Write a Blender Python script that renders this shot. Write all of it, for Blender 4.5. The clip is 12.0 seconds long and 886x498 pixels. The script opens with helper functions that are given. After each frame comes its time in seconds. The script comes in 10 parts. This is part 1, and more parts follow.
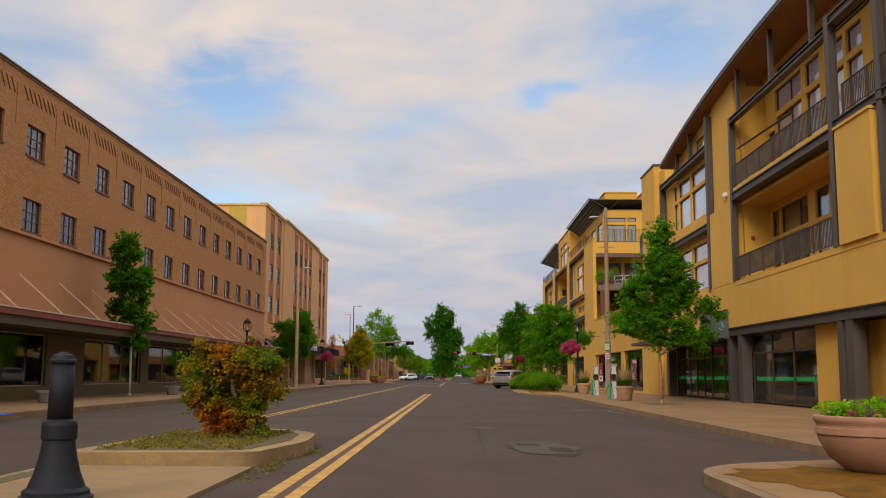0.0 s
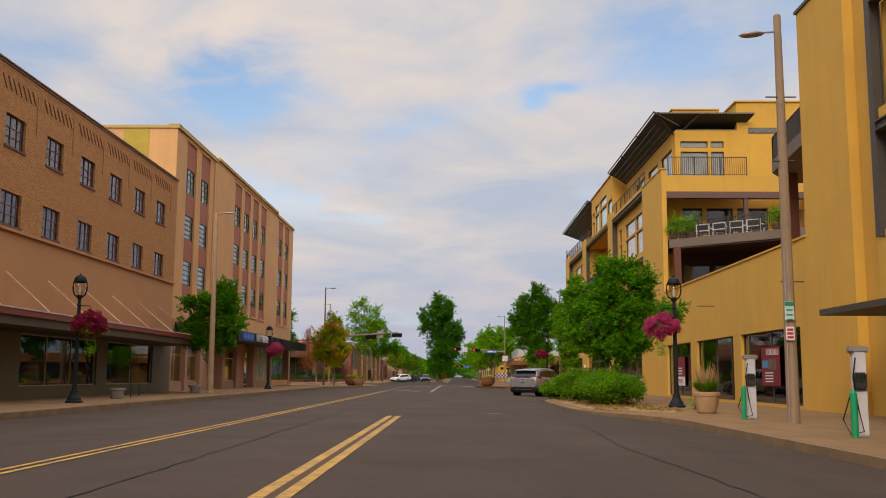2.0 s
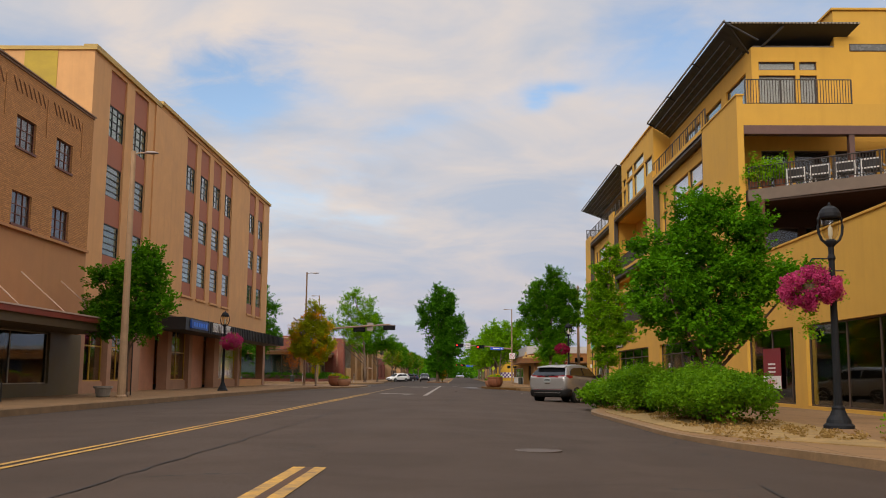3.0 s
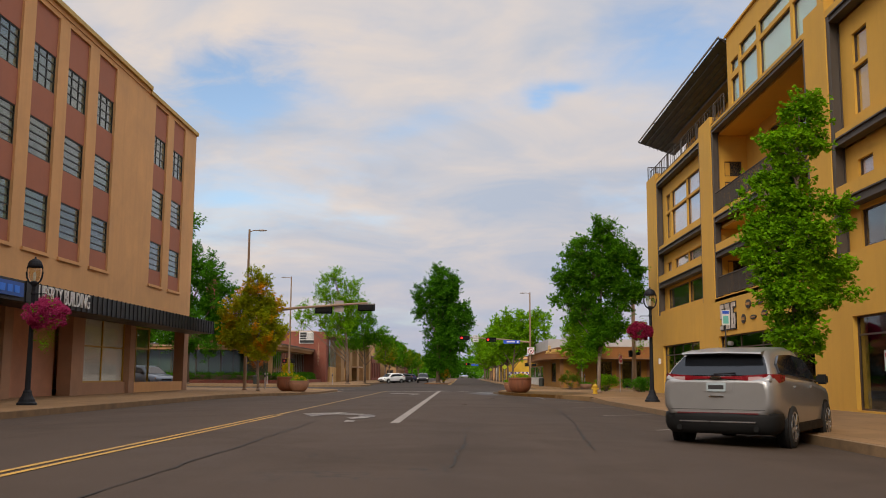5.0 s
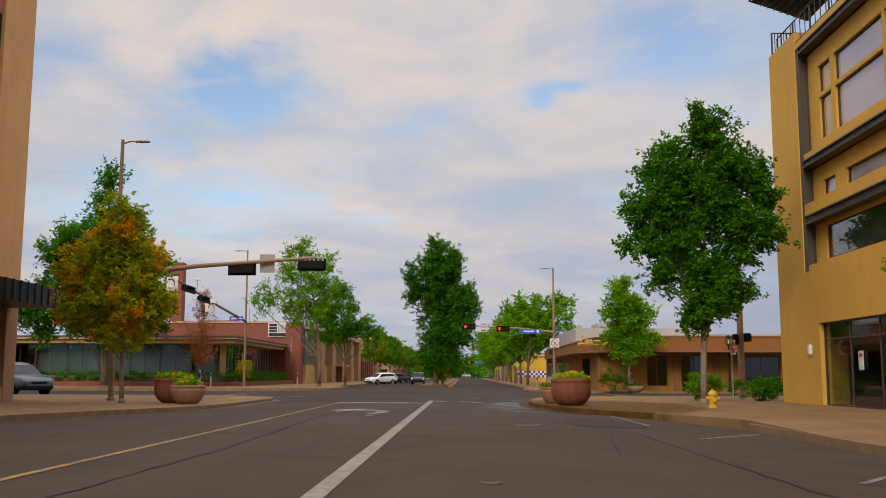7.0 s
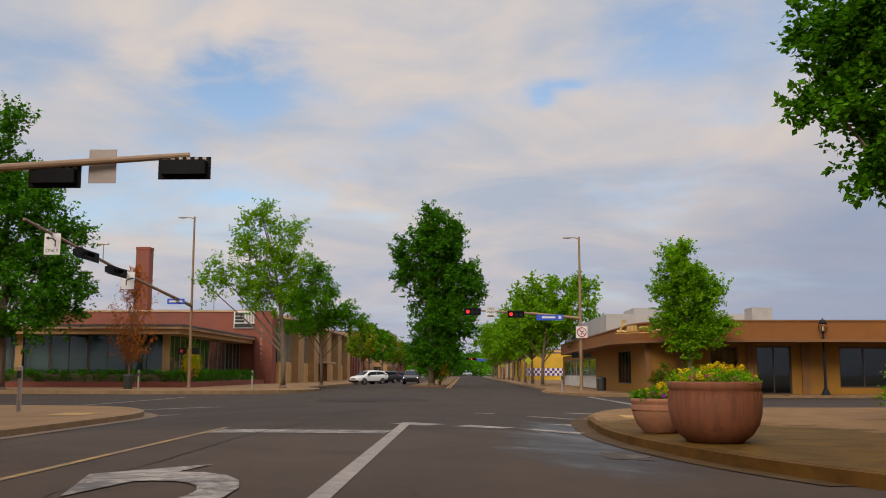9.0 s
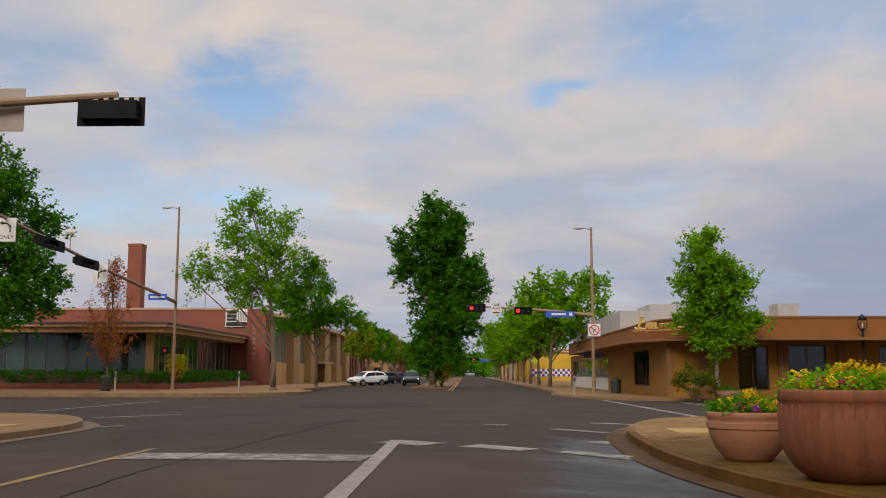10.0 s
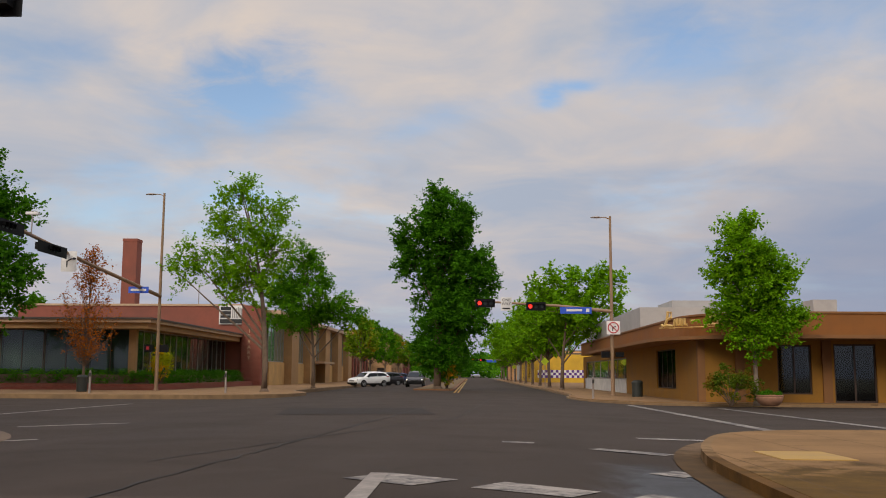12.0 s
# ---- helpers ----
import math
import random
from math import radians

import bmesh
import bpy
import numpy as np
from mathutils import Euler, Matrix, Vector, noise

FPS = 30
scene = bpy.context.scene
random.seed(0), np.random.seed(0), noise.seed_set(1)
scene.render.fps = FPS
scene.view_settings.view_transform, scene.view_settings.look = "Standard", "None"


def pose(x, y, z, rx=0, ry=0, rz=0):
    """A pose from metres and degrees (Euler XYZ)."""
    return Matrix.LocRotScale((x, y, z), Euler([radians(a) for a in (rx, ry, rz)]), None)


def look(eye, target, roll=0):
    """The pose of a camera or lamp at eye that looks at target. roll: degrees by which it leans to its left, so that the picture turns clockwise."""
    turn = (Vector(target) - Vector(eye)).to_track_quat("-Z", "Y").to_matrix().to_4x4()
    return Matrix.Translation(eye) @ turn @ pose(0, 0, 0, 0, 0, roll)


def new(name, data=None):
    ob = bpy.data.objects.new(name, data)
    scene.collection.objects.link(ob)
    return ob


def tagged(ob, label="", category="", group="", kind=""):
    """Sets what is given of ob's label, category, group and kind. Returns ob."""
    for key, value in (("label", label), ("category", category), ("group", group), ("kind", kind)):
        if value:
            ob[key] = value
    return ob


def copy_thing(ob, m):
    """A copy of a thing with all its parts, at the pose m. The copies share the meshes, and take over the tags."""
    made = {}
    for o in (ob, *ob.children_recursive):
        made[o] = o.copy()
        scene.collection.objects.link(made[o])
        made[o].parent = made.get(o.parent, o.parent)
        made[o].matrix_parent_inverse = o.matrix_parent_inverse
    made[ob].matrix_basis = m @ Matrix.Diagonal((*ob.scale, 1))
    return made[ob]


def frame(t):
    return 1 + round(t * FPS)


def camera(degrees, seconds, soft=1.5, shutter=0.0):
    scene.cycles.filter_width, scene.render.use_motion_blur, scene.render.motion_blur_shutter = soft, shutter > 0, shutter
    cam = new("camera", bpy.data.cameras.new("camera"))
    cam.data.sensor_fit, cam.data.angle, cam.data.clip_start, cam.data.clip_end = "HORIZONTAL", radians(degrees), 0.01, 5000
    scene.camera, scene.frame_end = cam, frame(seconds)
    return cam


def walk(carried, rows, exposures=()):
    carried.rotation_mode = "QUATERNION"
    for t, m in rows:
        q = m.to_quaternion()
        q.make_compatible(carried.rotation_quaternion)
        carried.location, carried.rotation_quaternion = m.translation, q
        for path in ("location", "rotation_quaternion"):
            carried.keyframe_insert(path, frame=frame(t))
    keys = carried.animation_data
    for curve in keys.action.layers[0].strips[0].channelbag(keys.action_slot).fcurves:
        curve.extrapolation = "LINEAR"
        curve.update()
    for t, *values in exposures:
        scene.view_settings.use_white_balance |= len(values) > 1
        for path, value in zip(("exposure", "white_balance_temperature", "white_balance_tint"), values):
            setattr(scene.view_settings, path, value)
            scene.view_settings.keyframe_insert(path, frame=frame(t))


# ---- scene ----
cam = camera(49.8, 12.0, 1.0)
METRES, EYE, TILT, LEAN, TURN = 134.0, 1.2, 1.1, 0.0, 0.8
ROWS = [
    (0.0, 0.0, 0.0, 0.0, -0.03, 6.42, -0.29),
    (0.5, 0.0011, 0.0563, -0.0012, -0.02, 6.43, -0.32),
    (1.0, 0.0021, 0.1139, -0.0023, -0.04, 6.46, -0.33),
    (1.5, 0.0029, 0.1733, -0.0035, -0.05, 6.46, -0.3),
    (2.0, 0.0038, 0.2328, -0.0046, -0.03, 6.47, -0.33),
    (2.5, 0.0048, 0.2924, -0.0059, 0.02, 6.45, -0.39),
    (3.0, 0.0054, 0.352, -0.0073, 0.08, 6.45, -0.46),
    (5.0, 0.0067, 0.5727, -0.0115, 0.26, 6.45, -0.33),
    (5.5, 0.0071, 0.6238, -0.0125, 0.34, 6.46, -0.27),
    (6.0, 0.0075, 0.6748, -0.0133, 0.38, 6.44, -0.21),
    (6.5, 0.008, 0.7253, -0.0143, 0.39, 6.43, -0.16),
    (7.0, 0.0085, 0.7733, -0.0152, 0.38, 6.42, -0.12),
    (7.5, 0.0091, 0.818, -0.0162, 0.35, 6.41, -0.12),
    (9.5, 0.0101, 0.9432, -0.0183, 0.49, 6.29, -0.03),
    (10.0, 0.01, 0.9592, -0.0185, 0.57, 6.34, -0.06),
    (10.5, 0.0099, 0.972, -0.0188, 0.66, 6.38, -0.19),
    (11.0, 0.0098, 0.9828, -0.019, 0.71, 6.38, -0.35),
    (11.5, 0.0096, 0.992, -0.0192, 0.77, 6.39, -0.37),
    (12.0, 0.0095, 0.9997, -0.0193, 0.88, 6.39, -0.3),
]
walk(cam, [(t, pose(0, 0, EYE, TILT, LEAN, TURN) @ pose(METRES * x, METRES * y, METRES * z, 90 + pitch, roll, yaw)) for t, x, y, z, yaw, pitch, roll in ROWS],
     [(0.0, 0.0, 6900, 11), (5.0, -0.02, 6900, 11), (7.5, -0.08, 6900, 11), (9.5, -0.17, 6850, 11), (12.0, -0.24, 6800, 11)])

# ---- world, sun ----
world = bpy.data.worlds.new("sky")
scene.world = world
world.use_nodes = True


def build_sky(nt):
    nt.nodes.clear()
    N, L = nt.nodes.new, nt.links.new

    def math_node(op, a, b=None, c=None):
        n = N("ShaderNodeMath")
        n.operation = op
        for i, v in enumerate((a, b, c)):
            if v is None:
                continue
            if isinstance(v, (int, float)):
                n.inputs[i].default_value = v
            else:
                L(v, n.inputs[i])
        return n.outputs[0]

    co = N("ShaderNodeTexCoord")
    sep = N("ShaderNodeSeparateXYZ")
    L(co.outputs["Generated"], sep.inputs[0])
    up = math_node("MAXIMUM", sep.outputs[2], 0.0)
    den = math_node("ADD", up, 0.16)
    flat = N("ShaderNodeCombineXYZ")
    L(math_node("DIVIDE", sep.outputs[0], den), flat.inputs[0])
    L(math_node("DIVIDE", sep.outputs[1], den), flat.inputs[1])

    def cloud(scale, detail, rough, shift, dist=0.0):
        n = N("ShaderNodeTexNoise")
        n.inputs["Scale"].default_value = scale
        n.inputs["Detail"].default_value = detail
        n.inputs["Roughness"].default_value = rough
        n.inputs["Distortion"].default_value = dist
        a = N("ShaderNodeVectorMath")
        a.operation = "ADD"
        a.inputs[1].default_value = shift
        L(flat.outputs[0], a.inputs[0])
        L(a.outputs[0], n.inputs["Vector"])
        return n.outputs[0]

    sky = N("ShaderNodeTexSky")
    sky.sky_type = "NISHITA"
    sky.sun_disc = False
    sky.sun_elevation, sky.sun_rotation = radians(SUN_UP), radians(SUN_TURN)
    sky.air_density, sky.dust_density, sky.ozone_density = 1.0, 1.5, 2.0
    blue = N("ShaderNodeMix")
    blue.data_type = "RGBA"
    blue.blend_type = "MULTIPLY"
    blue.inputs["Factor"].default_value = 1.0
    L(sky.outputs[0], blue.inputs["A"])
    blue.inputs["B"].default_value = (SKY, SKY, SKY, 1)

    # cover of cloud, with gaps where the blue shows through
    cover = cloud(1.1, 5, 0.5, (3.1, 0.4, 0.0), 0.3)
    fine = cloud(3.2, 6, 0.6, (0.0, 7.0, 0.0), 0.4)
    mixd = math_node("ADD", math_node("MULTIPLY", cover, 0.72), math_node("MULTIPLY", fine, 0.28))
    gap = None
    for az, el, wide, high, amount in GAPS:
        d = (math.sin(radians(az)) * math.cos(radians(el)), math.cos(radians(az)) * math.cos(radians(el)), math.sin(radians(el)))
        right = (math.cos(radians(az)), -math.sin(radians(az)), 0.0)
        dx = N("ShaderNodeVectorMath"); dx.operation = "DOT_PRODUCT"; dx.inputs[1].default_value = right
        L(co.outputs["Generated"], dx.inputs[0])
        ahead = N("ShaderNodeVectorMath"); ahead.operation = "DOT_PRODUCT"; ahead.inputs[1].default_value = d
        L(co.outputs["Generated"], ahead.inputs[0])
        ex = math_node("DIVIDE", dx.outputs["Value"], math.sin(radians(wide)))
        ez = math_node("DIVIDE", math_node("SUBTRACT", sep.outputs[2], math.sin(radians(el))), math.sin(radians(high)))
        r2 = math_node("ADD", math_node("MULTIPLY", ex, ex), math_node("MULTIPLY", ez, ez))
        g = math_node("MULTIPLY", math_node("EXPONENT", math_node("MULTIPLY", r2, -1.0)), amount)
        g = math_node("MULTIPLY", g, math_node("GREATER_THAN", ahead.outputs["Value"], 0.0))
        gap = g if gap is None else math_node("ADD", gap, g)
    torn = cloud(5.5, 5, 0.6, (4.0, 4.0, 0.0), 0.6)
    m = math_node("SUBTRACT", mixd, math_node("MULTIPLY", gap, math_node("MULTIPLY_ADD", torn, 2.4, -0.25)))
    ramp = N("ShaderNodeMapRange")
    ramp.interpolation_type = "SMOOTHSTEP"
    ramp.inputs["From Min"].default_value, ramp.inputs["From Max"].default_value = 0.26, 0.50
    L(m, ramp.inputs["Value"])

    # cloud colour: grey undersides, warm lit tops
    tone = cloud(2.0, 5, 0.55, (11.0, 2.0, 0.0), 0.5)
    ton = N("ShaderNodeValToRGB")
    ton.color_ramp.elements[0].position, ton.color_ramp.elements[1].position = 0.34, 0.68
    ton.color_ramp.elements[0].color = (*CLOUD_GREY, 1)
    ton.color_ramp.elements[1].color = (*CLOUD_WARM, 1)
    L(tone, ton.inputs[0])
    mix = N("ShaderNodeMix"); mix.data_type = "RGBA"
    L(ramp.outputs[0], mix.inputs["Factor"])
    L(blue.outputs["Result"], mix.inputs["A"])
    L(ton.outputs[0], mix.inputs["B"])
    # haze toward the horizon, brighter cloud overhead
    haze = N("ShaderNodeMapRange"); haze.interpolation_type = "SMOOTHSTEP"
    haze.inputs["From Min"].default_value, haze.inputs["From Max"].default_value = 0.0, 0.17
    haze.inputs["To Min"].default_value, haze.inputs["To Max"].default_value = 0.75, 0.0
    L(sep.outputs[2], haze.inputs["Value"])
    hz = N("ShaderNodeMix"); hz.data_type = "RGBA"
    L(haze.outputs[0], hz.inputs["Factor"])
    L(mix.outputs["Result"], hz.inputs["A"])
    hz.inputs["B"].default_value = (*HAZE, 1)
    # a blue-grey bank of cloud low in the north-east
    dx = N("ShaderNodeVectorMath"); dx.operation = "DOT_PRODUCT"
    dx.inputs[1].default_value = (math.cos(radians(24)), -math.sin(radians(24)), 0.0)
    L(co.outputs["Generated"], dx.inputs[0])
    ex = math_node("DIVIDE", dx.outputs["Value"], 0.24)
    ez = math_node("DIVIDE", math_node("SUBTRACT", sep.outputs[2], 0.10), 0.11)
    g = math_node("EXPONENT", math_node("MULTIPLY", math_node("ADD", math_node("MULTIPLY", ex, ex), math_node("MULTIPLY", ez, ez)), -1.0))
    g = math_node("MULTIPLY", g, math_node("GREATER_THAN", sep.outputs[1], 0.0))
    g = math_node("MULTIPLY", g, math_node("MULTIPLY_ADD", cover, 0.8, 0.4))
    bank = N("ShaderNodeMix"); bank.data_type = "RGBA"
    L(g, bank.inputs["Factor"])
    L(hz.outputs["Result"], bank.inputs["A"])
    bank.inputs["B"].default_value = (0.30, 0.37, 0.54, 1)
    top = N("ShaderNodeMapRange"); top.interpolation_type = "SMOOTHSTEP"
    top.inputs["From Min"].default_value, top.inputs["From Max"].default_value = 0.40, 0.85
    top.inputs["To Min"].default_value, top.inputs["To Max"].default_value = 1.0, OVERHEAD
    L(sep.outputs[2], top.inputs["Value"])
    bg = N("ShaderNodeBackground")
    L(bank.outputs["Result"], bg.inputs["Color"])
    L(top.outputs[0], bg.inputs["Strength"])
    out = N("ShaderNodeOutputWorld")
    L(bg.outputs[0], out.inputs[0])


SUN_UP, SUN_TURN = 33.0, 200.0
SKY = 0.17
CLOUD_GREY, CLOUD_WARM, HAZE = (0.47, 0.545, 0.68), (0.79, 0.705, 0.655), (0.42, 0.46, 0.61)
OVERHEAD = 2.3
GAPS = [(-15.2, 16.8, 4.2, 2.6, 0.24), (-10.5, 19.0, 3.4, 2.0, 0.10), (-5.6, 20.6, 2.4, 1.6, 0.10), (4.9, 16.5, 0.95, 0.7, 0.19), (6.4, 17.0, 1.3, 0.4, 0.12), (-2.0, 15.5, 4.0, 1.5, 0.06), (13.0, 19.8, 5.0, 2.6, 0.10)]
build_sky(world.node_tree)
sun = new("sun", bpy.data.lights.new("sun", "SUN"))
sun.data.energy, sun.data.angle, sun.data.color = 2.0, radians(25), (1.0, 0.93, 0.83)
a, e = radians(SUN_TURN), radians(SUN_UP)
sun.matrix_world = look((0, 0, 60), (-math.sin(a) * math.cos(e), -math.cos(a) * math.cos(e), 60 - math.sin(e)))

# ---- materials ----
def ramp_mix(nt, fac, a, b, kind="MIX"):
    n = nt.nodes.new("ShaderNodeMix")
    n.data_type, n.blend_type = "RGBA", kind
    for key, v in (("Factor", fac), ("A", a), ("B", b)):
        if isinstance(v, (int, float)):
            n.inputs[key].default_value = v
        elif isinstance(v, tuple):
            n.inputs[key].default_value = (*v, 1) if len(v) == 3 else v
        else:
            nt.links.new(v, n.inputs[key])
    return n.outputs["Result"]


def noise_tex(nt, vec, scale, detail=4, rough=0.55, dist=0.0):
    n = nt.nodes.new("ShaderNodeTexNoise")
    n.inputs["Scale"].default_value, n.inputs["Detail"].default_value = scale, detail
    n.inputs["Roughness"].default_value, n.inputs["Distortion"].default_value = rough, dist
    if vec is not None:
        nt.links.new(vec, n.inputs["Vector"])
    return n.outputs[0]


def remap(nt, v, a, b, c, d):
    n = nt.nodes.new("ShaderNodeMapRange")
    for key, x in (("From Min", a), ("From Max", b), ("To Min", c), ("To Max", d)):
        n.inputs[key].default_value = x
    nt.links.new(v, n.inputs["Value"])
    return n.outputs[0]


def stretch(nt, vec, s):
    n = nt.nodes.new("ShaderNodeVectorMath")
    n.operation = "MULTIPLY"
    n.inputs[1].default_value = s
    nt.links.new(vec, n.inputs[0])
    return n.outputs[0]


def start(name):
    m = bpy.data.materials.new(name)
    m.use_nodes = True
    nt = m.node_tree
    p = nt.nodes["Principled BSDF"]
    geo = nt.nodes.new("ShaderNodeNewGeometry")
    return m, nt, p, geo


def finish(nt, p, colour, rough, bump=None, depth=0.01, strength=0.5):
    if isinstance(colour, tuple):
        p.inputs["Base Color"].default_value = (*colour, 1)
    else:
        nt.links.new(colour, p.inputs["Base Color"])
    if isinstance(rough, (int, float)):
        p.inputs["Roughness"].default_value = rough
    else:
        nt.links.new(rough, p.inputs["Roughness"])
    if bump is not None:
        b = nt.nodes.new("ShaderNodeBump")
        b.inputs["Distance"].default_value, b.inputs["Strength"].default_value = depth, strength
        nt.links.new(bump, b.inputs["Height"])
        nt.links.new(b.outputs[0], p.inputs["Normal"])


def surface(name, base, rough=0.8, metal=0.0, big=0.18, small=0.12, size=1.2, grain=30.0, depth=0.004, streak=0.0, spec=0.5, per_piece=0.0, runs=1.0):
    """A worn surface: broad stains, fine grain, optional vertical streaks."""
    m, nt, p, geo = start(name)
    pos = geo.outputs["Position"]
    n1 = noise_tex(nt, pos, 1.0 / size, 5, 0.6, 0.4)
    n2 = noise_tex(nt, pos, grain, 3, 0.6)
    c = ramp_mix(nt, remap(nt, n1, 0.3, 0.7, 0, 1), tuple(x * (1 - big) for x in base), tuple(min(1, x * (1 + big)) for x in base))
    c = ramp_mix(nt, remap(nt, n2, 0.25, 0.75, 0, small * 2), c, tuple(x * 0.55 for x in base))
    n4 = noise_tex(nt, pos, 3.5 / size, 4, 0.65, 0.8)
    c = ramp_mix(nt, remap(nt, n4, 0.42, 0.72, 0, big * 1.4), c, tuple(x * 0.68 for x in base))
    if streak:
        n3 = noise_tex(nt, stretch(nt, pos, (1.6 * runs, 1.6 * runs, 0.12 * runs)), 1.4, 5, 0.65)
        c = ramp_mix(nt, remap(nt, n3, 0.48, 0.75, 0, streak), c, tuple(x * 0.5 for x in base))
    if per_piece:
        info = nt.nodes.new("ShaderNodeObjectInfo")
        c = ramp_mix(nt, remap(nt, info.outputs["Random"], 0, 1, 0, per_piece), c, tuple(x * 0.5 for x in base))
    p.inputs["Metallic"].default_value = metal
    p.inputs["Specular IOR Level"].default_value = spec
    finish(nt, p, c, remap(nt, n1, 0.3, 0.7, max(0.02, rough - 0.08), min(1, rough + 0.08)), n2, depth, 0.4)
    return m


def brick_wall(name, base, mortar, up="z"):
    m, nt, p, geo = start(name)
    sep = nt.nodes.new("ShaderNodeSeparateXYZ")
    nt.links.new(geo.outputs["Position"], sep.inputs[0])
    add = nt.nodes.new("ShaderNodeMath"); add.operation = "ADD"
    nt.links.new(sep.outputs[0], add.inputs[0]); nt.links.new(sep.outputs[1], add.inputs[1])
    uv = nt.nodes.new("ShaderNodeCombineXYZ")
    nt.links.new(add.outputs[0], uv.inputs[0]); nt.links.new(sep.outputs[2], uv.inputs[1])
    b = nt.nodes.new("ShaderNodeTexBrick")
    nt.links.new(uv.outputs[0], b.inputs["Vector"])
    b.inputs["Scale"].default_value = 1.0
    b.inputs["Brick Width"].default_value, b.inputs["Row Height"].default_value = 0.24, 0.085
    b.inputs["Mortar Size"].default_value, b.inputs["Mortar Smooth"].default_value = 0.014, 0.3
    b.inputs["Color1"].default_value = (*base, 1)
    b.inputs["Color2"].default_value = (*(x * 0.66 for x in base), 1)
    b.inputs["Mortar"].default_value = (*mortar, 1)
    n1 = noise_tex(nt, geo.outputs["Position"], 0.6, 5, 0.6, 0.5)
    n3 = noise_tex(nt, stretch(nt, geo.outputs["Position"], (1, 1.2, 0.15)), 1.1, 5, 0.6)
    c = ramp_mix(nt, remap(nt, n1, 0.3, 0.7, 0.0, 0.30), b.outputs["Color"], tuple(x * 0.72 for x in base))
    c = ramp_mix(nt, remap(nt, n3, 0.5, 0.75, 0.0, 0.25), c, tuple(x * 0.6 for x in base))
    inv = remap(nt, b.outputs["Fac"], 0, 1, 1, 0)
    finish(nt, p, c, 0.9, inv, 0.012, 0.7)
    p.inputs["Specular IOR Level"].default_value = 0.25
    return m


def asphalt(name, k=1.0, wet=None):
    def tone(*c):
        return tuple(v * k for v in c)

    m, nt, p, geo = start(name)
    pos = geo.outputs["Position"]
    n1 = noise_tex(nt, stretch(nt, pos, (0.55, 0.06, 1)), 1.0, 5, 0.6, 0.6)
    n2 = noise_tex(nt, pos, 0.35, 6, 0.62, 0.8)
    n3 = noise_tex(nt, pos, 70, 3, 0.7)
    c = ramp_mix(nt, remap(nt, n1, 0.3, 0.7, 0, 1), tone(0.043, 0.0275, 0.0185), tone(0.061, 0.039, 0.026))
    c = ramp_mix(nt, remap(nt, n2, 0.5, 0.72, 0, 0.55), c, tone(0.029, 0.0185, 0.0125))
    c = ramp_mix(nt, remap(nt, n3, 0.3, 0.8, 0, 0.5), c, tone(0.086, 0.056, 0.036))
    # cracks
    v = nt.nodes.new("ShaderNodeTexVoronoi")
    v.feature = "DISTANCE_TO_EDGE"
    v.inputs["Scale"].default_value = 0.16
    warp = nt.nodes.new("ShaderNodeMix"); warp.data_type = "VECTOR"; warp.inputs["Factor"].default_value = 0.25
    nn = nt.nodes.new("ShaderNodeTexNoise"); nn.inputs["Scale"].default_value = 0.7; nn.inputs["Detail"].default_value = 6
    nt.links.new(pos, nn.inputs["Vector"])
    sc = nt.nodes.new("ShaderNodeVectorMath"); sc.operation = "MULTIPLY_ADD"
    sc.inputs[1].default_value = (3, 3, 0)
    nt.links.new(nn.outputs["Color"], sc.inputs[0]); nt.links.new(pos, sc.inputs[2])
    nt.links.new(sc.outputs[0], v.inputs["Vector"])
    gate = remap(nt, noise_tex(nt, pos, 0.12, 2), 0.5, 0.58, 0.0, 0.75)
    line = nt.nodes.new("ShaderNodeMath"); line.operation = "LESS_THAN"; line.inputs[1].default_value = 0.0035
    nt.links.new(v.outputs["Distance"], line.inputs[0])
    both = nt.nodes.new("ShaderNodeMath"); both.operation = "MULTIPLY"
    nt.links.new(line.outputs[0], both.inputs[0]); nt.links.new(gate, both.inputs[1])
    c = ramp_mix(nt, both.outputs[0], c, (0.022, 0.02, 0.018))
    rough = remap(nt, n2, 0.3, 0.7, 0.82, 0.95)
    if wet:
        # a ragged wet area: darker and smoother
        centre, reach = wet
        off = nt.nodes.new("ShaderNodeVectorMath"); off.operation = "SUBTRACT"; off.inputs[1].default_value = centre
        nt.links.new(pos, off.inputs[0])
        ln = nt.nodes.new("ShaderNodeVectorMath"); ln.operation = "LENGTH"
        nt.links.new(stretch(nt, off.outputs[0], (1 / reach[0], 1 / reach[1], 0)), ln.inputs[0])
        edge = nt.nodes.new("ShaderNodeMath"); edge.operation = "MULTIPLY_ADD"; edge.inputs[1].default_value = 1.1
        nt.links.new(noise_tex(nt, stretch(nt, pos, (1, 0.5, 1)), 1.5, 6, 0.65, 0.6), edge.inputs[0]); nt.links.new(ln.outputs["Value"], edge.inputs[2])
        w = remap(nt, edge.outputs[0], 1.15, 1.6, 1, 0)
        c = ramp_mix(nt, w, c, tone(0.024, 0.019, 0.017))
        dry = nt.nodes.new("ShaderNodeMix")
        nt.links.new(w, dry.inputs["Factor"]); nt.links.new(rough, dry.inputs["A"])
        nt.links.new(remap(nt, n2, 0.35, 0.65, 0.32, 0.62), dry.inputs["B"])
        rough = dry.outputs["Result"]
    finish(nt, p, c, rough, n3, 0.006, 0.5)
    p.inputs["Specular IOR Level"].default_value = 0.3
    return m


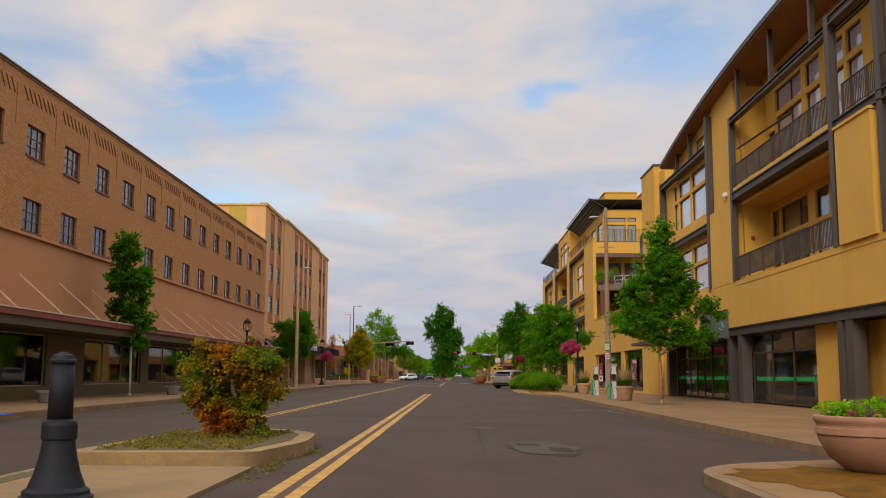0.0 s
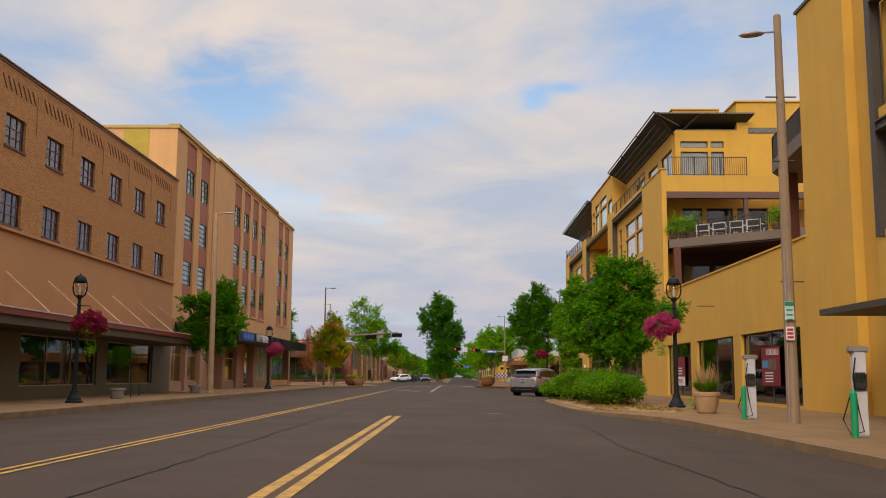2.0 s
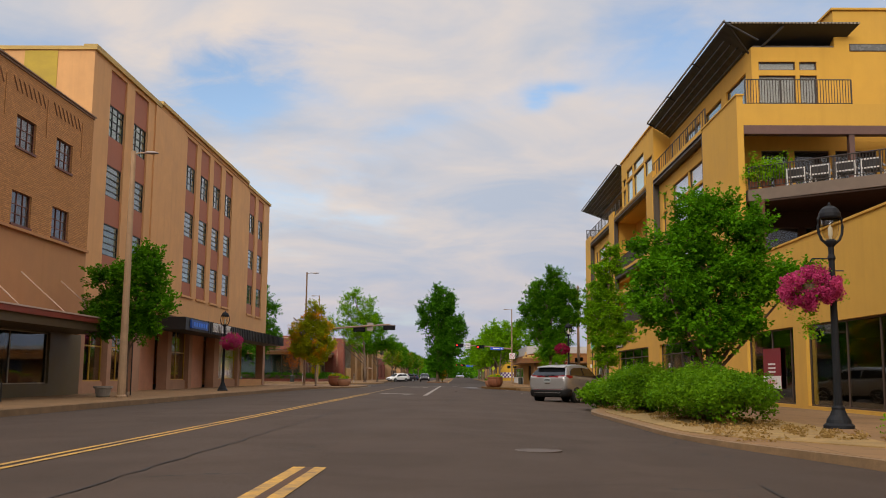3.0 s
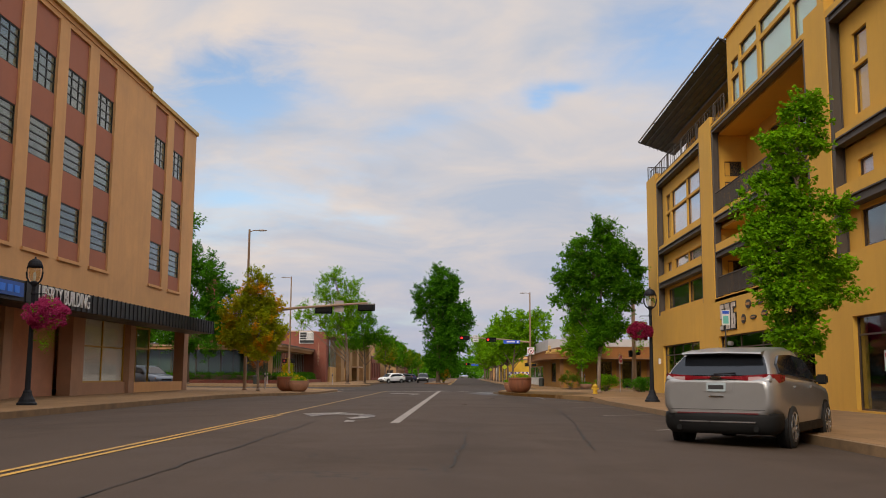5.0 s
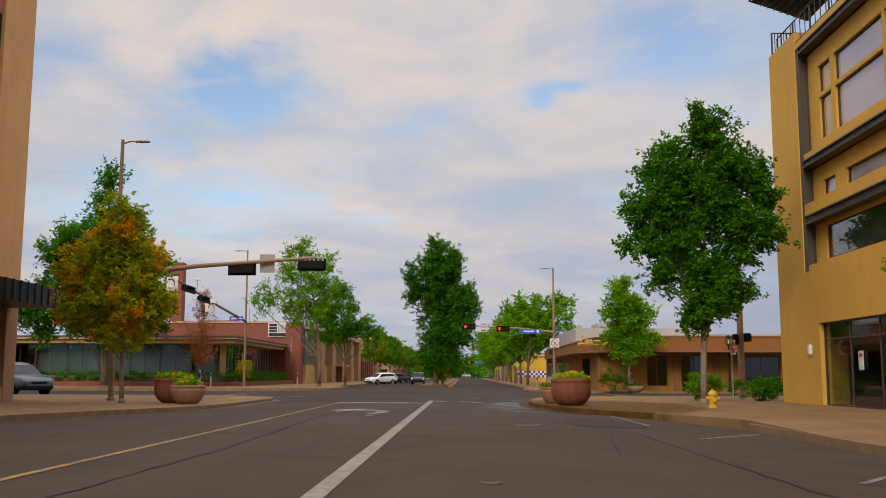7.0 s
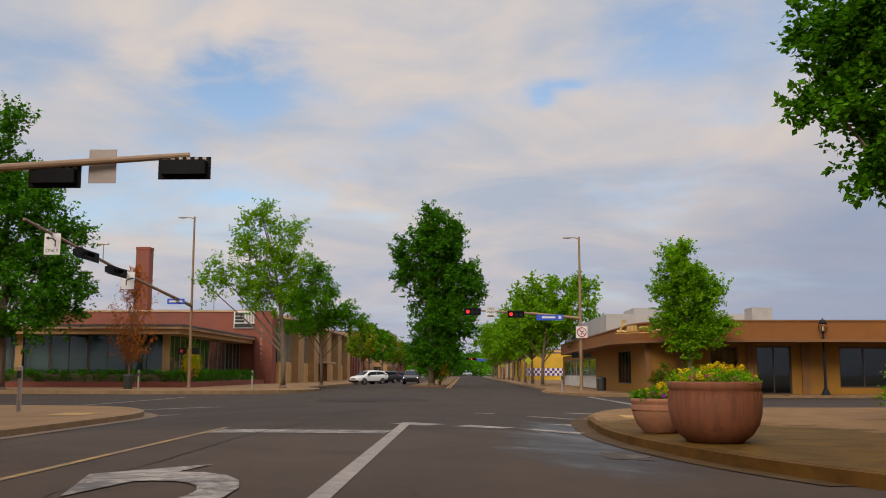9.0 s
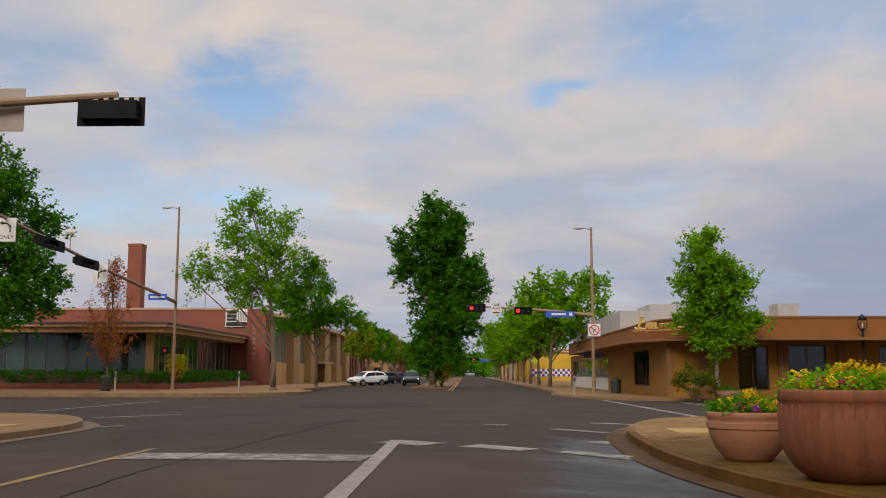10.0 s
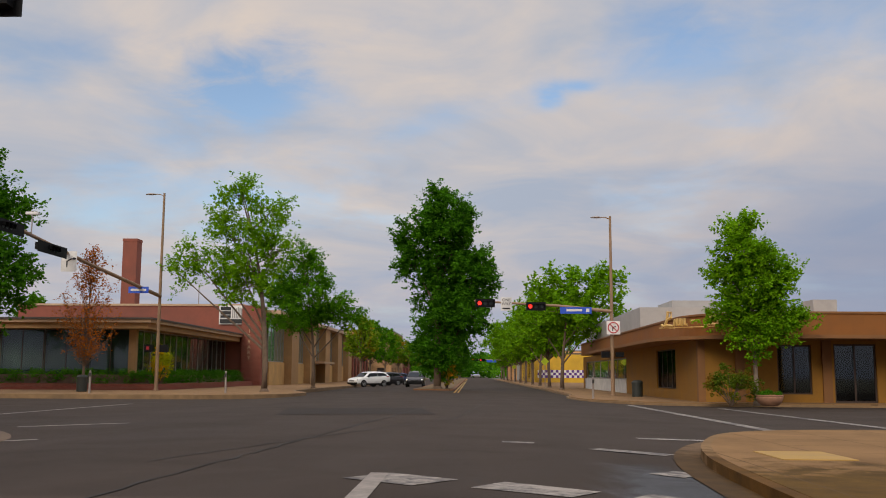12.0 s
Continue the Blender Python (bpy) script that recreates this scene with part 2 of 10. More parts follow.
def concrete(name, base, joint=1.5):
    m, nt, p, geo = start(name)
    pos = geo.outputs["Position"]
    n1 = noise_tex(nt, pos, 0.5, 6, 0.6, 0.6)
    n2 = noise_tex(nt, pos, 45, 3, 0.6)
    c = ramp_mix(nt, remap(nt, n1, 0.3, 0.7, 0, 1), tuple(x * 0.78 for x in base), tuple(x * 1.15 for x in base))
    c = ramp_mix(nt, remap(nt, n2, 0.3, 0.8, 0, 0.3), c, tuple(x * 0.5 for x in base))
    b = nt.nodes.new("ShaderNodeTexBrick")
    nt.links.new(pos, b.inputs["Vector"])
    b.offset = 0.0
    b.inputs["Scale"].default_value = 1.0
    b.inputs["Brick Width"].default_value = b.inputs["Row Height"].default_value = joint
    b.inputs["Mortar Size"].default_value = 0.012
    c = ramp_mix(nt, b.outputs["Fac"], c, tuple(x * 0.4 for x in base))
    finish(nt, p, c, 0.9, remap(nt, b.outputs["Fac"], 0, 1, 1, 0), 0.008, 0.6)
    p.inputs["Specular IOR Level"].default_value = 0.25
    return m


def paint_worn(name, base, under=(0.075, 0.065, 0.062), wear=0.45):
    m, nt, p, geo = start(name)
    n = noise_tex(nt, geo.outputs["Position"], 5.0, 6, 0.7, 0.5)
    big = noise_tex(nt, geo.outputs["Position"], 0.6, 3)
    s = nt.nodes.new("ShaderNodeMath"); s.operation = "MULTIPLY_ADD"; s.inputs[1].default_value = 0.5
    nt.links.new(big, s.inputs[0]); nt.links.new(n, s.inputs[2])
    c = ramp_mix(nt, remap(nt, s.outputs[0], 0.62, 0.98, 0, wear * 2), base, under)
    finish(nt, p, c, 0.75)
    return m


def glass(name, tint=(0.55, 0.62, 0.6), gloss=0.03, mirror=1.0, ior=1.5):
    m = bpy.data.materials.new(name)
    m.use_nodes = True
    nt = m.node_tree
    nt.nodes.clear()
    t = nt.nodes.new("ShaderNodeBsdfTransparent"); t.inputs[0].default_value = (*tint, 1)
    g = nt.nodes.new("ShaderNodeBsdfGlossy"); g.inputs["Roughness"].default_value = gloss
    g.inputs[0].default_value = (0.95 * mirror, 0.97 * mirror, 1.0 * mirror, 1)
    # Schlick's rule, the same from both sides of a thin pane
    f = nt.nodes.new("ShaderNodeLayerWeight"); f.inputs[0].default_value = 0.5
    r0 = ((ior - 1) / (ior + 1)) ** 2
    w = nt.nodes.new("ShaderNodeMath"); w.operation = "POWER"; w.inputs[1].default_value = 5.0
    nt.links.new(f.outputs["Facing"], w.inputs[0])
    mx = nt.nodes.new("ShaderNodeMixShader")
    nt.links.new(remap(nt, w.outputs[0], 0, 1, r0, 1.0), mx.inputs[0]); nt.links.new(t.outputs[0], mx.inputs[1]); nt.links.new(g.outputs[0], mx.inputs[2])
    out = nt.nodes.new("ShaderNodeOutputMaterial")
    nt.links.new(mx.outputs[0], out.inputs[0])
    return m


def leaves(name, dark, light, yellow=None, amount=0.0):
    m, nt, p, geo = start(name)
    r = geo.outputs["Random Per Island"]
    spray = noise_tex(nt, geo.outputs["Position"], 1.5, 2, 0.5)
    k = nt.nodes.new("ShaderNodeMath"); k.operation = "MULTIPLY_ADD"; k.inputs[1].default_value = 0.45
    nt.links.new(r, k.inputs[0]); nt.links.new(remap(nt, spray, 0.3, 0.7, 0.0, 0.55), k.inputs[2])
    c = ramp_mix(nt, k.outputs[0], dark, light)
    if yellow:
        n = noise_tex(nt, geo.outputs["Position"], 0.8, 3)
        c = ramp_mix(nt, remap(nt, n, 0.62 - amount * 0.4, 0.75 - amount * 0.3, 0, 1), c, yellow)
    finish(nt, p, c, 0.75)
    p.inputs["Specular IOR Level"].default_value = 0.12
    # light through the leaf
    tr = nt.nodes.new("ShaderNodeBsdfTranslucent")
    nt.links.new(c, tr.inputs[0])
    mx = nt.nodes.new("ShaderNodeMixShader"); mx.inputs[0].default_value = 0.4
    nt.links.new(p.outputs[0], mx.inputs[1]); nt.links.new(tr.outputs[0], mx.inputs[2])
    nt.links.new(mx.outputs[0], nt.nodes["Material Output"].inputs[0])
    return m


def glow(name, colour, strength):
    m = bpy.data.materials.new(name)
    m.use_nodes = True
    p = m.node_tree.nodes["Principled BSDF"]
    p.inputs["Base Color"].default_value = (*colour, 1)
    p.inputs["Emission Color"].default_value = (*colour, 1)
    p.inputs["Emission Strength"].default_value = strength
    return m


ASPHALT = asphalt("asphalt", 0.94, ((1.7, 139.5, 0), (1.5, 5.5)))
# same asphalt at a lower tone, from the crossing onwards
ASPHALT_DARK = asphalt("darker_asphalt", 0.63, ((1.9, 144.0, 0), (1.2, 4.0)))
WALK = concrete("sidewalk_concrete", (0.26, 0.15, 0.068))
KERB = surface("kerb_concrete", (0.245, 0.152, 0.075), 0.9, big=0.3, small=0.2, streak=0.3, size=0.6)
SOIL = surface("soil", (0.17, 0.105, 0.038), 0.95, big=0.4, small=0.4, size=0.3, grain=14, depth=0.02)
DIRT = surface("far_ground", (0.14, 0.13, 0.09), 0.95, big=0.3, size=9, grain=2)
YELLOW_LINE = paint_worn("yellow_line_paint", (0.56, 0.30, 0.035), wear=0.42)
WHITE_LINE = paint_worn("white_line_paint", (0.32, 0.28, 0.24), wear=0.8)
WHITE_SOLID = paint_worn("lane_line_paint", (0.29, 0.25, 0.215), wear=0.3)
YELLOW_OLD = paint_worn("faded_yellow_paint", (0.36, 0.20, 0.035), wear=0.6)
BRICK = brick_wall("tan_brick", (0.67, 0.32, 0.115), (0.30, 0.15, 0.07))
RED_BRICK = brick_wall("red_brick", (0.30, 0.075, 0.05), (0.26, 0.14, 0.10))
TAN_BRICK = brick_wall("buff_brick", (0.47, 0.28, 0.13), (0.35, 0.22, 0.12))
BROWN_STUCCO = surface("brown_stucco", (0.52, 0.255, 0.105), 0.9, big=0.08, small=0.08, size=3, streak=0.12)
CREAM = surface("cream_stucco", (0.70, 0.375, 0.155), 0.88, big=0.09, small=0.07, size=2.5, streak=0.16)
ROSE = surface("rose_spandrel", (0.42, 0.155, 0.09), 0.85, big=0.08, size=2, streak=0.1)
GOLD_TRIM = surface("gold_trim", (0.55, 0.36, 0.10), 0.7, size=2)
OLIVE = surface("olive_panel", (0.52, 0.36, 0.05), 0.8, size=2)
YELLOW = surface("yellow_stucco", (0.625, 0.348, 0.055), 0.9, big=0.07, small=0.06, size=3, streak=0.14)
YELLOW_DEEP = surface("recess_stucco", (0.64, 0.36, 0.060), 0.9, big=0.07, size=3)
STEEL = surface("dark_grey_steel", (0.075, 0.060, 0.048), 0.6, metal=0.1, size=1.5, streak=0.2)
BLACK = surface("black_paint", (0.012, 0.0115, 0.012), 0.5, size=0.6)
DARK_METAL = surface("dark_metal", (0.03, 0.028, 0.028), 0.55, size=0.8)
RAIL = surface("railing_bronze", (0.045, 0.035, 0.028), 0.6, size=0.8)
IRON = surface("lamp_post_iron", (0.011, 0.013, 0.017), 0.65, metal=0.0, size=0.3, spec=0.25)
WOOD = surface("brown_wood", (0.135, 0.042, 0.018), 0.7, streak=0.3, size=0.8)
# darkened copy of the brown wood: shade under the balcony is in its colour
WOOD_SHADED = surface("shade_dark_boarding", (0.035, 0.017, 0.010), 0.8, streak=0.3, size=0.8)
SOFFIT = surface("wood_soffit", (0.30, 0.13, 0.045), 0.75, size=1.0)
FRAME_DARK = surface("bronze_frame", (0.06, 0.035, 0.025), 0.5, size=0.6)
FRAME_RED = surface("brown_steel_sash", (0.16, 0.055, 0.035), 0.6, size=0.6)
FRAME_GOLD = surface("gold_aluminium", (0.50, 0.29, 0.03), 0.4, metal=0.4, size=0.6)
FRAME_GREY = surface("grey_aluminium", (0.32, 0.30, 0.28), 0.4, metal=0.5, size=0.6)
FRAME_PALE = surface("pale_aluminium", (0.42, 0.36, 0.28), 0.5, metal=0.2, size=0.6)
GREEN_SASH = surface("dark_green_sash", (0.03, 0.035, 0.028), 0.5, size=0.6)
GLASS = glass("window_glass", (0.94, 0.95, 0.94))
GLASS_DARK = glass("shop_glass", (0.55, 0.60, 0.58))
GLASS_DIM = glass("dim_shop_glass", (0.40, 0.42, 0.40), mirror=0.35)
# gloom of the unlit rooms is put into this near-black colour
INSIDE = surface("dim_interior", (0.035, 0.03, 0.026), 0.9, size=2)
BLIND = surface("pale_blinds", (0.18, 0.235, 0.175), 0.8, size=2, streak=0.3)
SASH_GREY = surface("grey_shade", (0.10, 0.105, 0.11), 0.7, size=1.0, streak=0.3)
BLIND_GREEN = surface("green_blinds", (0.17, 0.27, 0.20), 0.6, size=2)
# sky reflection of the loft panes, painted lilac on the sheet behind them
PANE_SKY = surface("lilac_pane_sky", (0.58, 0.47, 0.53), 0.8, size=2, streak=0.25)
RED_ROOF = surface("red_canopy_metal", (0.24, 0.045, 0.030), 0.5, size=1.5, streak=0.2)
GREY_FASCIA = surface("grey_fascia", (0.10, 0.08, 0.065), 0.6, size=1.5)
OLIVE_TILE = surface("olive_shopfront", (0.115, 0.088, 0.036), 0.5, size=1.2)
WHITE = surface("white_paint", (0.75, 0.73, 0.70), 0.6, size=1)
POLE_TAN = surface("tan_pole_paint", (0.30, 0.19, 0.11), 0.6, streak=0.2, size=0.6)
POLE_SAND = surface("sandy_pole_paint", (0.42, 0.27, 0.15), 0.7, streak=0.25, size=0.6)
POLE_WOOD = surface("weathered_pole", (0.30, 0.20, 0.12), 0.85, streak=0.4, size=0.5)
TERRACOTTA = surface("terracotta_concrete", (0.215, 0.070, 0.029), 0.8, streak=1.0, size=0.4, grain=60, runs=5.0)
PLANTER_GREY = surface("grey_planter", (0.30, 0.27, 0.23), 0.85, size=0.4)
PLANTER_SAND = surface("sandy_planter", (0.42, 0.25, 0.13), 0.85, size=0.4, streak=0.2)
PLANTER_TAN = surface("tan_planter", (0.36, 0.185, 0.11), 0.85, size=0.4, streak=0.3)
BARK = surface("bark", (0.16, 0.11, 0.075), 0.95, big=0.3, size=0.3, grain=18, depth=0.02, streak=0.5)
BARK_PALE = surface("pale_bark", (0.27, 0.20, 0.15), 0.9, big=0.35, size=0.25, grain=14, depth=0.01)
BARK_TAN = surface("tan_bark", (0.34, 0.185, 0.085), 0.9, big=0.35, size=0.25, grain=14, depth=0.01)
BARK_WHITE = surface("white_bark", (0.52, 0.46, 0.39), 0.9, big=0.4, size=0.2, grain=14, depth=0.01)
LEAF = leaves("green_leaves", (0.030, 0.130, 0.002), (0.135, 0.365, 0.005))
LEAF_LIGHT = leaves("light_green_leaves", (0.075, 0.225, 0.003), (0.25, 0.49, 0.007))
LEAF_DARK = leaves("dark_green_leaves", (0.022, 0.105, 0.003), (0.090, 0.285, 0.006))
LEAF_MID = leaves("mid_green_leaves", (0.026, 0.118, 0.003), (0.115, 0.33, 0.006))
LEAF_MIX = leaves("turning_leaves", (0.20, 0.29, 0.005), (0.52, 0.52, 0.014), (0.88, 0.38, 0.010), 0.30)
LEAF_RUST = leaves("rust_leaves", (0.28, 0.075, 0.008), (0.55, 0.18, 0.018))
SHRUB_MIX = leaves("shrub_leaves", (0.06, 0.13, 0.004), (0.20, 0.26, 0.012), (0.55, 0.15, 0.008), 0.46)
GRASS_LEAF = leaves("grass_blades", (0.045, 0.145, 0.003), (0.165, 0.335, 0.008))
STRAW = leaves("dry_grass", (0.32, 0.20, 0.08), (0.55, 0.38, 0.18))
PINK = leaves("pink_petals", (0.34, 0.015, 0.10), (0.72, 0.10, 0.27))
CRIMSON = leaves("crimson_petals", (0.22, 0.01, 0.04), (0.45, 0.03, 0.10))
GOLD_PETAL = leaves("yellow_petals", (0.72, 0.42, 0.01), (0.92, 0.68, 0.03))
PURPLE = leaves("purple_petals", (0.30, 0.02, 0.30), (0.55, 0.07, 0.50))

# ---- building kit ----
ORIGIN = {}


def thing(name, at, label, category, group="", kind=""):
    """An empty at the base of a thing."""
    ob = new(name)
    ob.location = at
    ORIGIN[ob] = Vector(at)
    return tagged(ob, label, category, group, kind)


def part(name, bm, material, parent=None, label="", kind="", smooth=False):
    """Links a bmesh, given in the world, as one mesh under a thing or part."""
    me = bpy.data.meshes.new(name)
    o = ORIGIN.get(parent, Vector())
    bmesh.ops.translate(bm, verts=bm.verts, vec=-o)
    if smooth:
        for f in bm.faces:
            f.smooth = True
    bm.to_mesh(me)
    bm.free()
    me.materials.append(material)
    ob = new(name, me)
    if parent is not None:
        ob.parent = parent
    ORIGIN[ob] = o
    return tagged(ob, label, kind=kind)


def solid(name, bm, material, label, category, kind="", group="", smooth=False):
    """A top-level thing of one mesh."""
    return tagged(part(name, bm, material, None, smooth=smooth), label, category, group, kind)


def box(bm, x0, x1, y0, y1, z0, z1):
    v = [bm.verts.new(p) for p in ((x0, y0, z0), (x1, y0, z0), (x1, y1, z0), (x0, y1, z0), (x0, y0, z1), (x1, y0, z1), (x1, y1, z1), (x0, y1, z1))]
    for q in ((3, 2, 1, 0), (4, 5, 6, 7), (0, 1, 5, 4), (1, 2, 6, 5), (2, 3, 7, 6), (3, 0, 4, 7)):
        bm.faces.new([v[i] for i in q])


def boxes(*rows):
    bm = bmesh.new()
    for r in rows:
        box(bm, *r)
    return bm


def block(x0, x1, y0, y1, z0, z1, bevel=0.0):
    bm = boxes((x0, x1, y0, y1, z0, z1))
    if bevel:
        bmesh.ops.bevel(bm, geom=bm.edges[:], offset=bevel, segments=2, affect="EDGES")
    return bm


def lathe(bm, profile, x, y, n=20, ribs=0.0):
    """Turns (radius, z) rows round an upright axis at x, y."""
    rings = []
    for r, z in profile:
        ring = []
        for i in range(n):
            k = 1 + (ribs if i % 2 else -ribs)
            a = 2 * math.pi * i / n
            ring.append(bm.verts.new((x + r * k * math.cos(a), y + r * k * math.sin(a), z)))
        rings.append(ring)
    for a, b in zip(rings, rings[1:]):
        for i in range(n):
            bm.faces.new((a[i], a[(i + 1) % n], b[(i + 1) % n], b[i]))
    bm.faces.new(rings[-1])
    bm.faces.new(rings[0][::-1])


def turned(profile, x, y, n=20, ribs=0.0):
    bm = bmesh.new()
    lathe(bm, profile, x, y, n, ribs)
    return bm


def tube(bm, points, r0, r1=None, n=8):
    """A round bar along points, tapering from r0 to r1."""
    r1 = r0 if r1 is None else r1
    pts = [Vector(p) for p in points]
    rings = []
    for i, p in enumerate(pts):
        d = (pts[min(i + 1, len(pts) - 1)] - pts[max(i - 1, 0)]).normalized()
        u = d.cross(Vector((0, 0, 1)))
        u = u.normalized() if u.length > 1e-3 else Vector((1, 0, 0))
        w = d.cross(u)
        r = r0 + (r1 - r0) * i / max(1, len(pts) - 1)
        rings.append([bm.verts.new(p + (u * math.cos(2 * math.pi * k / n) + w * math.sin(2 * math.pi * k / n)) * r) for k in range(n)])
    for a, b in zip(rings, rings[1:]):
        for k in range(n):
            bm.faces.new((a[k], b[k], b[(k + 1) % n], a[(k + 1) % n]))
    bm.faces.new(rings[0])
    bm.faces.new(rings[-1][::-1])


def bar(points, r0, r1=None, n=8):
    bm = bmesh.new()
    tube(bm, points, r0, r1, n)
    return bm


def slab(bm, outline, z0, z1):
    """An upright prism over an outline, counter-clockwise from above."""
    lo = [bm.verts.new((x, y, z0)) for x, y in outline]
    hi = [bm.verts.new((x, y, z1)) for x, y in outline]
    bm.faces.new(hi)
    bm.faces.new(lo[::-1])
    n = len(outline)
    for i in range(n):
        bm.faces.new((lo[i], lo[(i + 1) % n], hi[(i + 1) % n], hi[i]))


def prism(outline, z0, z1):
    bm = bmesh.new()
    slab(bm, outline, z0, z1)
    bmesh.ops.recalc_face_normals(bm, faces=bm.faces)
    return bm


def rounded(corners, steps=7):
    """An outline from (x, y, radius) corners."""
    out = []
    n = len(corners)
    for i, (x, y, r) in enumerate(corners):
        if r <= 0:
            out.append((x, y))
            continue
        p, a, b = Vector((x, y)), Vector(corners[i - 1][:2]), Vector(corners[(i + 1) % n][:2])
        s, e = p + (a - p).normalized() * r, p + (b - p).normalized() * r
        for k in range(steps + 1):
            t = k / steps
            q = s * (1 - t) ** 2 + p * 2 * t * (1 - t) + e * t * t
            out.append((q.x, q.y))
    return out


def facade(bm, axis, face, depth, a0, a1, z0, z1, holes):
    """One connected wall with openings through it. axis 'x': the wall stands at x = face and runs along y; depth is signed, away from the street."""
    along = sorted({round(v, 4) for v in (a0, a1, *(max(a0, min(a1, h[i])) for h in holes for i in (0, 1)))})
    up = sorted({round(v, 4) for v in (z0, z1, *(max(z0, min(z1, h[i])) for h in holes for i in (2, 3)))})
    along = [v for i, v in enumerate(along) if i == 0 or v - along[i - 1] > 1e-3]
    up = [v for i, v in enumerate(up) if i == 0 or v - up[i - 1] > 1e-3]
    na, nz = len(along) - 1, len(up) - 1

    def full(i, j):
        if not (0 <= i < na and 0 <= j < nz):
            return False
        p, q = (along[i] + along[i + 1]) / 2, (up[j] + up[j + 1]) / 2
        return not any(h[0] < p < h[1] and h[2] < q < h[3] for h in holes)
    made = {}

    def vert(i, j, k):
        if (i, j, k) not in made:
            d = face + depth * k
            made[i, j, k] = bm.verts.new((d, along[i], up[j]) if axis == "x" else (along[i], d, up[j]))
        return made[i, j, k]
    new_faces = []
    for i in range(na):
        for j in range(nz):
            if not full(i, j):
                continue
            new_faces.append(bm.faces.new([vert(i, j, 0), vert(i + 1, j, 0), vert(i + 1, j + 1, 0), vert(i, j + 1, 0)]))
            new_faces.append(bm.faces.new([vert(i, j + 1, 1), vert(i + 1, j + 1, 1), vert(i + 1, j, 1), vert(i, j, 1)]))
            for di, dj, (p, q) in ((-1, 0, ((0, 0), (0, 1))), (1, 0, ((1, 1), (1, 0))), (0, -1, ((1, 0), (0, 0))), (0, 1, ((0, 1), (1, 1)))):
                if not full(i + di, j + dj):
                    u, v = (i + p[0], j + p[1]), (i + q[0], j + q[1])
                    new_faces.append(bm.faces.new([vert(*u, 0), vert(*v, 0), vert(*v, 1), vert(*u, 1)]))
    bmesh.ops.recalc_face_normals(bm, faces=new_faces)


def window(parent, axis, face, depth, a0, a1, z0, z1, frame_mat, cols=(), rows=(), bar_w=0.06, pane_mat=None, back=None, name="window", label="", gap=0.11):
    """A window unit: frame with mullions, one pane behind it, and a backing: blind, painted room gloom or painted sky.
    """
    s = 1 if depth > 0 else -1
    f0, f1 = sorted((face + s * 0.04, face + s * 0.12))
    bm = bmesh.new()

    def bx(p0, p1, q0, q1, d0=f0, d1=f1):
        if axis == "x":
            box(bm, d0, d1, p0, p1, q0, q1)
        else:
            box(bm, p0, p1, d0, d1, q0, q1)
    w = bar_w
    facade(bm, axis, f0, f1 - f0, a0, a1, z0, z1, [(a0 + w, a1 - w, z0 + w, z1 - w)])
    win = part(name, bm, frame_mat, parent, label)
    e = 0.004
    for c in (a0 + (a1 - a0) * c for c in cols):
        bm = bmesh.new()
        bx(c - w / 2, c + w / 2, z0 + w, z1 - w, f0 + e, f1 - e)
        part("mullion", bm, frame_mat, win)
    for r in (z0 + (z1 - z0) * r for r in rows):
        bm = bmesh.new()
        bx(a0 + w, a1 - w, r - w / 2, r + w / 2, f0 + 2 * e, f1 - 2 * e)
        part("glazing_bar", bm, frame_mat, win)
    g0, g1 = sorted((face + s * 0.075, face + s * 0.085))
    bm = bmesh.new()
    bx(a0 + w * 0.5, a1 - w * 0.5, z0 + w * 0.5, z1 - w * 0.5, g0, g1)
    pane = part("pane", bm, pane_mat or GLASS, win)
    pane.visible_shadow = False
    # an INSIDE back is a near-black sheet painted as room darkness
    if back is not None:
        b0, b1 = sorted((face + s * gap, face + s * (gap + 0.02)))
        bm = bmesh.new()
        bx(a0, a1, z0, z1, b0, b1)
        part("blind", bm, back, win)
    return win


def railing(parent, p0, p1, z, high=1.05, step=0.13, mat=None, name="railing"):
    """A balcony railing from p0 to p1 (x, y): rails, posts and thin balusters."""
    mat = mat or RAIL
    a, b = Vector((*p0, 0)), Vector((*p1, 0))
    d = b - a
    ln = d.length
    bm = bmesh.new()
    tube(bm, [a + Vector((0, 0, z + high)), b + Vector((0, 0, z + high))], 0.03, n=6)
    tube(bm, [a + Vector((0, 0, z + 0.1)), b + Vector((0, 0, z + 0.1))], 0.022, n=6)
    rail = part(name, bm, mat, parent)
    k = max(1, round(ln / 1.9))
    for i in range(k + 1):
        q = a + d * (i / k)
        part("post", boxes((q.x - 0.03, q.x + 0.03, q.y - 0.03, q.y + 0.03, z, z + high)), mat, rail)
    bm = bmesh.new()
    k = max(2, round(ln / step))
    for i in range(1, k):
        q = a + d * (i / k)
        box(bm, q.x - 0.014, q.x + 0.014, q.y - 0.014, q.y + 0.014, z + 0.1, z + high)
    part("baluster_infill", bm, mat, rail, kind="stuff")
    return rail


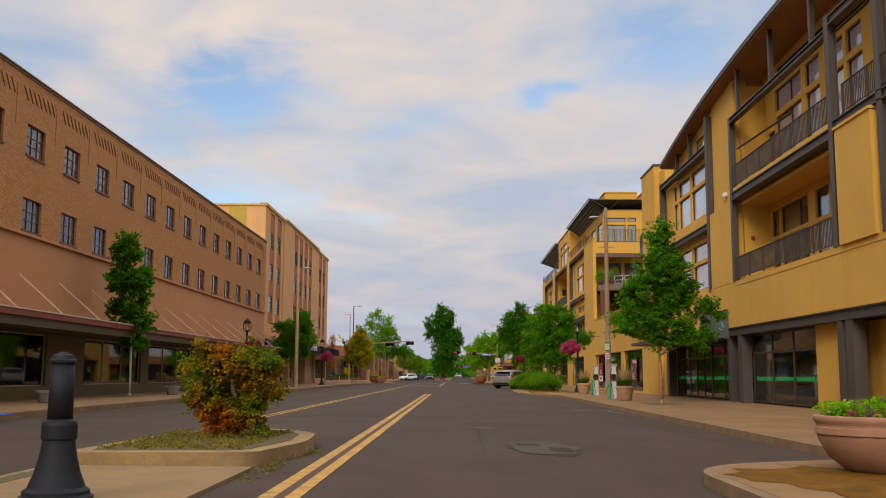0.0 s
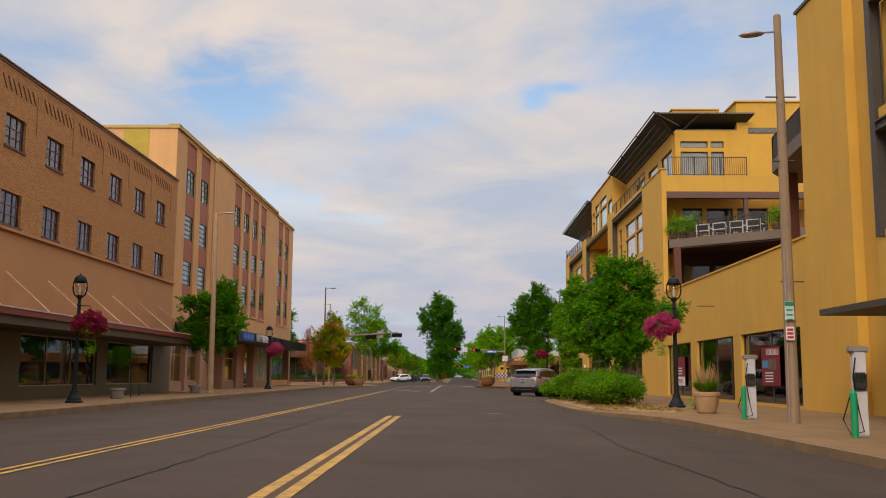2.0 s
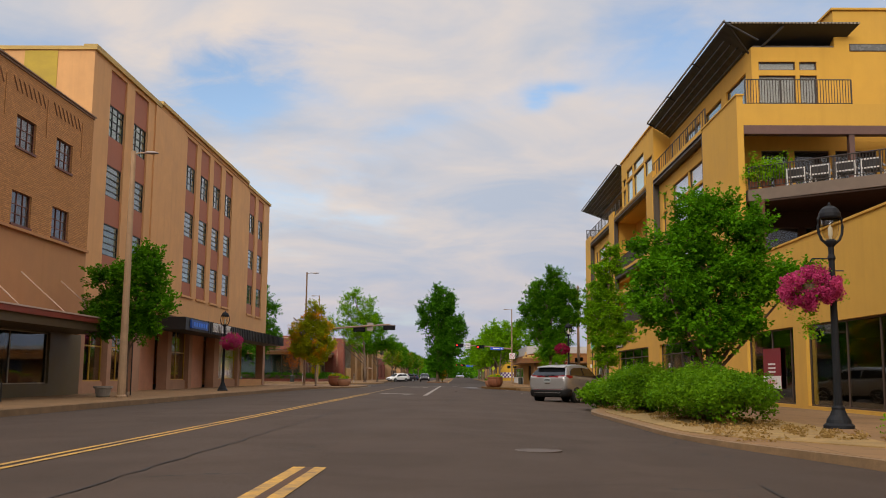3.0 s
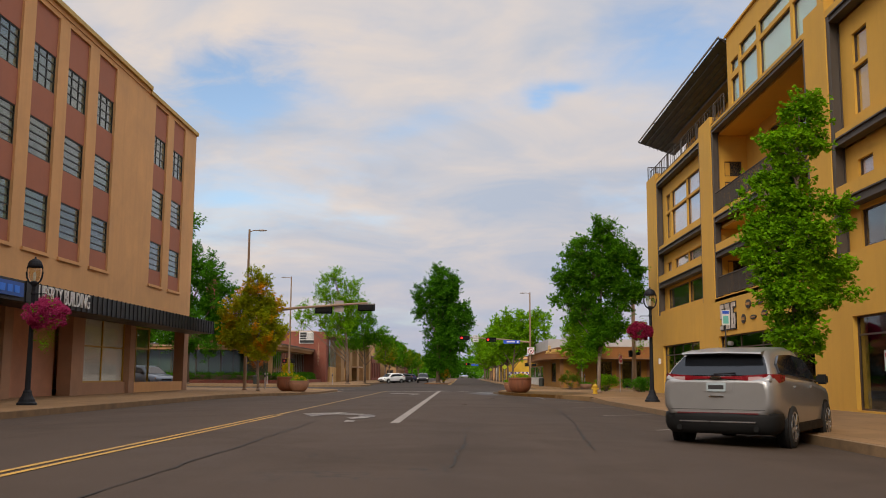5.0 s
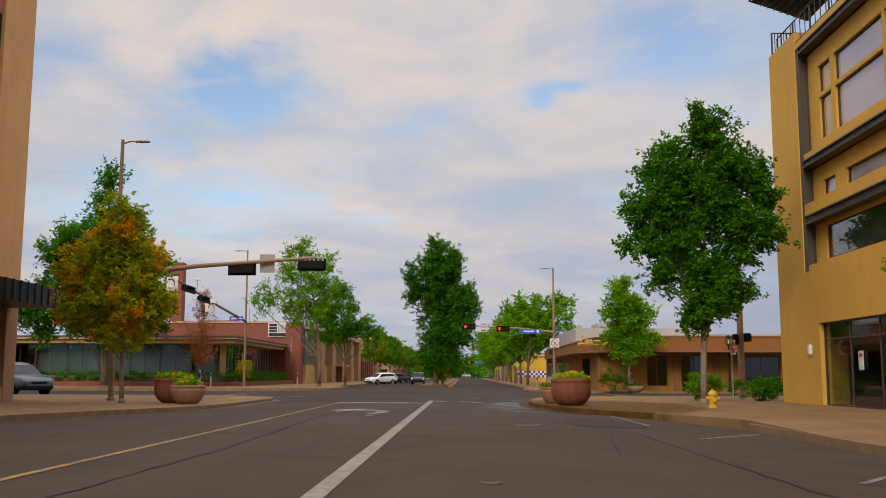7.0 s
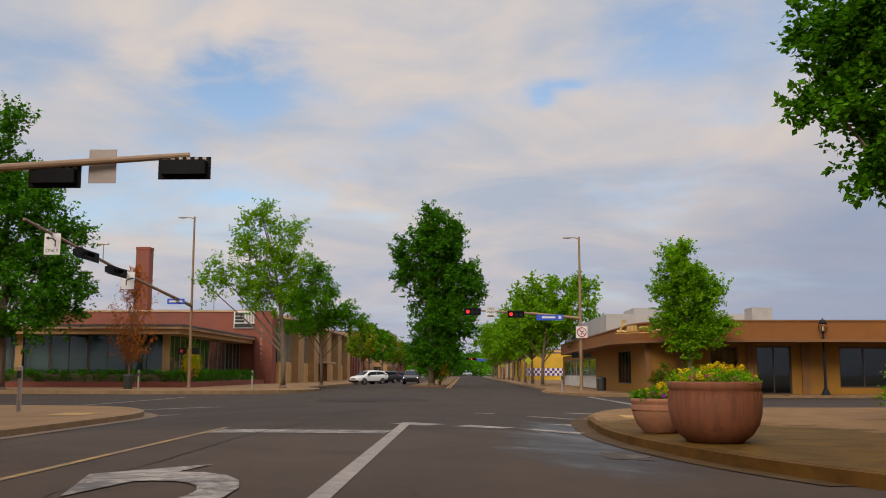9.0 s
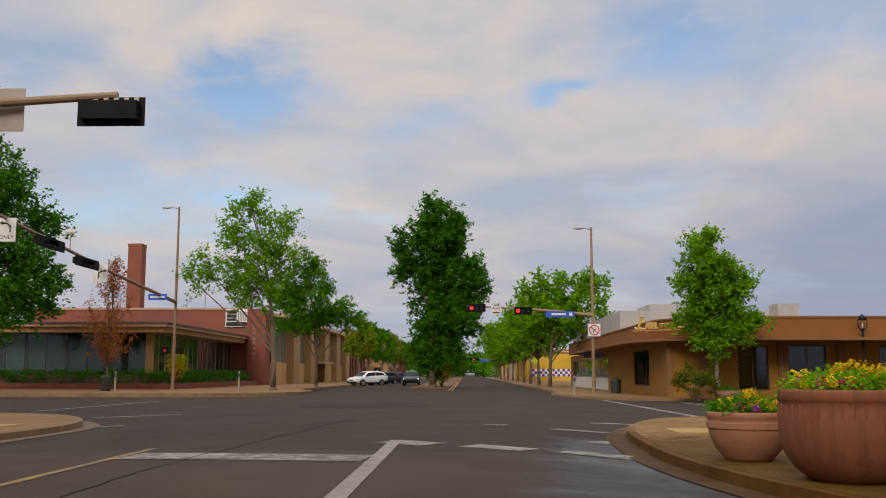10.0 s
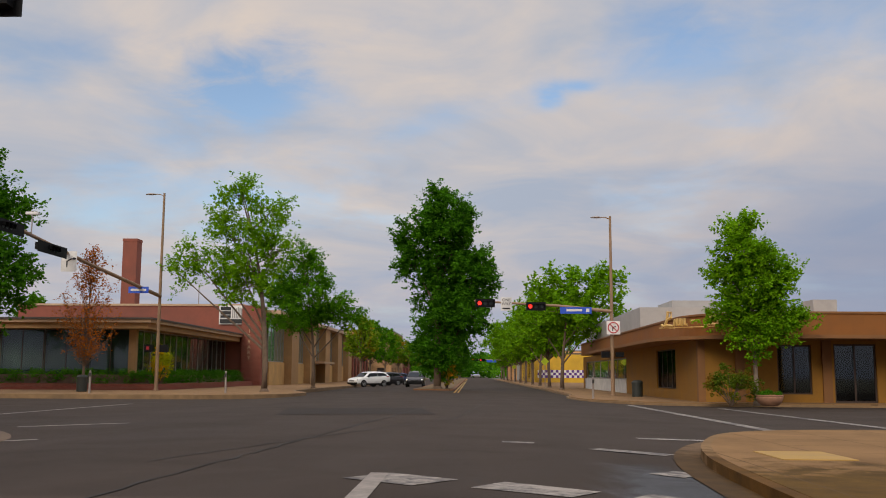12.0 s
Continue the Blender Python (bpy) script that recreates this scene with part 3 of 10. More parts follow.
def lettering(text, m, size, material, parent, name="lettering", depth=0.02, label=""):
    """Raised letters from the built-in font; m: their pose in the world."""
    cu = bpy.data.curves.new(name, "FONT")
    cu.body, cu.size, cu.extrude, cu.align_x, cu.align_y = text, size, depth, "CENTER", "CENTER"
    tmp = bpy.data.objects.new("tmp", cu)
    me = bpy.data.meshes.new_from_object(tmp)
    bpy.data.objects.remove(tmp)
    bpy.data.curves.remove(cu)
    me.transform(m)
    me.transform(Matrix.Translation(-ORIGIN.get(parent, Vector())))
    me.materials.clear()
    me.materials.append(material)
    ob = new(name, me)
    if parent is not None:
        ob.parent = parent
    ORIGIN[ob] = ORIGIN.get(parent, Vector())
    return tagged(ob, label)


def facing(x, y, z, way):
    """Pose of a flat sign that faces south, east or west."""
    return pose(x, y, z, 90, 0, {"south": 0, "east": 90, "west": -90, "north": 180}[way])

# ---- ground ----
def crown(x, y=0.0):
    """Height of the road: a camber, and a slight fall beyond the crossing."""
    def ease(v):
        v = max(0.0, min(1.0, v))
        return v * v * (3 - 2 * v)
    # the gutter dips along the bulb-outs of the corners
    east = ease((x - 0.2) / 1.9) * (1 - ease((x - 4.0) / 2.5))
    dip = east * (0.055 * ease((y - 131) / 7) * (1 - ease((y - 153) / 6)) + 0.12 * (1 - ease((y - 11) / 7)))
    dip += 0.08 * ease((-7.2 - x) / 2.0) * (1 - ease((-10.5 - x) / 2.5)) * ease((y - 131) / 8) * (1 - ease((y - 153) / 6))
    return 0.05 - 0.0024 * min(abs(x + 3.2), 9.9) ** 2 - 0.10 * max(0.0, min(1.0, (y - 150) / 45)) - dip


def grid_sheet(xs, ys, f):
    bm = bmesh.new()
    rows = [[bm.verts.new((x, y, f(x, y))) for x in xs] for y in ys]
    for a, b in zip(rows, rows[1:]):
        for i in range(len(xs) - 1):
            bm.faces.new((a[i], a[i + 1], b[i + 1], b[i]))
    return bm


solid("ground", grid_sheet([-2500, -300, 0, 300, 2500], [-400, 0, 300, 800, 3000], lambda x, y: -0.33), DIRT, "dry grey-brown ground reaching to the horizon", "ground", "structure")
solid("road", grid_sheet([-13.6 + 0.5 * i for i in range(42)], [-60, -10, *range(4, 24), 40, 90, *range(128, 144)], lambda x, y: crown(x, y)), ASPHALT, "worn brown-grey asphalt street with cracks", "road", "structure")
solid("far_road", grid_sheet([-13.6 + 0.5 * i for i in range(42)], [*range(143, 162), 165, 180, 195, 240, 340, 540, 900], lambda x, y: crown(x, y)), ASPHALT_DARK, "darker asphalt of the crossing and the far street", "road", "structure")
solid("cross_road", grid_sheet([-160, -80, -13, 6, 80, 160], [150, 165, 180, 195], lambda x, y: -0.192 - 0.10 * max(0.0, min(1.0, (y - 150) / 45))), ASPHALT_DARK, "grey asphalt cross street", "road", "structure")

WR, WL = 0.0, 0.02  # tops of the pavements, east and west
WFL, WFR = -0.02, -0.15


GUTTER = surface("gutter_concrete", (0.17, 0.11, 0.065), 0.85, big=0.4, small=0.3, size=0.8, streak=0.0)



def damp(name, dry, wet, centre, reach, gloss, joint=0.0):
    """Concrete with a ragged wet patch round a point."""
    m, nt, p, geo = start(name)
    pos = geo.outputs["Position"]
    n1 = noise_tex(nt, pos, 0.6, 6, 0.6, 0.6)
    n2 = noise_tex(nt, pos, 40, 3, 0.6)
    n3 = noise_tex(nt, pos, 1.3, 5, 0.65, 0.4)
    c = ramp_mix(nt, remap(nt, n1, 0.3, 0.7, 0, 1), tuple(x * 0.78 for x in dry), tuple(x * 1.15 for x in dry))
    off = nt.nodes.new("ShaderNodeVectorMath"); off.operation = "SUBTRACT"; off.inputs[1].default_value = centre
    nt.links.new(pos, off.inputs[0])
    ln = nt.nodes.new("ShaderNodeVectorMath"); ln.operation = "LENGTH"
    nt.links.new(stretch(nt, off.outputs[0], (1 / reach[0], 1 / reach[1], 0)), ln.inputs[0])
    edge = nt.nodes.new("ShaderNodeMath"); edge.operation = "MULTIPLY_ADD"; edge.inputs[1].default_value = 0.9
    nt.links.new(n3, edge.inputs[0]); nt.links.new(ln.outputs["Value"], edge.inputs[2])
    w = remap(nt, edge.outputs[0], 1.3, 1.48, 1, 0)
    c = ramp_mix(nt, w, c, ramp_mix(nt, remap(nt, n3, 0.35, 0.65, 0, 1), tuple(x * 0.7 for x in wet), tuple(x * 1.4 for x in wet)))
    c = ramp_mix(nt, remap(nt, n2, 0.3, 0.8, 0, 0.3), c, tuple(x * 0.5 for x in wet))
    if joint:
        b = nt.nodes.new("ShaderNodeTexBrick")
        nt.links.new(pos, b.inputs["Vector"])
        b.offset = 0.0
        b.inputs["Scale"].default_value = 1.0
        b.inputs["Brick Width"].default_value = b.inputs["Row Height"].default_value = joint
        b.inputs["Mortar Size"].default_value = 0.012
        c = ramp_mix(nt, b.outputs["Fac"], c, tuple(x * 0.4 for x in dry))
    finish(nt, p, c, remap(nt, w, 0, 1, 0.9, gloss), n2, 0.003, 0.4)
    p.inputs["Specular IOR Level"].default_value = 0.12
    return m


def pavement(name, corners, z, label, gutter=None, kerb=None, paving=None, pan=None):
    """A concrete pavement with its kerb stone round it."""
    out = rounded(corners)
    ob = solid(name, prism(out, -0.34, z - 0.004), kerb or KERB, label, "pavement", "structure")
    # the walking surface lies inside the kerb stone
    c = Vector((sum(p[0] for p in out) / len(out), sum(p[1] for p in out) / len(out)))
    n = len(out)
    inner = []
    for i in range(n):
        p, a, b = Vector(out[i]), Vector(out[i - 1]), Vector(out[(i + 1) % n])
        t = (b - a).normalized()
        inner.append(p + Vector((-t.y, t.x)) * 0.16)
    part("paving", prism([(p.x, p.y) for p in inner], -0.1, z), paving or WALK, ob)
    if gutter:
        # a concrete gutter pan that follows the road
        bm = bmesh.new()
        prev = None
        for i in range(n):
            p, a, b = Vector(out[i]), Vector(out[i - 1]), Vector(out[(i + 1) % n])
            if not (gutter[0] <= p.y <= gutter[1]):
                prev = None
                continue
            t = (b - a).normalized()
            q = p - Vector((-t.y, t.x)) * 0.42
            pair = [bm.verts.new((v.x, v.y, crown(v.x, v.y) + 0.012)) for v in (p, q)]
            if prev:
                bm.faces.new((prev[0], prev[1], pair[1], pair[0]))
            prev = pair
        bmesh.ops.recalc_face_normals(bm, faces=bm.faces)
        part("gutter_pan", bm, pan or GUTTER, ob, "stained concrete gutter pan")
    return ob


pavement("pavement_east", [(6.4, 14.7, 0.6), (3.1, 13.4, 1.5), (3.0, -60, 0), (24, -60, 0), (24, 127.9, 0), (6.62, 127.9, 0), (6.9, 88, 2), (4.4, 80, 2.5), (4.4, 66, 2.5), (6.5, 59.5, 2)], WR, "tan concrete pavement with rounded kerb bulb-outs")
WC = 0.07  # the corner stands a little higher
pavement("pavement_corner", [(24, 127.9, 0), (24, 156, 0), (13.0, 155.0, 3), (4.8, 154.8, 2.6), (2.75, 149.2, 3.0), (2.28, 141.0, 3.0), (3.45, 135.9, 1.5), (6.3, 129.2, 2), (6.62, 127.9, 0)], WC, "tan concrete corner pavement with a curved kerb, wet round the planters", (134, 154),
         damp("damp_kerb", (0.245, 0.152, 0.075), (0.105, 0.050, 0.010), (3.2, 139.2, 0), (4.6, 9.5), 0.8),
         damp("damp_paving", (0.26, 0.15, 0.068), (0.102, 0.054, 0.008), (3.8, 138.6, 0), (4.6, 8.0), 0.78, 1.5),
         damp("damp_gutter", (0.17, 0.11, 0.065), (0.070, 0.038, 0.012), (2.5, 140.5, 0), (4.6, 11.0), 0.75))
bm = bmesh.new()
v = [bm.verts.new(p) for p in ((6.66, 122.5, WR + 0.003), (13.08, 122.5, WR + 0.003), (13.08, 128.1, WC + 0.003), (6.75, 128.1, WC + 0.003), (6.66, 122.5, -0.1), (13.08, 122.5, -0.1), (13.08, 128.1, -0.1), (6.75, 128.1, -0.1))]
for q in ((0, 1, 2, 3), (0, 4, 5, 1), (1, 5, 6, 2), (2, 6, 7, 3), (3, 7, 4, 0), (7, 6, 5, 4)):
    bm.faces.new([v[i] for i in q])
bmesh.ops.recalc_face_normals(bm, faces=bm.faces)
solid("pavement_ramp", bm, WALK, "gently sloping tan concrete pavement", "pavement", "structure")
pavement("pavement_west", [(-13.3, -60, 0), (-13.3, 130, 3), (-9.6, 139, 3), (-9.5, 152, 2.8), (-12.5, 157.2, 3), (-45, 158, 0), (-45, -60, 0)], WL, "tan concrete pavement in front of the brick shops", (137, 158))
pavement("pavement_northwest", [(-13.4, 420, 0), (-45, 420, 0), (-45, 187.5, 0), (-16, 187.5, 2), (-11.6, 190.5, 2.5), (-11.2, 197, 2), (-13.4, 203, 2)], WFL, "tan concrete pavement beside the library")
pavement("pavement_northeast", [(6.3, 420, 0), (6.2, 200, 2), (5.2, 194, 2), (5.4, 187, 2.5), (9, 180.5, 3), (60, 177, 0), (60, 420, 0)], WFR, "tan concrete pavement on the far corner")

# medians
MEDIAN_KERB = surface("sandy_median_kerb", (0.31, 0.195, 0.08), 0.9, big=0.3, small=0.25, size=0.4, grain=20, depth=0.012)
MEDIAN_WALK = surface("sandy_median_slab", (0.255, 0.155, 0.064), 0.9, big=0.22, small=0.2, size=0.9, grain=40)
MOSS_SOIL = surface("mossy_soil", (0.105, 0.082, 0.022), 0.95, big=0.45, small=0.4, size=0.25, grain=16, depth=0.02)
med = solid("median", prism(rounded([(-4.7, -30, 0), (-2.2, -30, 0), (-2.45, 11.75, 0.1), (-4.95, 11.8, 0.1)]), -0.1, 0.09), MEDIAN_WALK, "pale concrete median with a crossing gap", "median", "structure")
bed = solid("median_bed", prism(rounded([(-4.85, 11.85, 0.15), (-2.5, 12.0, 0.3), (-2.15, 14.0, 0.6), (-2.3, 16.2, 0.8), (-3.4, 17.5, 0.7), (-4.6, 16.4, 0.6)]), -0.1, 0.24), MEDIAN_KERB, "raised kerb-edged planting bed at the end of the median", "median", "structure")
part("soil", prism(rounded([(-4.6, 12.15, 0.15), (-2.7, 12.3, 0.3), (-2.4, 14.0, 0.5), (-2.55, 16.0, 0.6), (-3.4, 17.1, 0.5), (-4.4, 16.2, 0.5)]), 0.1, 0.245), MOSS_SOIL, bed)
part("painted_edge", boxes((-4.93, -4.82, -30, 11.7, 0.06, 0.096)), YELLOW_OLD, med, "faded yellow painted kerb edge")
part("mossy_joint", boxes((-4.82, -4.6, -30, 11.7, 0.06, 0.094)), MOSS_SOIL, med)
MEDIAN_BRICK = surface("median_brick", (0.20, 0.09, 0.038), 0.95, big=0.3, size=0.5, grain=12)
med = solid("far_median", prism(rounded([(-5.2, 209.5, 0.9), (-1.9, 208.5, 0.9), (-1.9, 420, 0), (-5.2, 420, 0)]), -0.1, 0.04), MEDIAN_BRICK, "brick-edged far median with a large tree", "median", "structure")
part("soil", prism(rounded([(-4.9, 210.0, 0.7), (-2.2, 209.4, 0.7), (-2.2, 420, 0), (-4.9, 420, 0)]), 0.0, 0.06), SOIL, med)


def stripe(name, x0, y0, x1, y1, w, material, label):
    """A painted line that follows the camber."""
    a, b = Vector((x0, y0)), Vector((x1, y1))
    d = (b - a)
    n = max(1, int(d.length / 0.8))
    t = Vector((-d.y, d.x)).normalized() * w / 2
    bm = bmesh.new()
    prev = None
    for i in range(n + 1):
        q = a + d * (i / n)
        pair = [bm.verts.new((q.x + s * t.x, q.y + s * t.y, crown(q.x + s * t.x, q.y + s * t.y) + 0.008)) for s in (-1, 1)]
        if prev:
            bm.faces.new((prev[0], pair[0], pair[1], prev[1]))
        prev = pair
    bmesh.ops.recalc_face_normals(bm, faces=bm.faces)
    return solid(name, bm, material, label, "road marking", "structure")


stripe("line_gap", -1.66, -30, -1.66, 58.6, 0.10, surface("brown_road_film", (0.085, 0.040, 0.018), 0.9, big=0.3, size=0.6), "brown film between the yellow lines")
for dx in (-0.125, 0.125):
    stripe("yellow_line", -1.66 + dx, -30, -1.66 + dx, 58.6, 0.145, YELLOW_LINE, "double yellow centre line")
for dx in (-0.11, 0.11):
    stripe("yellow_line", -5.26 + dx, 21, -5.14 + dx, 103, 0.10, YELLOW_LINE, "double yellow line along the turning lane")
stripe("yellow_line", -5.16, 103, -5.25, 143.4, 0.13, YELLOW_OLD, "yellow line before the crossing")
for dx in (-0.12, 0.12):
    stripe("yellow_line", -1.62 + dx, 200, -1.62 + dx, 400, 0.11, YELLOW_LINE, "double yellow line along the far median")
stripe("white_line", -1.68, 98.9, -1.66, 145.3, 0.21, WHITE_SOLID, "solid white lane line")
stripe("stop_line", -5.15, 142.0, -1.8, 141.75, 1.0, WHITE_LINE, "worn white stop line")
for x0, y0, x1, y1, w in ((-1.77, 145.0, -0.98, 144.4, 0.8), (-0.42, 144.3, 0.55, 143.7, 0.7), (1.08, 143.8, 2.1, 143.2, 0.7), (1.87, 146.7, 2.25, 146.4, 0.7)):
    stripe("crossing_line", x0, y0, x1, y1, w, WHITE_LINE, "worn white crossing line")
for x0, y0, x1, y1, w in ((-0.06, 150.95, 0.5, 150.9, 0.35), (1.47, 150.4, 2.6, 149.7, 0.5), (2.8, 154.0, 4.3, 154.1, 0.35), (-11.7, 157.4, -9.1, 157.8, 0.3), (-10.2, 152.2, -9.0, 152.6, 0.35)):
    stripe("crossing_line", x0, y0, x1, y1, w, WHITE_LINE, "worn white crossing line")
stripe("crossing_line", -16.4, 163.8, -16.35, 178.5, 0.25, WHITE_LINE, "white line across the side street")
stripe("crossing_line", 7.1, 181.5, 7.1, 157, 0.34, WHITE_LINE, "white crossing line on the side street")
stripe("crossing_line", 10.4, 177, 10.8, 157, 0.34, WHITE_LINE, "white crossing line on the side street")
for y in (35.8, 99.0, 107.1, 115.0, 122.7):
    stripe("stall_line", 4.3, y, 6.4, y + 3.0, 0.1, WHITE_LINE, "white angled parking line")

stripe("stall_line", 4.27, 127.6, 4.25, 134.4, 0.1, WHITE_LINE, "white line along the parking lane")
stripe("stall_line", 6.25, 33.7, 5.7, 37.6, 0.1, WHITE_LINE, "white angled parking line")


def turn_arrow(x, y, k=1.0):
    """A left-turn arrow painted on the lane."""
    bm = bmesh.new()
    z = crown(x) + 0.012

    def poly(pts):
        lift = 0.0004 * len(bm.faces)
        f = bm.faces.new([bm.verts.new((x + px, y + py, z + lift)) for px, py in pts])
        f.normal_update()
        if f.normal.z < 0:
            f.normal_flip()
    poly([(-1.15 * k, 1.1), (-0.62 * k, -0.8), (0.02 * k, 2.3)])
    ring = [((0.72 * math.cos(a) - 0.1, 1.1 * math.sin(a)), (1.12 * math.cos(a) - 0.1, 2.0 * math.sin(a))) for a in (radians(v) for v in (118, 96, 75, 55, 35, 15, -5, -28, -52))]
    for (p0, q0), (p1, q1) in zip(ring, ring[1:]):
        poly([(p0[0] * k, p0[1] - 0.6), (q0[0] * k, q0[1] - 0.6), (q1[0] * k, q1[1] - 0.6), (p1[0] * k, p1[1] - 0.6)])
    poly([(0.55 * k, -3.6), (0.78 * k, -3.6), (0.74 * k, -2.8), (0.52 * k, -2.8)])
    return solid("turn_arrow", bm, WHITE_LINE, "worn white left-turn arrow painted on asphalt", "road marking", "structure")


turn_arrow(-3.42, 102.6)
turn_arrow(-3.42, 132.9, 0.9)
PATCH = surface("patch_asphalt", (0.060, 0.042, 0.030), 0.9, big=0.3, size=0.4, grain=40)
PATCH_DARK = surface("dark_patch_asphalt", (0.043, 0.0285, 0.0198), 0.9, spec=0.3, big=0.3, size=0.5, grain=40)


def patch(x, y, rx, ry, mat, seed, lift=0.007, label="irregular asphalt repair patch"):
    """A ragged repair in the asphalt."""
    r = random.Random(seed)
    pts = []
    for i in range(22):
        a = 2 * math.pi * i / 22
        k = r.uniform(0.85, 1.1) / max(abs(math.cos(a)), abs(math.sin(a))) ** 0.7
        pts.append((x + rx * k * math.cos(a), y + ry * k * math.sin(a)))
    bm = bmesh.new()
    c = bm.verts.new((x, y, crown(x, y) + lift))
    vs = [bm.verts.new((px, py, crown(px, py) + lift)) for px, py in pts]
    for i in range(22):
        bm.faces.new((c, vs[i], vs[(i + 1) % 22]))
    bmesh.ops.recalc_face_normals(bm, faces=bm.faces)
    return solid("asphalt_patch", bm, mat, label, "patch", "structure")


patch(1.5, 16.4, 0.62, 1.25, PATCH_DARK, 1)
patch(1.5, 16.45, 0.57, 1.14, PATCH, 2, 0.011, "lighter asphalt repair round a cover")
patch(1.25, 16.9, 0.22, 0.3, ASPHALT_DARK, 14, 0.013)
patch(1.75, 16.1, 0.2, 0.42, ASPHALT_DARK, 15, 0.013)
patch(0.6, 22.0, 0.32, 0.4, PATCH, 3)
patch(3.2, 128.0, 0.9, 2.0, PATCH_DARK, 6, 0.007)
patch(2.02, 137.9, 0.36, 0.62, PATCH, 9, 0.009, "worn ring of asphalt round a cover")
stripe("asphalt_patch", -6.6, 164.6, -2.0, 165.2, 5.6, surface("tar_patch", (0.023, 0.0155, 0.011), 0.9, spec=0.3, big=0.3, size=0.5, grain=40), "dark rectangular asphalt patch")
WET = surface("wet_stained_concrete", (0.155, 0.074, 0.010), 0.75, big=0.45, size=0.5, grain=30, spec=0.06)


def stain(x, y, rx, ry, z, seed):
    """A flat, ragged wet stain on the paving."""
    r = random.Random(seed)
    bm = bmesh.new()
    c = bm.verts.new((x, y, z))
    vs = []
    for i in range(26):
        a = 2 * math.pi * i / 26
        k = r.uniform(0.8, 1.15)
        vs.append(bm.verts.new((x + rx * k * math.cos(a), y + ry * k * math.sin(a), z)))
    for i in range(26):
        bm.faces.new((c, vs[i], vs[(i + 1) % 26]))
    return solid("wet_stain", bm, WET, "dark wet stain on the paving under the planters", "stain", "structure")


stain(4.9, 11.7, 1.5, 1.5, WR + 0.005, 3)
stain(5.6, 9.6, 2.0, 2.2, WR + 0.008, 4)
# bare soil and dry grass on the bulb-out
solid("verge", prism(rounded([(4.8, 66.6, 1.5), (7.4, 62.8, 1.0), (8.6, 71, 1), (8.4, 84, 1), (6.4, 84, 1), (4.8, 79, 1.5)]), WR - 0.05, WR + 0.02), surface("dry_straw_soil", (0.34, 0.215, 0.075), 0.95, big=0.35, small=0.3, size=0.5, grain=12, depth=0.02), "dry soil verge with dead grass on the kerb bulb-out", "verge", "structure")
solid("tree_pit", prism(rounded([(8.2, 40.9, 0.1), (9.7, 40.9, 0.1), (9.7, 43.7, 0.1), (8.2, 43.7, 0.1)]), WR - 0.05, WR + 0.012), SOIL, "square soil tree pit in the pavement", "tree pit", "structure")
solid("tree_pit", prism(rounded([(-17.6, 48.5, 0.2), (-16.3, 48.5, 0.2), (-16.3, 50.6, 0.2), (-17.6, 50.6, 0.2)]), WL - 0.05, WL + 0.012), SOIL, "square soil tree pit in the pavement", "tree pit", "structure")
solid("ramp_plate", boxes((3.6, 4.6, 147.2, 148.6, WC, WC + 0.012)), surface("yellow_ramp", (0.42, 0.25, 0.055), 0.7, grain=20), "yellow tactile ramp plate on the corner", "ramp", "structure")
solid("ramp_plate", boxes((-11.6, -10.6, 149.2, 150.6, WL, WL + 0.012)), bpy.data.materials["yellow_ramp"], "yellow tactile ramp plate on the corner", "ramp", "structure")


def crack(pts, w, seed, label="thin dark crack in the asphalt"):
    """A wandering sealed crack along points."""
    r = random.Random(seed)
    bm = bmesh.new()
    prev = None
    for (x0, y0), (x1, y1) in zip(pts, pts[1:]):
        n = max(2, int(math.hypot(x1 - x0, y1 - y0) / 0.5))
        t = Vector((y0 - y1, x1 - x0)).normalized()
        for i in range(n + 1):
            k = i / n
            x, y = x0 + (x1 - x0) * k + t.x * r.uniform(-0.05, 0.05), y0 + (y1 - y0) * k + t.y * r.uniform(-0.05, 0.05)
            h = w * r.uniform(0.3, 1.0) / 2
            pair = [bm.verts.new((x + s * t.x * h, y + s * t.y * h, crown(x + s * t.x * h, y) + 0.0085)) for s in (-1, 1)]
            if prev:
                bm.faces.new((prev[0], pair[0], pair[1], prev[1]))
            prev = pair
    bmesh.ops.recalc_face_normals(bm, faces=bm.faces)
    return solid("crack", bm, CRACK, label, "crack", "structure")


CRACK = surface("crack_filler", (0.016, 0.013, 0.010), 0.85, size=0.3)
crack([(-3.5, 24), (-3.45, 60), (-3.55, 99)], 0.045, 1, "long dark seam along the turning lane")
crack([(-4.2, 104), (-3.9, 118), (-4.3, 140), (-2.0, 172)], 0.05, 2, "long dark seam in the asphalt")
crack([(-1.0, 66.5), (1.5, 66.2), (5.5, 66.6)], 0.035, 3)
crack([(1.9, 92), (2.6, 100), (3.4, 113), (3.3, 124)], 0.05, 4)
crack([(-0.1, 91.5), (-0.1, 96.5), (0.2, 98.5)], 0.04, 5)
crack([(-13.0, 60), (-9.4, 80), (-9.2, 120)], 0.05, 6, "long dark seam near the far lane")
crack([(0.4, 14.6), (0.5, 21.8)], 0.04, 7)
crack([(3.8, 30), (3.0, 48), (3.4, 58)], 0.05, 8)
crack([(-4.8, 146.5), (-1.0, 160), (0.5, 185)], 0.05, 9)
crack([(2.0, 118), (3.3, 128), (2.1, 133)], 0.04, 10)
crack([(-0.2, 124.0), (-0.2, 127.6), (1.75, 126.8), (2.0, 128.5)], 0.06, 11, "cut edge of a rectangular asphalt repair")
crack([(-0.3, 88.5), (-0.15, 92.5)], 0.05, 12)
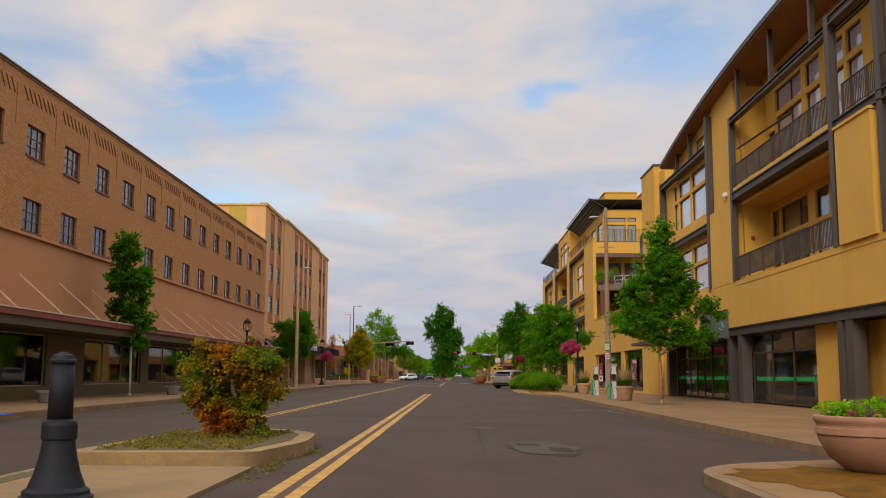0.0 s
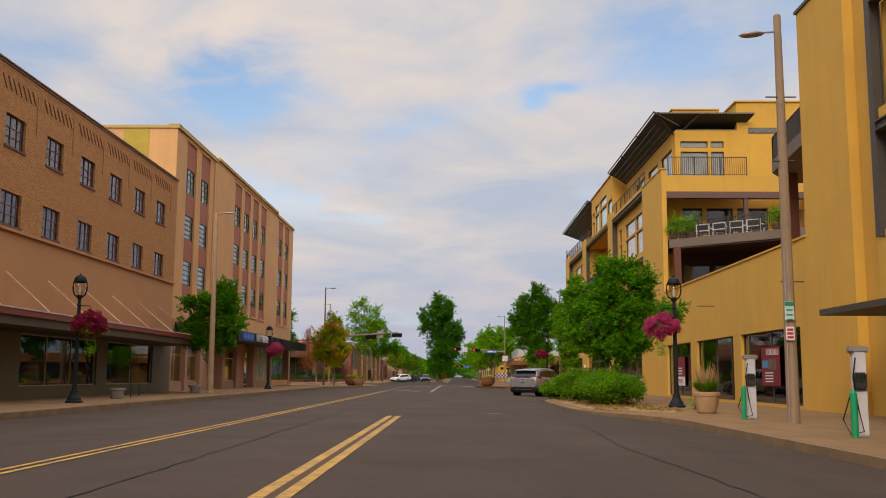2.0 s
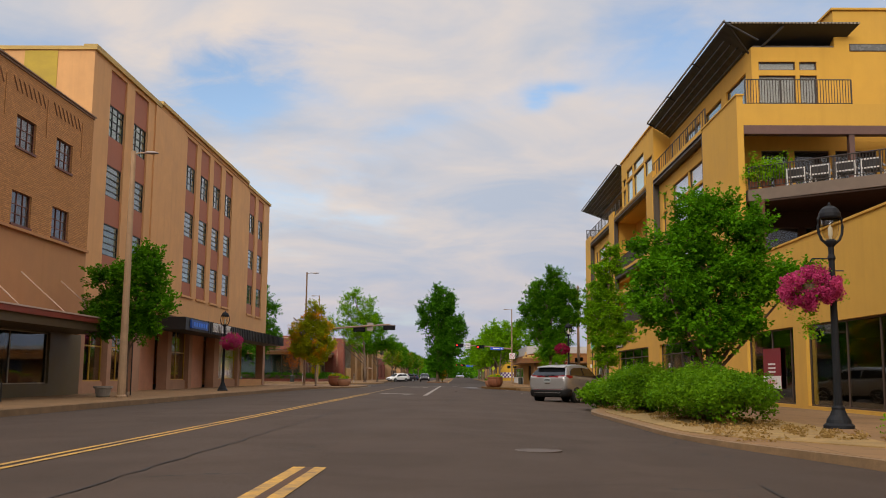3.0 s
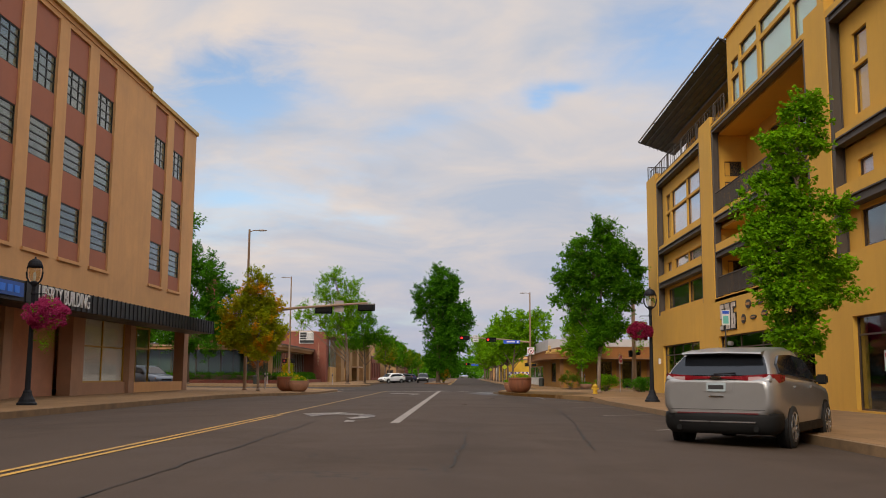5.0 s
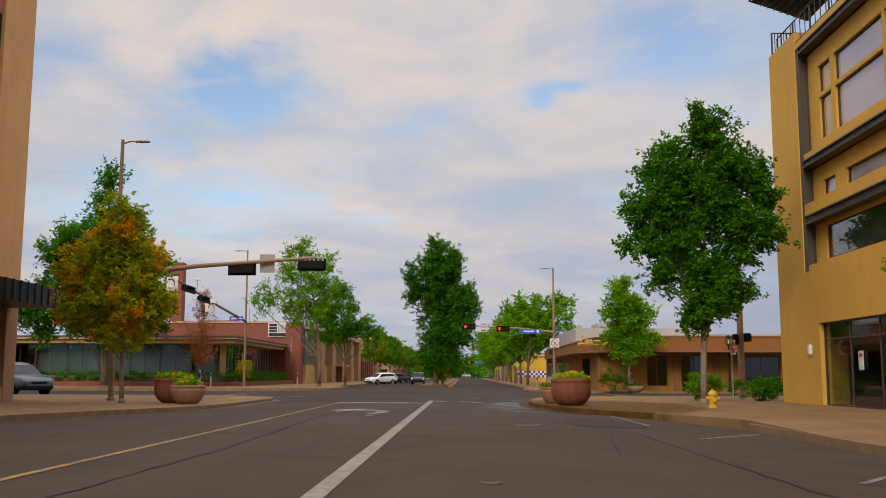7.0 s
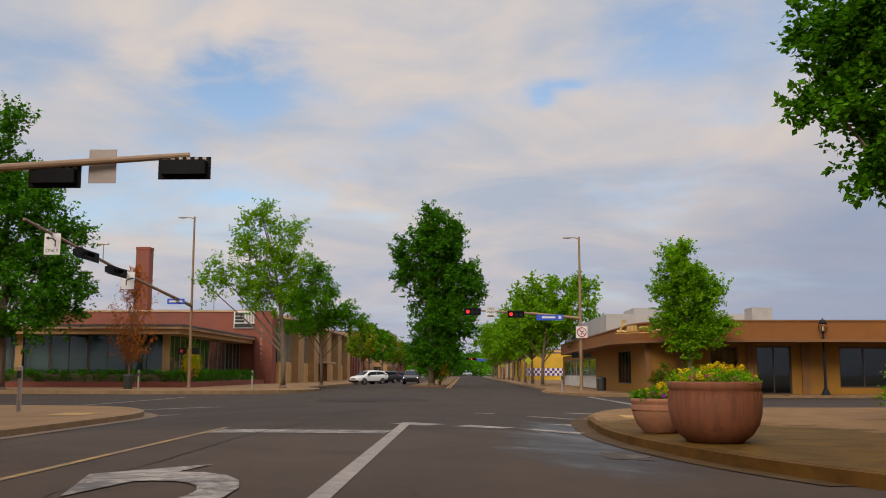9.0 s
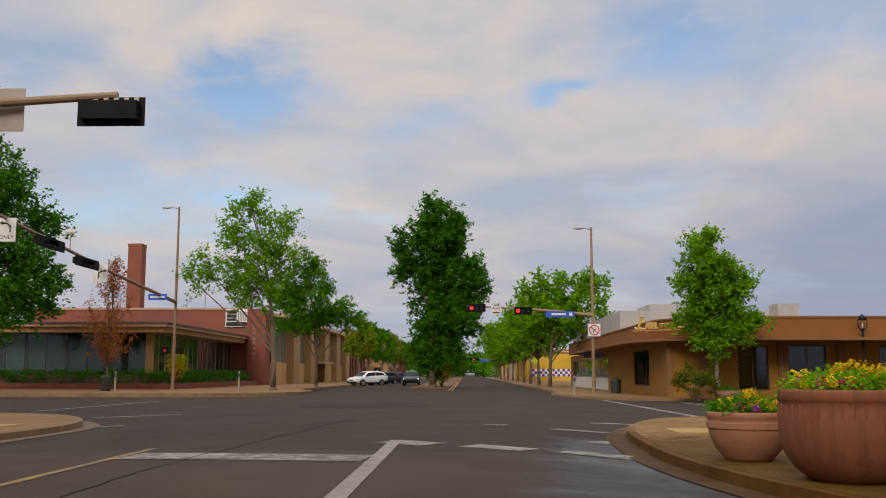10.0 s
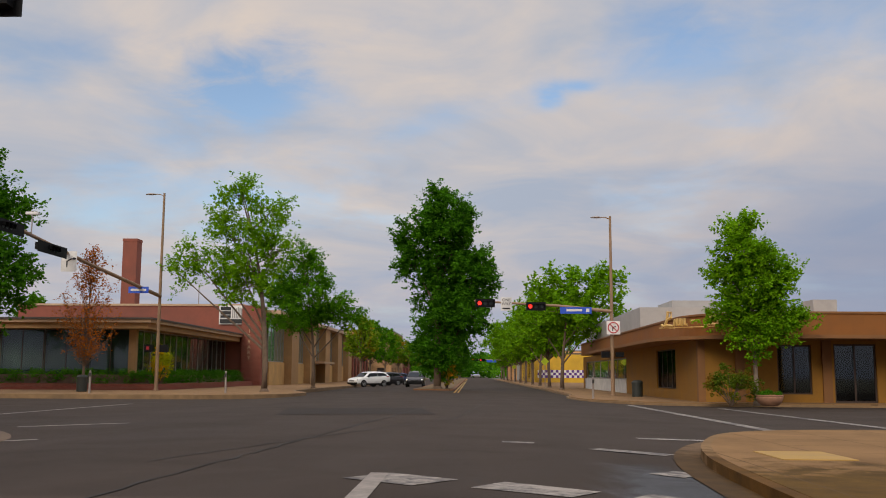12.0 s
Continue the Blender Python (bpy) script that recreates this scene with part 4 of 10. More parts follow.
crack([(1.2, 108.5), (2.3, 103.0)], 0.05, 13)

# ---- brick building, west side ----
XL = -19.4
house = thing("brick_building", (XL, 60, WL), "three-storey tan brick building with small steel windows and a shop canopy", "building")
wys = [66.9 - 4.18 * i for i in range(-6, 16)]
up = [(y, y + 1.95, 11.0, 12.42) for y in wys if -5 < y < 95]
lo = [(y, y + 1.95, 7.58, 9.04) for y in wys if -5 < y < 95]
bm = bmesh.new()
facade(bm, "x", XL, -0.35, -20, 96.45, 7.45, 14.48, up + lo)
part("upper_wall", bm, BRICK, house)
bm = bmesh.new()
facade(bm, "x", XL - 0.03, -0.35, -20, 96.45, 3.9, 7.32, [])
part("lower_wall", bm, BROWN_STUCCO, house)
part("ledge", boxes((XL - 0.3, XL + 0.12, -20, 96.45, 7.32, 7.45)), BROWN_STUCCO, house)
part("coping", boxes((XL - 0.4, XL + 0.05, -20, 96.5, 14.48, 14.58), (XL - 0.4, XL + 0.12, -20, 96.52, 14.58, 14.64)), surface("pale_coping", (0.26, 0.16, 0.10), 0.7, size=2, streak=0.2), house)
part("shell", boxes((XL - 22, XL - 0.36, -20, -19.6, 0, 14.3), (XL - 22, XL - 21.6, -20, 96.4, 0, 14.3), (XL - 22, XL - 0.36, 96.0, 96.4, 0, 14.3)), BRICK, house)
part("roof", boxes((XL - 22, XL - 0.36, -20, 96.4, 13.6, 13.8)), GREY_FASCIA, house)
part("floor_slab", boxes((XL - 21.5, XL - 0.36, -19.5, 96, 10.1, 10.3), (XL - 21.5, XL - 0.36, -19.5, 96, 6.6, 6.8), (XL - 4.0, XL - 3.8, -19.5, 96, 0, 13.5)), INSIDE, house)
for y0, y1, z0, z1 in up + lo:
    w = window(house, "x", XL - 0.06, -0.3, y0, y1, z0, z1, FRAME_RED, (0.36, 0.68), (0.33, 0.62), 0.035, GLASS, SASH_GREY)
    part("sill", boxes((XL - 0.12, XL + 0.06, y0 - 0.05, y1 + 0.05, z0 - 0.10, z0)), FRAME_RED, w)
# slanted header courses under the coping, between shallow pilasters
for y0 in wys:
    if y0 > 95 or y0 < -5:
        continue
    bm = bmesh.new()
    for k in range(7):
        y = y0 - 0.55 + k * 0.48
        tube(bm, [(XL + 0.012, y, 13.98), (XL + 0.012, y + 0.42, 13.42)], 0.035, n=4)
    # shade of the relief is painted in with a darker copy of the brick
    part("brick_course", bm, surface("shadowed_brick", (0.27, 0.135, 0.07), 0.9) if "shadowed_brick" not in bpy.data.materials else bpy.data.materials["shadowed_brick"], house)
    part("pilaster_strip", boxes((XL - 0.02, XL + 0.03, y0 + 2.95, y0 + 3.15, 12.1, 13.9)), BRICK, house)
# canopy
cx = XL + 2.6
cano = part("canopy", boxes((XL, cx, -20, 95.2, 3.04, 3.40)), surface("dark_canopy_fascia", (0.085, 0.058, 0.028), 0.6, size=1.2), house, "grey flat shop canopy")
bm = bmesh.new()
v = [bm.verts.new(p) for p in ((XL, -20, 4.0), (cx + 0.12, -20, 3.66), (cx + 0.12, 95.3, 3.66), (XL, 95.3, 4.0), (XL, -20, 3.40), (cx + 0.12, -20, 3.40), (cx + 0.12, 95.3, 3.40), (XL, 95.3, 3.40))]
for q in ((0, 1, 2, 3), (1, 5, 6, 2), (0, 4, 5, 1), (3, 2, 6, 7), (4, 7, 6, 5)):
    bm.faces.new([v[i] for i in q])
bmesh.ops.recalc_face_normals(bm, faces=bm.faces)
part("canopy_roof", bm, RED_ROOF, cano, "dull red metal roofing")
part("gutter_trim", boxes((cx + 0.12, cx + 0.16, -20, 95.3, 3.64, 3.70)), surface("pale_trim", (0.62, 0.46, 0.36), 0.5), cano)
y = 93.5
while y > 8:
    part("tie_rod", bar([(XL, y, 5.56), (cx, y - 1.4, 3.72)], 0.03, n=5), surface("rod_paint", (0.82, 0.60, 0.42), 0.6) if "rod_paint" not in bpy.data.materials else bpy.data.materials["rod_paint"], cano)
    y -= 4.3
# shop fronts
bays = [(84.7, 92.7), (73.9, 83.1), (60.5, 70.5), (49.9, 59.0), (35.4, 45.3), (23.0, 33.0), (10.0, 20.5)]
holes = [(a, b, 0.6, 2.98) for a, b in bays]
bm = bmesh.new()
facade(bm, "x", XL - 0.02, -0.3, -20, 96.45, 0.0, 3.04, holes)
part("shop_wall", bm, OLIVE_TILE, house, "olive-grey shop front base and piers")
for i, (a, b) in enumerate(bays):
    window(house, "x", XL - 0.1, -0.3, a, b, 0.6, 2.98, FRAME_PALE, (0.52,) if i % 2 == 0 and i != 2 else (0.33, 0.65), (), 0.05, GLASS_DARK, None, "shop_window")
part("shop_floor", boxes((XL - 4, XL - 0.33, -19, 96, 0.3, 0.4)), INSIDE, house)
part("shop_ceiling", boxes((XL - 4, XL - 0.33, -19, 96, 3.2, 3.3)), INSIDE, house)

# ---- four-storey cream building ----
Y0, Y1, TOP = 96.5, 143.6, 18.42
cream = thing("cream_office_building", (XL, Y0, WL), "four-storey cream art-deco office building with rose spandrels and gold coping", "building")
groups = [[99.0, 102.9], [114.0, 117.7, 121.4, 125.2], [134.5, 138.35]]
rowz = [(7.55, 9.3), (10.85, 12.6), (14.2, 16.0)]
cols = [y for g in groups for y in g]
edge = [Y0] + [v for y in cols for v in (y, y + 2.55)] + [Y1]
for a, b in zip(edge[::2], edge[1::2]):
    part("wall_pier", boxes((XL - 0.5, XL, a, b, 6.6, TOP - 0.5)), CREAM, cream)
part("wall_band", boxes((XL - 0.5, XL, Y0, Y1, 5.0, 6.6)), CREAM, cream)
part("parapet", boxes((XL - 0.5, XL, Y0, Y1, TOP - 0.5, TOP - 0.25)), CREAM, cream)
# the middle block stands higher and slightly proud
part("upper_block", boxes((XL - 0.5, XL + 0.06, 107.6, 133.2, TOP - 0.25, TOP - 0.02)), CREAM, cream)
part("corner_pier", boxes((XL - 0.3, XL + 0.10, 106.6, 112.8, 5.0, TOP - 0.3)), CREAM, cream)
part("coping", boxes((XL - 0.6, XL + 0.14, Y0 - 0.1, 107.6, TOP - 0.25, TOP + 0.05), (XL - 0.6, XL + 0.22, 107.6, 133.2, TOP - 0.02, TOP + 0.22), (XL - 0.6, XL + 0.14, 133.2, Y1 + 0.1, TOP - 0.25, TOP + 0.0)), GOLD_TRIM, cream, "gold painted coping")
for y in cols:
    cuts = [6.6, *(v for r in rowz for v in r), TOP - 0.5]
    for a, b in zip(cuts[::2], cuts[1::2]):
        part("spandrel", boxes((XL - 0.35, XL - 0.11, y, y + 2.55, a, b)), ROSE, cream, "rose stucco spandrel panel")
    part("sill", boxes((XL - 0.2, XL + 0.10, y - 0.1, y + 2.65, 6.45, 6.6)), CREAM, cream)
    for i, (a, b) in enumerate(rowz):
        if i == 2:
            window(cream, "x", XL - 0.10, -0.3, y, y + 2.55, a, b, GREEN_SASH, (0.33, 0.66), (0.3, 0.55, 0.8), 0.05, GLASS, BLIND if y > 110 else BLIND_GREEN)
        else:
            window(cream, "x", XL - 0.10, -0.3, y, y + 2.55, a, b, GREEN_SASH, (), (0.2, 0.4, 0.6, 0.8), 0.055, GLASS, BLIND if (int(y) + i) % 3 else BLIND_GREEN)
part("south_wall", boxes((XL - 22, XL - 0.5, Y0, Y0 + 0.4, 0, TOP - 0.25)), CREAM, cream)
for a, b in ((-3.8, -2.0), (-6.6, -5.4), (-10.5, -8.6)):
    part("olive_panel", boxes((XL + a, XL + b, Y0 - 0.03, Y0 + 0.1, 12.5, TOP - 0.3)), OLIVE, cream)
part("south_coping", boxes((XL - 22, XL - 0.6, Y0 - 0.1, Y0 + 0.4, TOP - 0.25, TOP - 0.05)), GOLD_TRIM, cream)
part("north_wall", boxes((XL - 22, XL - 0.5, Y1 - 0.4, Y1, 4.6, TOP - 0.25), (XL - 22, XL - 5.5, Y1 - 0.4, Y1, 0, 4.6)), CREAM, cream)
part("back_wall", boxes((XL - 22, XL - 21.6, Y0 + 0.4, Y1 - 0.4, 0, TOP - 0.3)), CREAM, cream)
part("roof", boxes((XL - 21.6, XL - 0.5, Y0 + 0.4, Y1 - 0.4, TOP - 0.9, TOP - 0.7)), GREY_FASCIA, cream)
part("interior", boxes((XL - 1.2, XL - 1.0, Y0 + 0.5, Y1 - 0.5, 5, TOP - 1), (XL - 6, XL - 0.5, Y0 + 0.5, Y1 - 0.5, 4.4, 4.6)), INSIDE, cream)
# ground floor
piers = [(96.5, 97.3), (100.6, 101.2), (104.6, 106.0), (111.5, 112.4), (116.6, 117.4), (123.7, 125.2), (131.9, 132.8), (142.6, 143.6)]
for a, b in piers:
    part("shop_pier", boxes((XL - 0.7, XL, a, b, 0.0, 5.0)), surface("pier_stucco", (0.40, 0.22, 0.13), 0.85, size=2) if "pier_stucco" not in bpy.data.materials else bpy.data.materials["pier_stucco"], cream)
part("shop_beam", boxes((XL - 0.65, XL - 0.06, Y0, Y1, 4.15, 5.0)), CREAM, cream)
for a, b, c0 in ((97.3, 100.6, 0), (101.2, 104.6, 1), (112.4, 116.6, 1), (125.2, 131.9, 2)):
    window(cream, "x", XL - 0.3, -0.3, a, b, 0.65, 4.1, FRAME_GOLD, (0.5,), (0.55,), 0.08, GLASS, surface("white_blind", (0.85, 0.84, 0.80), 0.8) if c0 == 2 else None, "shop_window", gap=0.13)
    part("stall_riser", boxes((XL - 0.6, XL - 0.2, a, b, 0.0, 0.65)), bpy.data.materials["pier_stucco"], cream)
for a, b in ((117.4, 123.7), (106.0, 111.5)):
    part("recess_wall", boxes((XL - 1.1, XL - 0.9, a, b, 0, 4.15)), surface("rose_brown_plaster", (0.52, 0.25, 0.15), 0.85, size=2) if "rose_brown_plaster" not in bpy.data.materials else bpy.data.materials["rose_brown_plaster"], cream, "rose-brown recessed entrance wall")
# glazed corner
window(cream, "x", XL - 1.6, -0.3, 132.8, 140.2, 0.5, 4.1, FRAME_GOLD, (0.32, 0.66), (0.62,), 0.09, GLASS, None, "shop_window")
window(cream, "y", 140.2, -0.3, XL - 5.5, XL - 1.6, 0.5, 4.1, FRAME_GOLD, (0.5,), (0.62,), 0.09, GLASS, None, "shop_window")
part("corner_planter", boxes((XL - 0.7, XL - 0.05, 133.0, 142.6, 0.0, 0.62)), CREAM, cream)
part("shop_floor", boxes((XL - 12, XL - 1.0, Y0 + 0.5, 140, 0.02, 0.06), (XL - 12, XL - 11.8, Y0 + 0.5, 140, 0.06, 4.2)), INSIDE, cream)
# black ribbed awning
aw = part("awning", boxes((XL, XL + 2.0, 108.6, 142.9, 3.9, 4.72)), BLACK, cream, "black ribbed metal awning")
y = 114.1
while y < 142.9:
    part("rib", boxes((XL + 2.0, XL + 2.05, y - 0.03, y + 0.03, 3.88, 4.74)), BLACK, aw)
    y += 0.62
# sign boards on the shop band
part("shop_sign", boxes((XL + 0.02, XL + 0.3, 97.6, 104.2, 3.9, 4.75)), BLACK, cream)
s = part("blue_sign", boxes((XL + 2.01, XL + 2.12, 109.6, 113.7, 4.05, 4.6)), surface("blue_sign", (0.02, 0.10, 0.42), 0.5), cream, "blue shop sign")
for i in range(6):
    part("sign_bar", boxes((XL + 2.12, XL + 2.14, 110.0 + i * 0.58, 110.4 + i * 0.58, 4.18, 4.46)), surface("sign_bar_blue", (0.03, 0.22, 0.85), 0.5) if "sign_bar_blue" not in bpy.data.materials else bpy.data.materials["sign_bar_blue"], s)
lettering("LIBERTY BUILDING", facing(XL + 2.06, 117.8, 4.33, "east") @ Matrix.Diagonal((0.80, 1.15, 1, 1)), 0.80, WHITE, aw)

cream.location.x, cream.scale = XL - 0.17, (1.0, 1.022, 1.012)

# ---- yellow loft building, east side ----
XR = 13.1
surface("grey_brown_fascia", (0.16, 0.12, 0.09), 0.7, size=1)
loft = thing("yellow_loft_building", (XR + 4, 78, WR), "yellow stucco loft building with dark steel frames and balconies", "building")


def steel(*rows, label=""):
    """Rolled I-sections: flanges with a recessed web between."""
    for x0, x1, y0, y1, z0, z1 in rows:
        if y1 - y0 > z1 - z0:
            bm = boxes((x0, x1, y0, y1, z0, z0 + 0.05), (x0, x1, y0, y1, z1 - 0.05, z1), (x0 + 0.08, x1, y0, y1, z0 + 0.05, z1 - 0.05))
        else:
            bm = boxes((x0, x0 + 0.04, y0, y1, z0, z1), (x0 + 0.04, x1 - 0.04, y0 + 0.07, y1 - 0.07, z0, z1), (x1 - 0.04, x1, y0, y1, z0, z1))
        part("steel_beam", bm, STEEL, loft, label)


def stucco(name, *rows, mat=None):
    for r in rows:
        part(name, boxes(r), mat or YELLOW, loft)


def punched(axis, face, depth, a0, a1, z0, z1, wins, frame_mat=None, back=None, pane=None, mat=None, name="window_wall"):
    """A stucco wall with windows set in it: rows of (a0, a1, z0, z1, cols, rows)."""
    bm = bmesh.new()
    facade(bm, axis, face, depth, a0, a1, z0, z1, [w[:4] for w in wins])
    part(name, bm, mat or YELLOW, loft)
    s = 1 if depth > 0 else -1
    for w in wins:
        window(loft, axis, face + s * 0.05, depth, w[0], w[1], w[2], w[3], frame_mat or FRAME_DARK, w[4] if len(w) > 4 else (), w[5] if len(w) > 5 else (), 0.05, pane or GLASS, w[6] if len(w) > 6 else (back or PANE_SKY))


def roofline(y):
    return 16.0 - 0.0034 * (y - 36) ** 2


# barrel roof over the south part
bm = bmesh.new()
ys = [8 + 2.2 * i for i in range(24)]
prev = None
for y in ys:
    z = roofline(y)
    ring = [bm.verts.new(p) for p in ((XR - 0.42, y, z), (XR + 14, y, z), (XR + 14, y, z - 0.22), (XR - 0.42, y, z - 0.22))]
    if prev:
        for i in range(4):
            bm.faces.new((prev[i], prev[(i + 1) % 4], ring[(i + 1) % 4], ring[i]))
    else:
        bm.faces.new(ring)
    prev = ring
bm.faces.new(prev[::-1])
bmesh.ops.recalc_face_normals(bm, faces=bm.faces)
part("barrel_roof", bm, STEEL, loft, "dark grey barrel-vaulted metal roof")
# soffit boards
bm = bmesh.new()
prev = None
for y in ys:
    z = roofline(y) - 0.225
    ring = [bm.verts.new(p) for p in ((XR - 0.35, y, z), (XR + 13.8, y, z), (XR + 13.8, y, z - 0.05), (XR - 0.35, y, z - 0.05))]
    if prev:
        for i in range(4):
            bm.faces.new((prev[i], prev[(i + 1) % 4], ring[(i + 1) % 4], ring[i]))
    prev = ring
bmesh.ops.recalc_face_normals(bm, faces=bm.faces)
part("soffit", bm, SOFFIT, loft, "warm wooden soffit")


def under_roof(y0, y1, z0, x0, x1, mat=None, name="gable_wall"):
    """A wall piece whose top follows the barrel roof."""
    n = max(1, int((y1 - y0) / 1.5))
    ring = [(y0, z0), (y1, z0)] + [(y1 + (y0 - y1) * i / n, roofline(y1 + (y0 - y1) * i / n) - 0.27) for i in range(n + 1)]
    bm = bmesh.new()
    lo = [bm.verts.new((x0, a, b)) for a, b in ring]
    hi = [bm.verts.new((x1, a, b)) for a, b in ring]
    bm.faces.new(lo)
    bm.faces.new(hi[::-1])
    for i in range(len(ring)):
        j = (i + 1) % len(ring)
        bm.faces.new((lo[i], hi[i], hi[j], lo[j]))
    bmesh.ops.recalc_face_normals(bm, faces=bm.faces)
    part(name, bm, mat or YELLOW, loft)


# north pier of the south part
stucco("pier", (XR, XR + 9, 62.4, 66.6, 0.0, 15.05), (XR + 0.35, XR + 9, 60.6, 62.4, 0.0, 14.6))
part("coping", boxes((XR - 0.06, XR + 9, 62.3, 66.7, 15.05, 15.17)), STEEL, loft)
# bay of tall windows
steel((XR - 0.05, XR + 0.3, 60.25, 60.6, 5.5, 13.4), (XR - 0.05, XR + 0.3, 49.0, 49.35, 5.5, 14.75), (XR - 0.08, XR + 0.3, 49.35, 60.25, 12.95, 13.28), (XR - 0.08, XR + 0.3, 49.35, 60.25, 8.78, 9.1))
under_roof(49.4, 58.4, 13.2, XR + 0.4, XR + 0.7)
steel((XR - 0.02, XR + 0.2, 56.0, 56.2, 13.2, 14.4), (XR - 0.02, XR + 0.2, 52.8, 53.0, 13.2, 14.85))
punched("x", XR + 0.34, 0.3, 49.35, 60.25, 9.1, 12.95, [(50.2, 53.9, 9.9, 11.6), (54.2, 57.0, 9.9, 11.6), (50.2, 53.9, 11.8, 12.7), (54.2, 57.0, 11.8, 12.7), (57.3, 58.3, 10.0, 11.6), (57.3, 58.3, 11.8, 12.7)])
punched("x", XR + 0.34, 0.3, 49.35, 60.25, 5.4, 8.78, [(50.2, 53.9, 5.9, 7.3), (54.2, 57.0, 5.9, 7.3), (50.2, 53.9, 7.5, 8.4), (54.2, 57.0, 7.5, 8.4)])
stucco("ledge", (XR + 0.06, XR + 0.34, 49.4, 60.2, 9.1, 9.5), (XR + 0.06, XR + 0.34, 49.4, 60.2, 5.4, 5.7))
window(loft, "x", XR + 0.30, 0.3, 50.0, 52.4, 13.5, 14.25, FRAME_DARK, (), (), 0.05, GLASS, PANE_SKY)
# solid pier
under_roof(45.0, 48.9, 9.4, XR + 0.25, XR + 0.9)
stucco("pier", (XR, XR + 0.9, 45.0, 48.9, 5.6, 9.45))
part("wall_light", block(XR + 0.05, XR + 0.25, 46.4, 46.75, 9.95, 10.2, 0.04), WHITE, loft, "small white wall light")
# balcony bay
SHADE = surface("brown_roller_shade", (0.13, 0.07, 0.03), 0.8, size=2, streak=0.2)
steel((XR - 0.05, XR + 0.2, 44.7, 45.0, 5.62, 13.5), (XR - 0.05, XR + 0.25, 32.55, 32.9, 5.62, 13.9), (XR - 0.05, XR + 0.25, 28.7, 29.05, 5.62, 13.9), (XR - 0.08, XR + 0.2, 32.9, 44.7, 13.2, 13.46), (XR - 0.08, XR + 0.25, 32.9, 44.7, 9.46, 9.84))
steel((XR - 0.02, XR + 0.16, 43.5, 43.7, 13.46, 15.6), (XR - 0.02, XR + 0.16, 38.8, 39.0, 13.46, 15.75), (XR - 0.02, XR + 0.16, 34.2, 34.4, 13.46, 15.8), (XR - 0.05, XR + 0.3, 20, 32.55, 13.5, 13.85), (XR - 0.05, XR + 0.3, 20, 32.55, 9.7, 10.05))
stucco("balcony_floor", (XR - 0.02, XR + 3.0, 32.9, 44.6, 9.86, 10.02), (XR - 0.02, XR + 3.0, 20, 44.6, 5.4, 5.62))
part("balcony_ceiling", boxes((XR + 0.35, XR + 3.0, 32.9, 44.6, 9.2, 9.34)), YELLOW_DEEP, loft)
punched("x", XR + 1.7, 0.3, 20, 44.9, 5.62, 9.2, [(43.4, 44.45, 5.8, 7.5, (), (), INSIDE), (43.4, 44.45, 7.65, 8.85, (), (), SHADE), (39.8, 43.2, 5.8, 7.5, (0.5,), (), INSIDE), (39.8, 43.2, 7.65, 8.85, (0.35,), (), SHADE), (37.5, 39.0, 5.8, 7.5), (37.5, 39.0, 7.65, 8.85, (), (), INSIDE), (34.0, 36.4, 5.8, 8.6), (24, 27, 5.8, 8.0), (28, 30, 5.8, 8.0)])
punched("x", XR + 1.7, 0.3, 20, 44.9, 10.02, 14.5, [(43.5, 44.45, 11.2, 12.6, (), (), SHADE), (40.0, 43.3, 10.9, 13.1, (0.45,), ()), (40.0, 43.3, 13.35, 14.4, (0.45,), ()), (37.9, 39.5, 10.2, 13.1, (), ()), (37.9, 39.5, 13.35, 14.4), (33.8, 35.2, 10.2, 13.1), (35.5, 36.9, 10.2, 13.1), (33.8, 35.2, 13.35, 14.3), (35.5, 36.9, 13.35, 14.3), (22, 25, 10.2, 12.3), (26, 29, 10.2, 12.3), (22, 25, 12.6, 14.3), (26, 29, 12.6, 14.3)])
under_roof(20, 44.9, 14.5, XR + 1.7, XR + 2.0)
for a, b in ((37.0, 40.0), (40.2, 42.6), (33.0, 36.0)):
    window(loft, "x", XR + 1.56, 0.3, a, b, 14.55, 15.2, FRAME_DARK, (), (), 0.06, GLASS_DARK, INSIDE, "transom_window")
stucco("return_wall", (XR + 0.5, XR + 1.7, 44.7, 44.98, 5.62, 15.05), mat=YELLOW_DEEP)
for z in (7.6, 11.3):
    part("alarm_bell", block(XR + 0.8, XR + 0.92, 44.58, 44.7, z, z + 0.14), surface("red_enamel", (0.35, 0.02, 0.02), 0.4) if "red_enamel" not in bpy.data.materials else bpy.data.materials["red_enamel"], loft)
railing(loft, (XR + 0.02, 33.0), (XR + 0.02, 44.5), 10.02)
railing(loft, (XR + 0.02, 33.0), (XR + 0.02, 44.5), 5.66)
railing(loft, (XR + 0.02, 20.0), (XR + 0.02, 29.0), 5.66)
railing(loft, (XR + 0.02, 20.0), (XR + 0.02, 31.7), 10.05)
stucco("pier", (XR - 0.12, XR + 1.2, 29.4, 32.2, 5.62, 9.6))
part("coping", boxes((XR - 0.17, XR + 1.25, 29.35, 32.25, 9.6, 9.7)), YELLOW, loft)
part("roof_brace", bar([(XR + 0.2, 44.4, 11.9), (XR + 1.6, 41.0, 12.7)], 0.05, n=6), STEEL, loft)
# long spandrel above the shops, steel beam, shop fronts
stucco("spandrel", (XR, XR + 0.5, 10, 49.4, 3.5, 5.62), (XR, XR + 0.9, 49.4, 60.6, 3.5, 5.4))
steel((XR + 0.02, XR + 0.55, 10, 46.5, 3.12, 3.5))
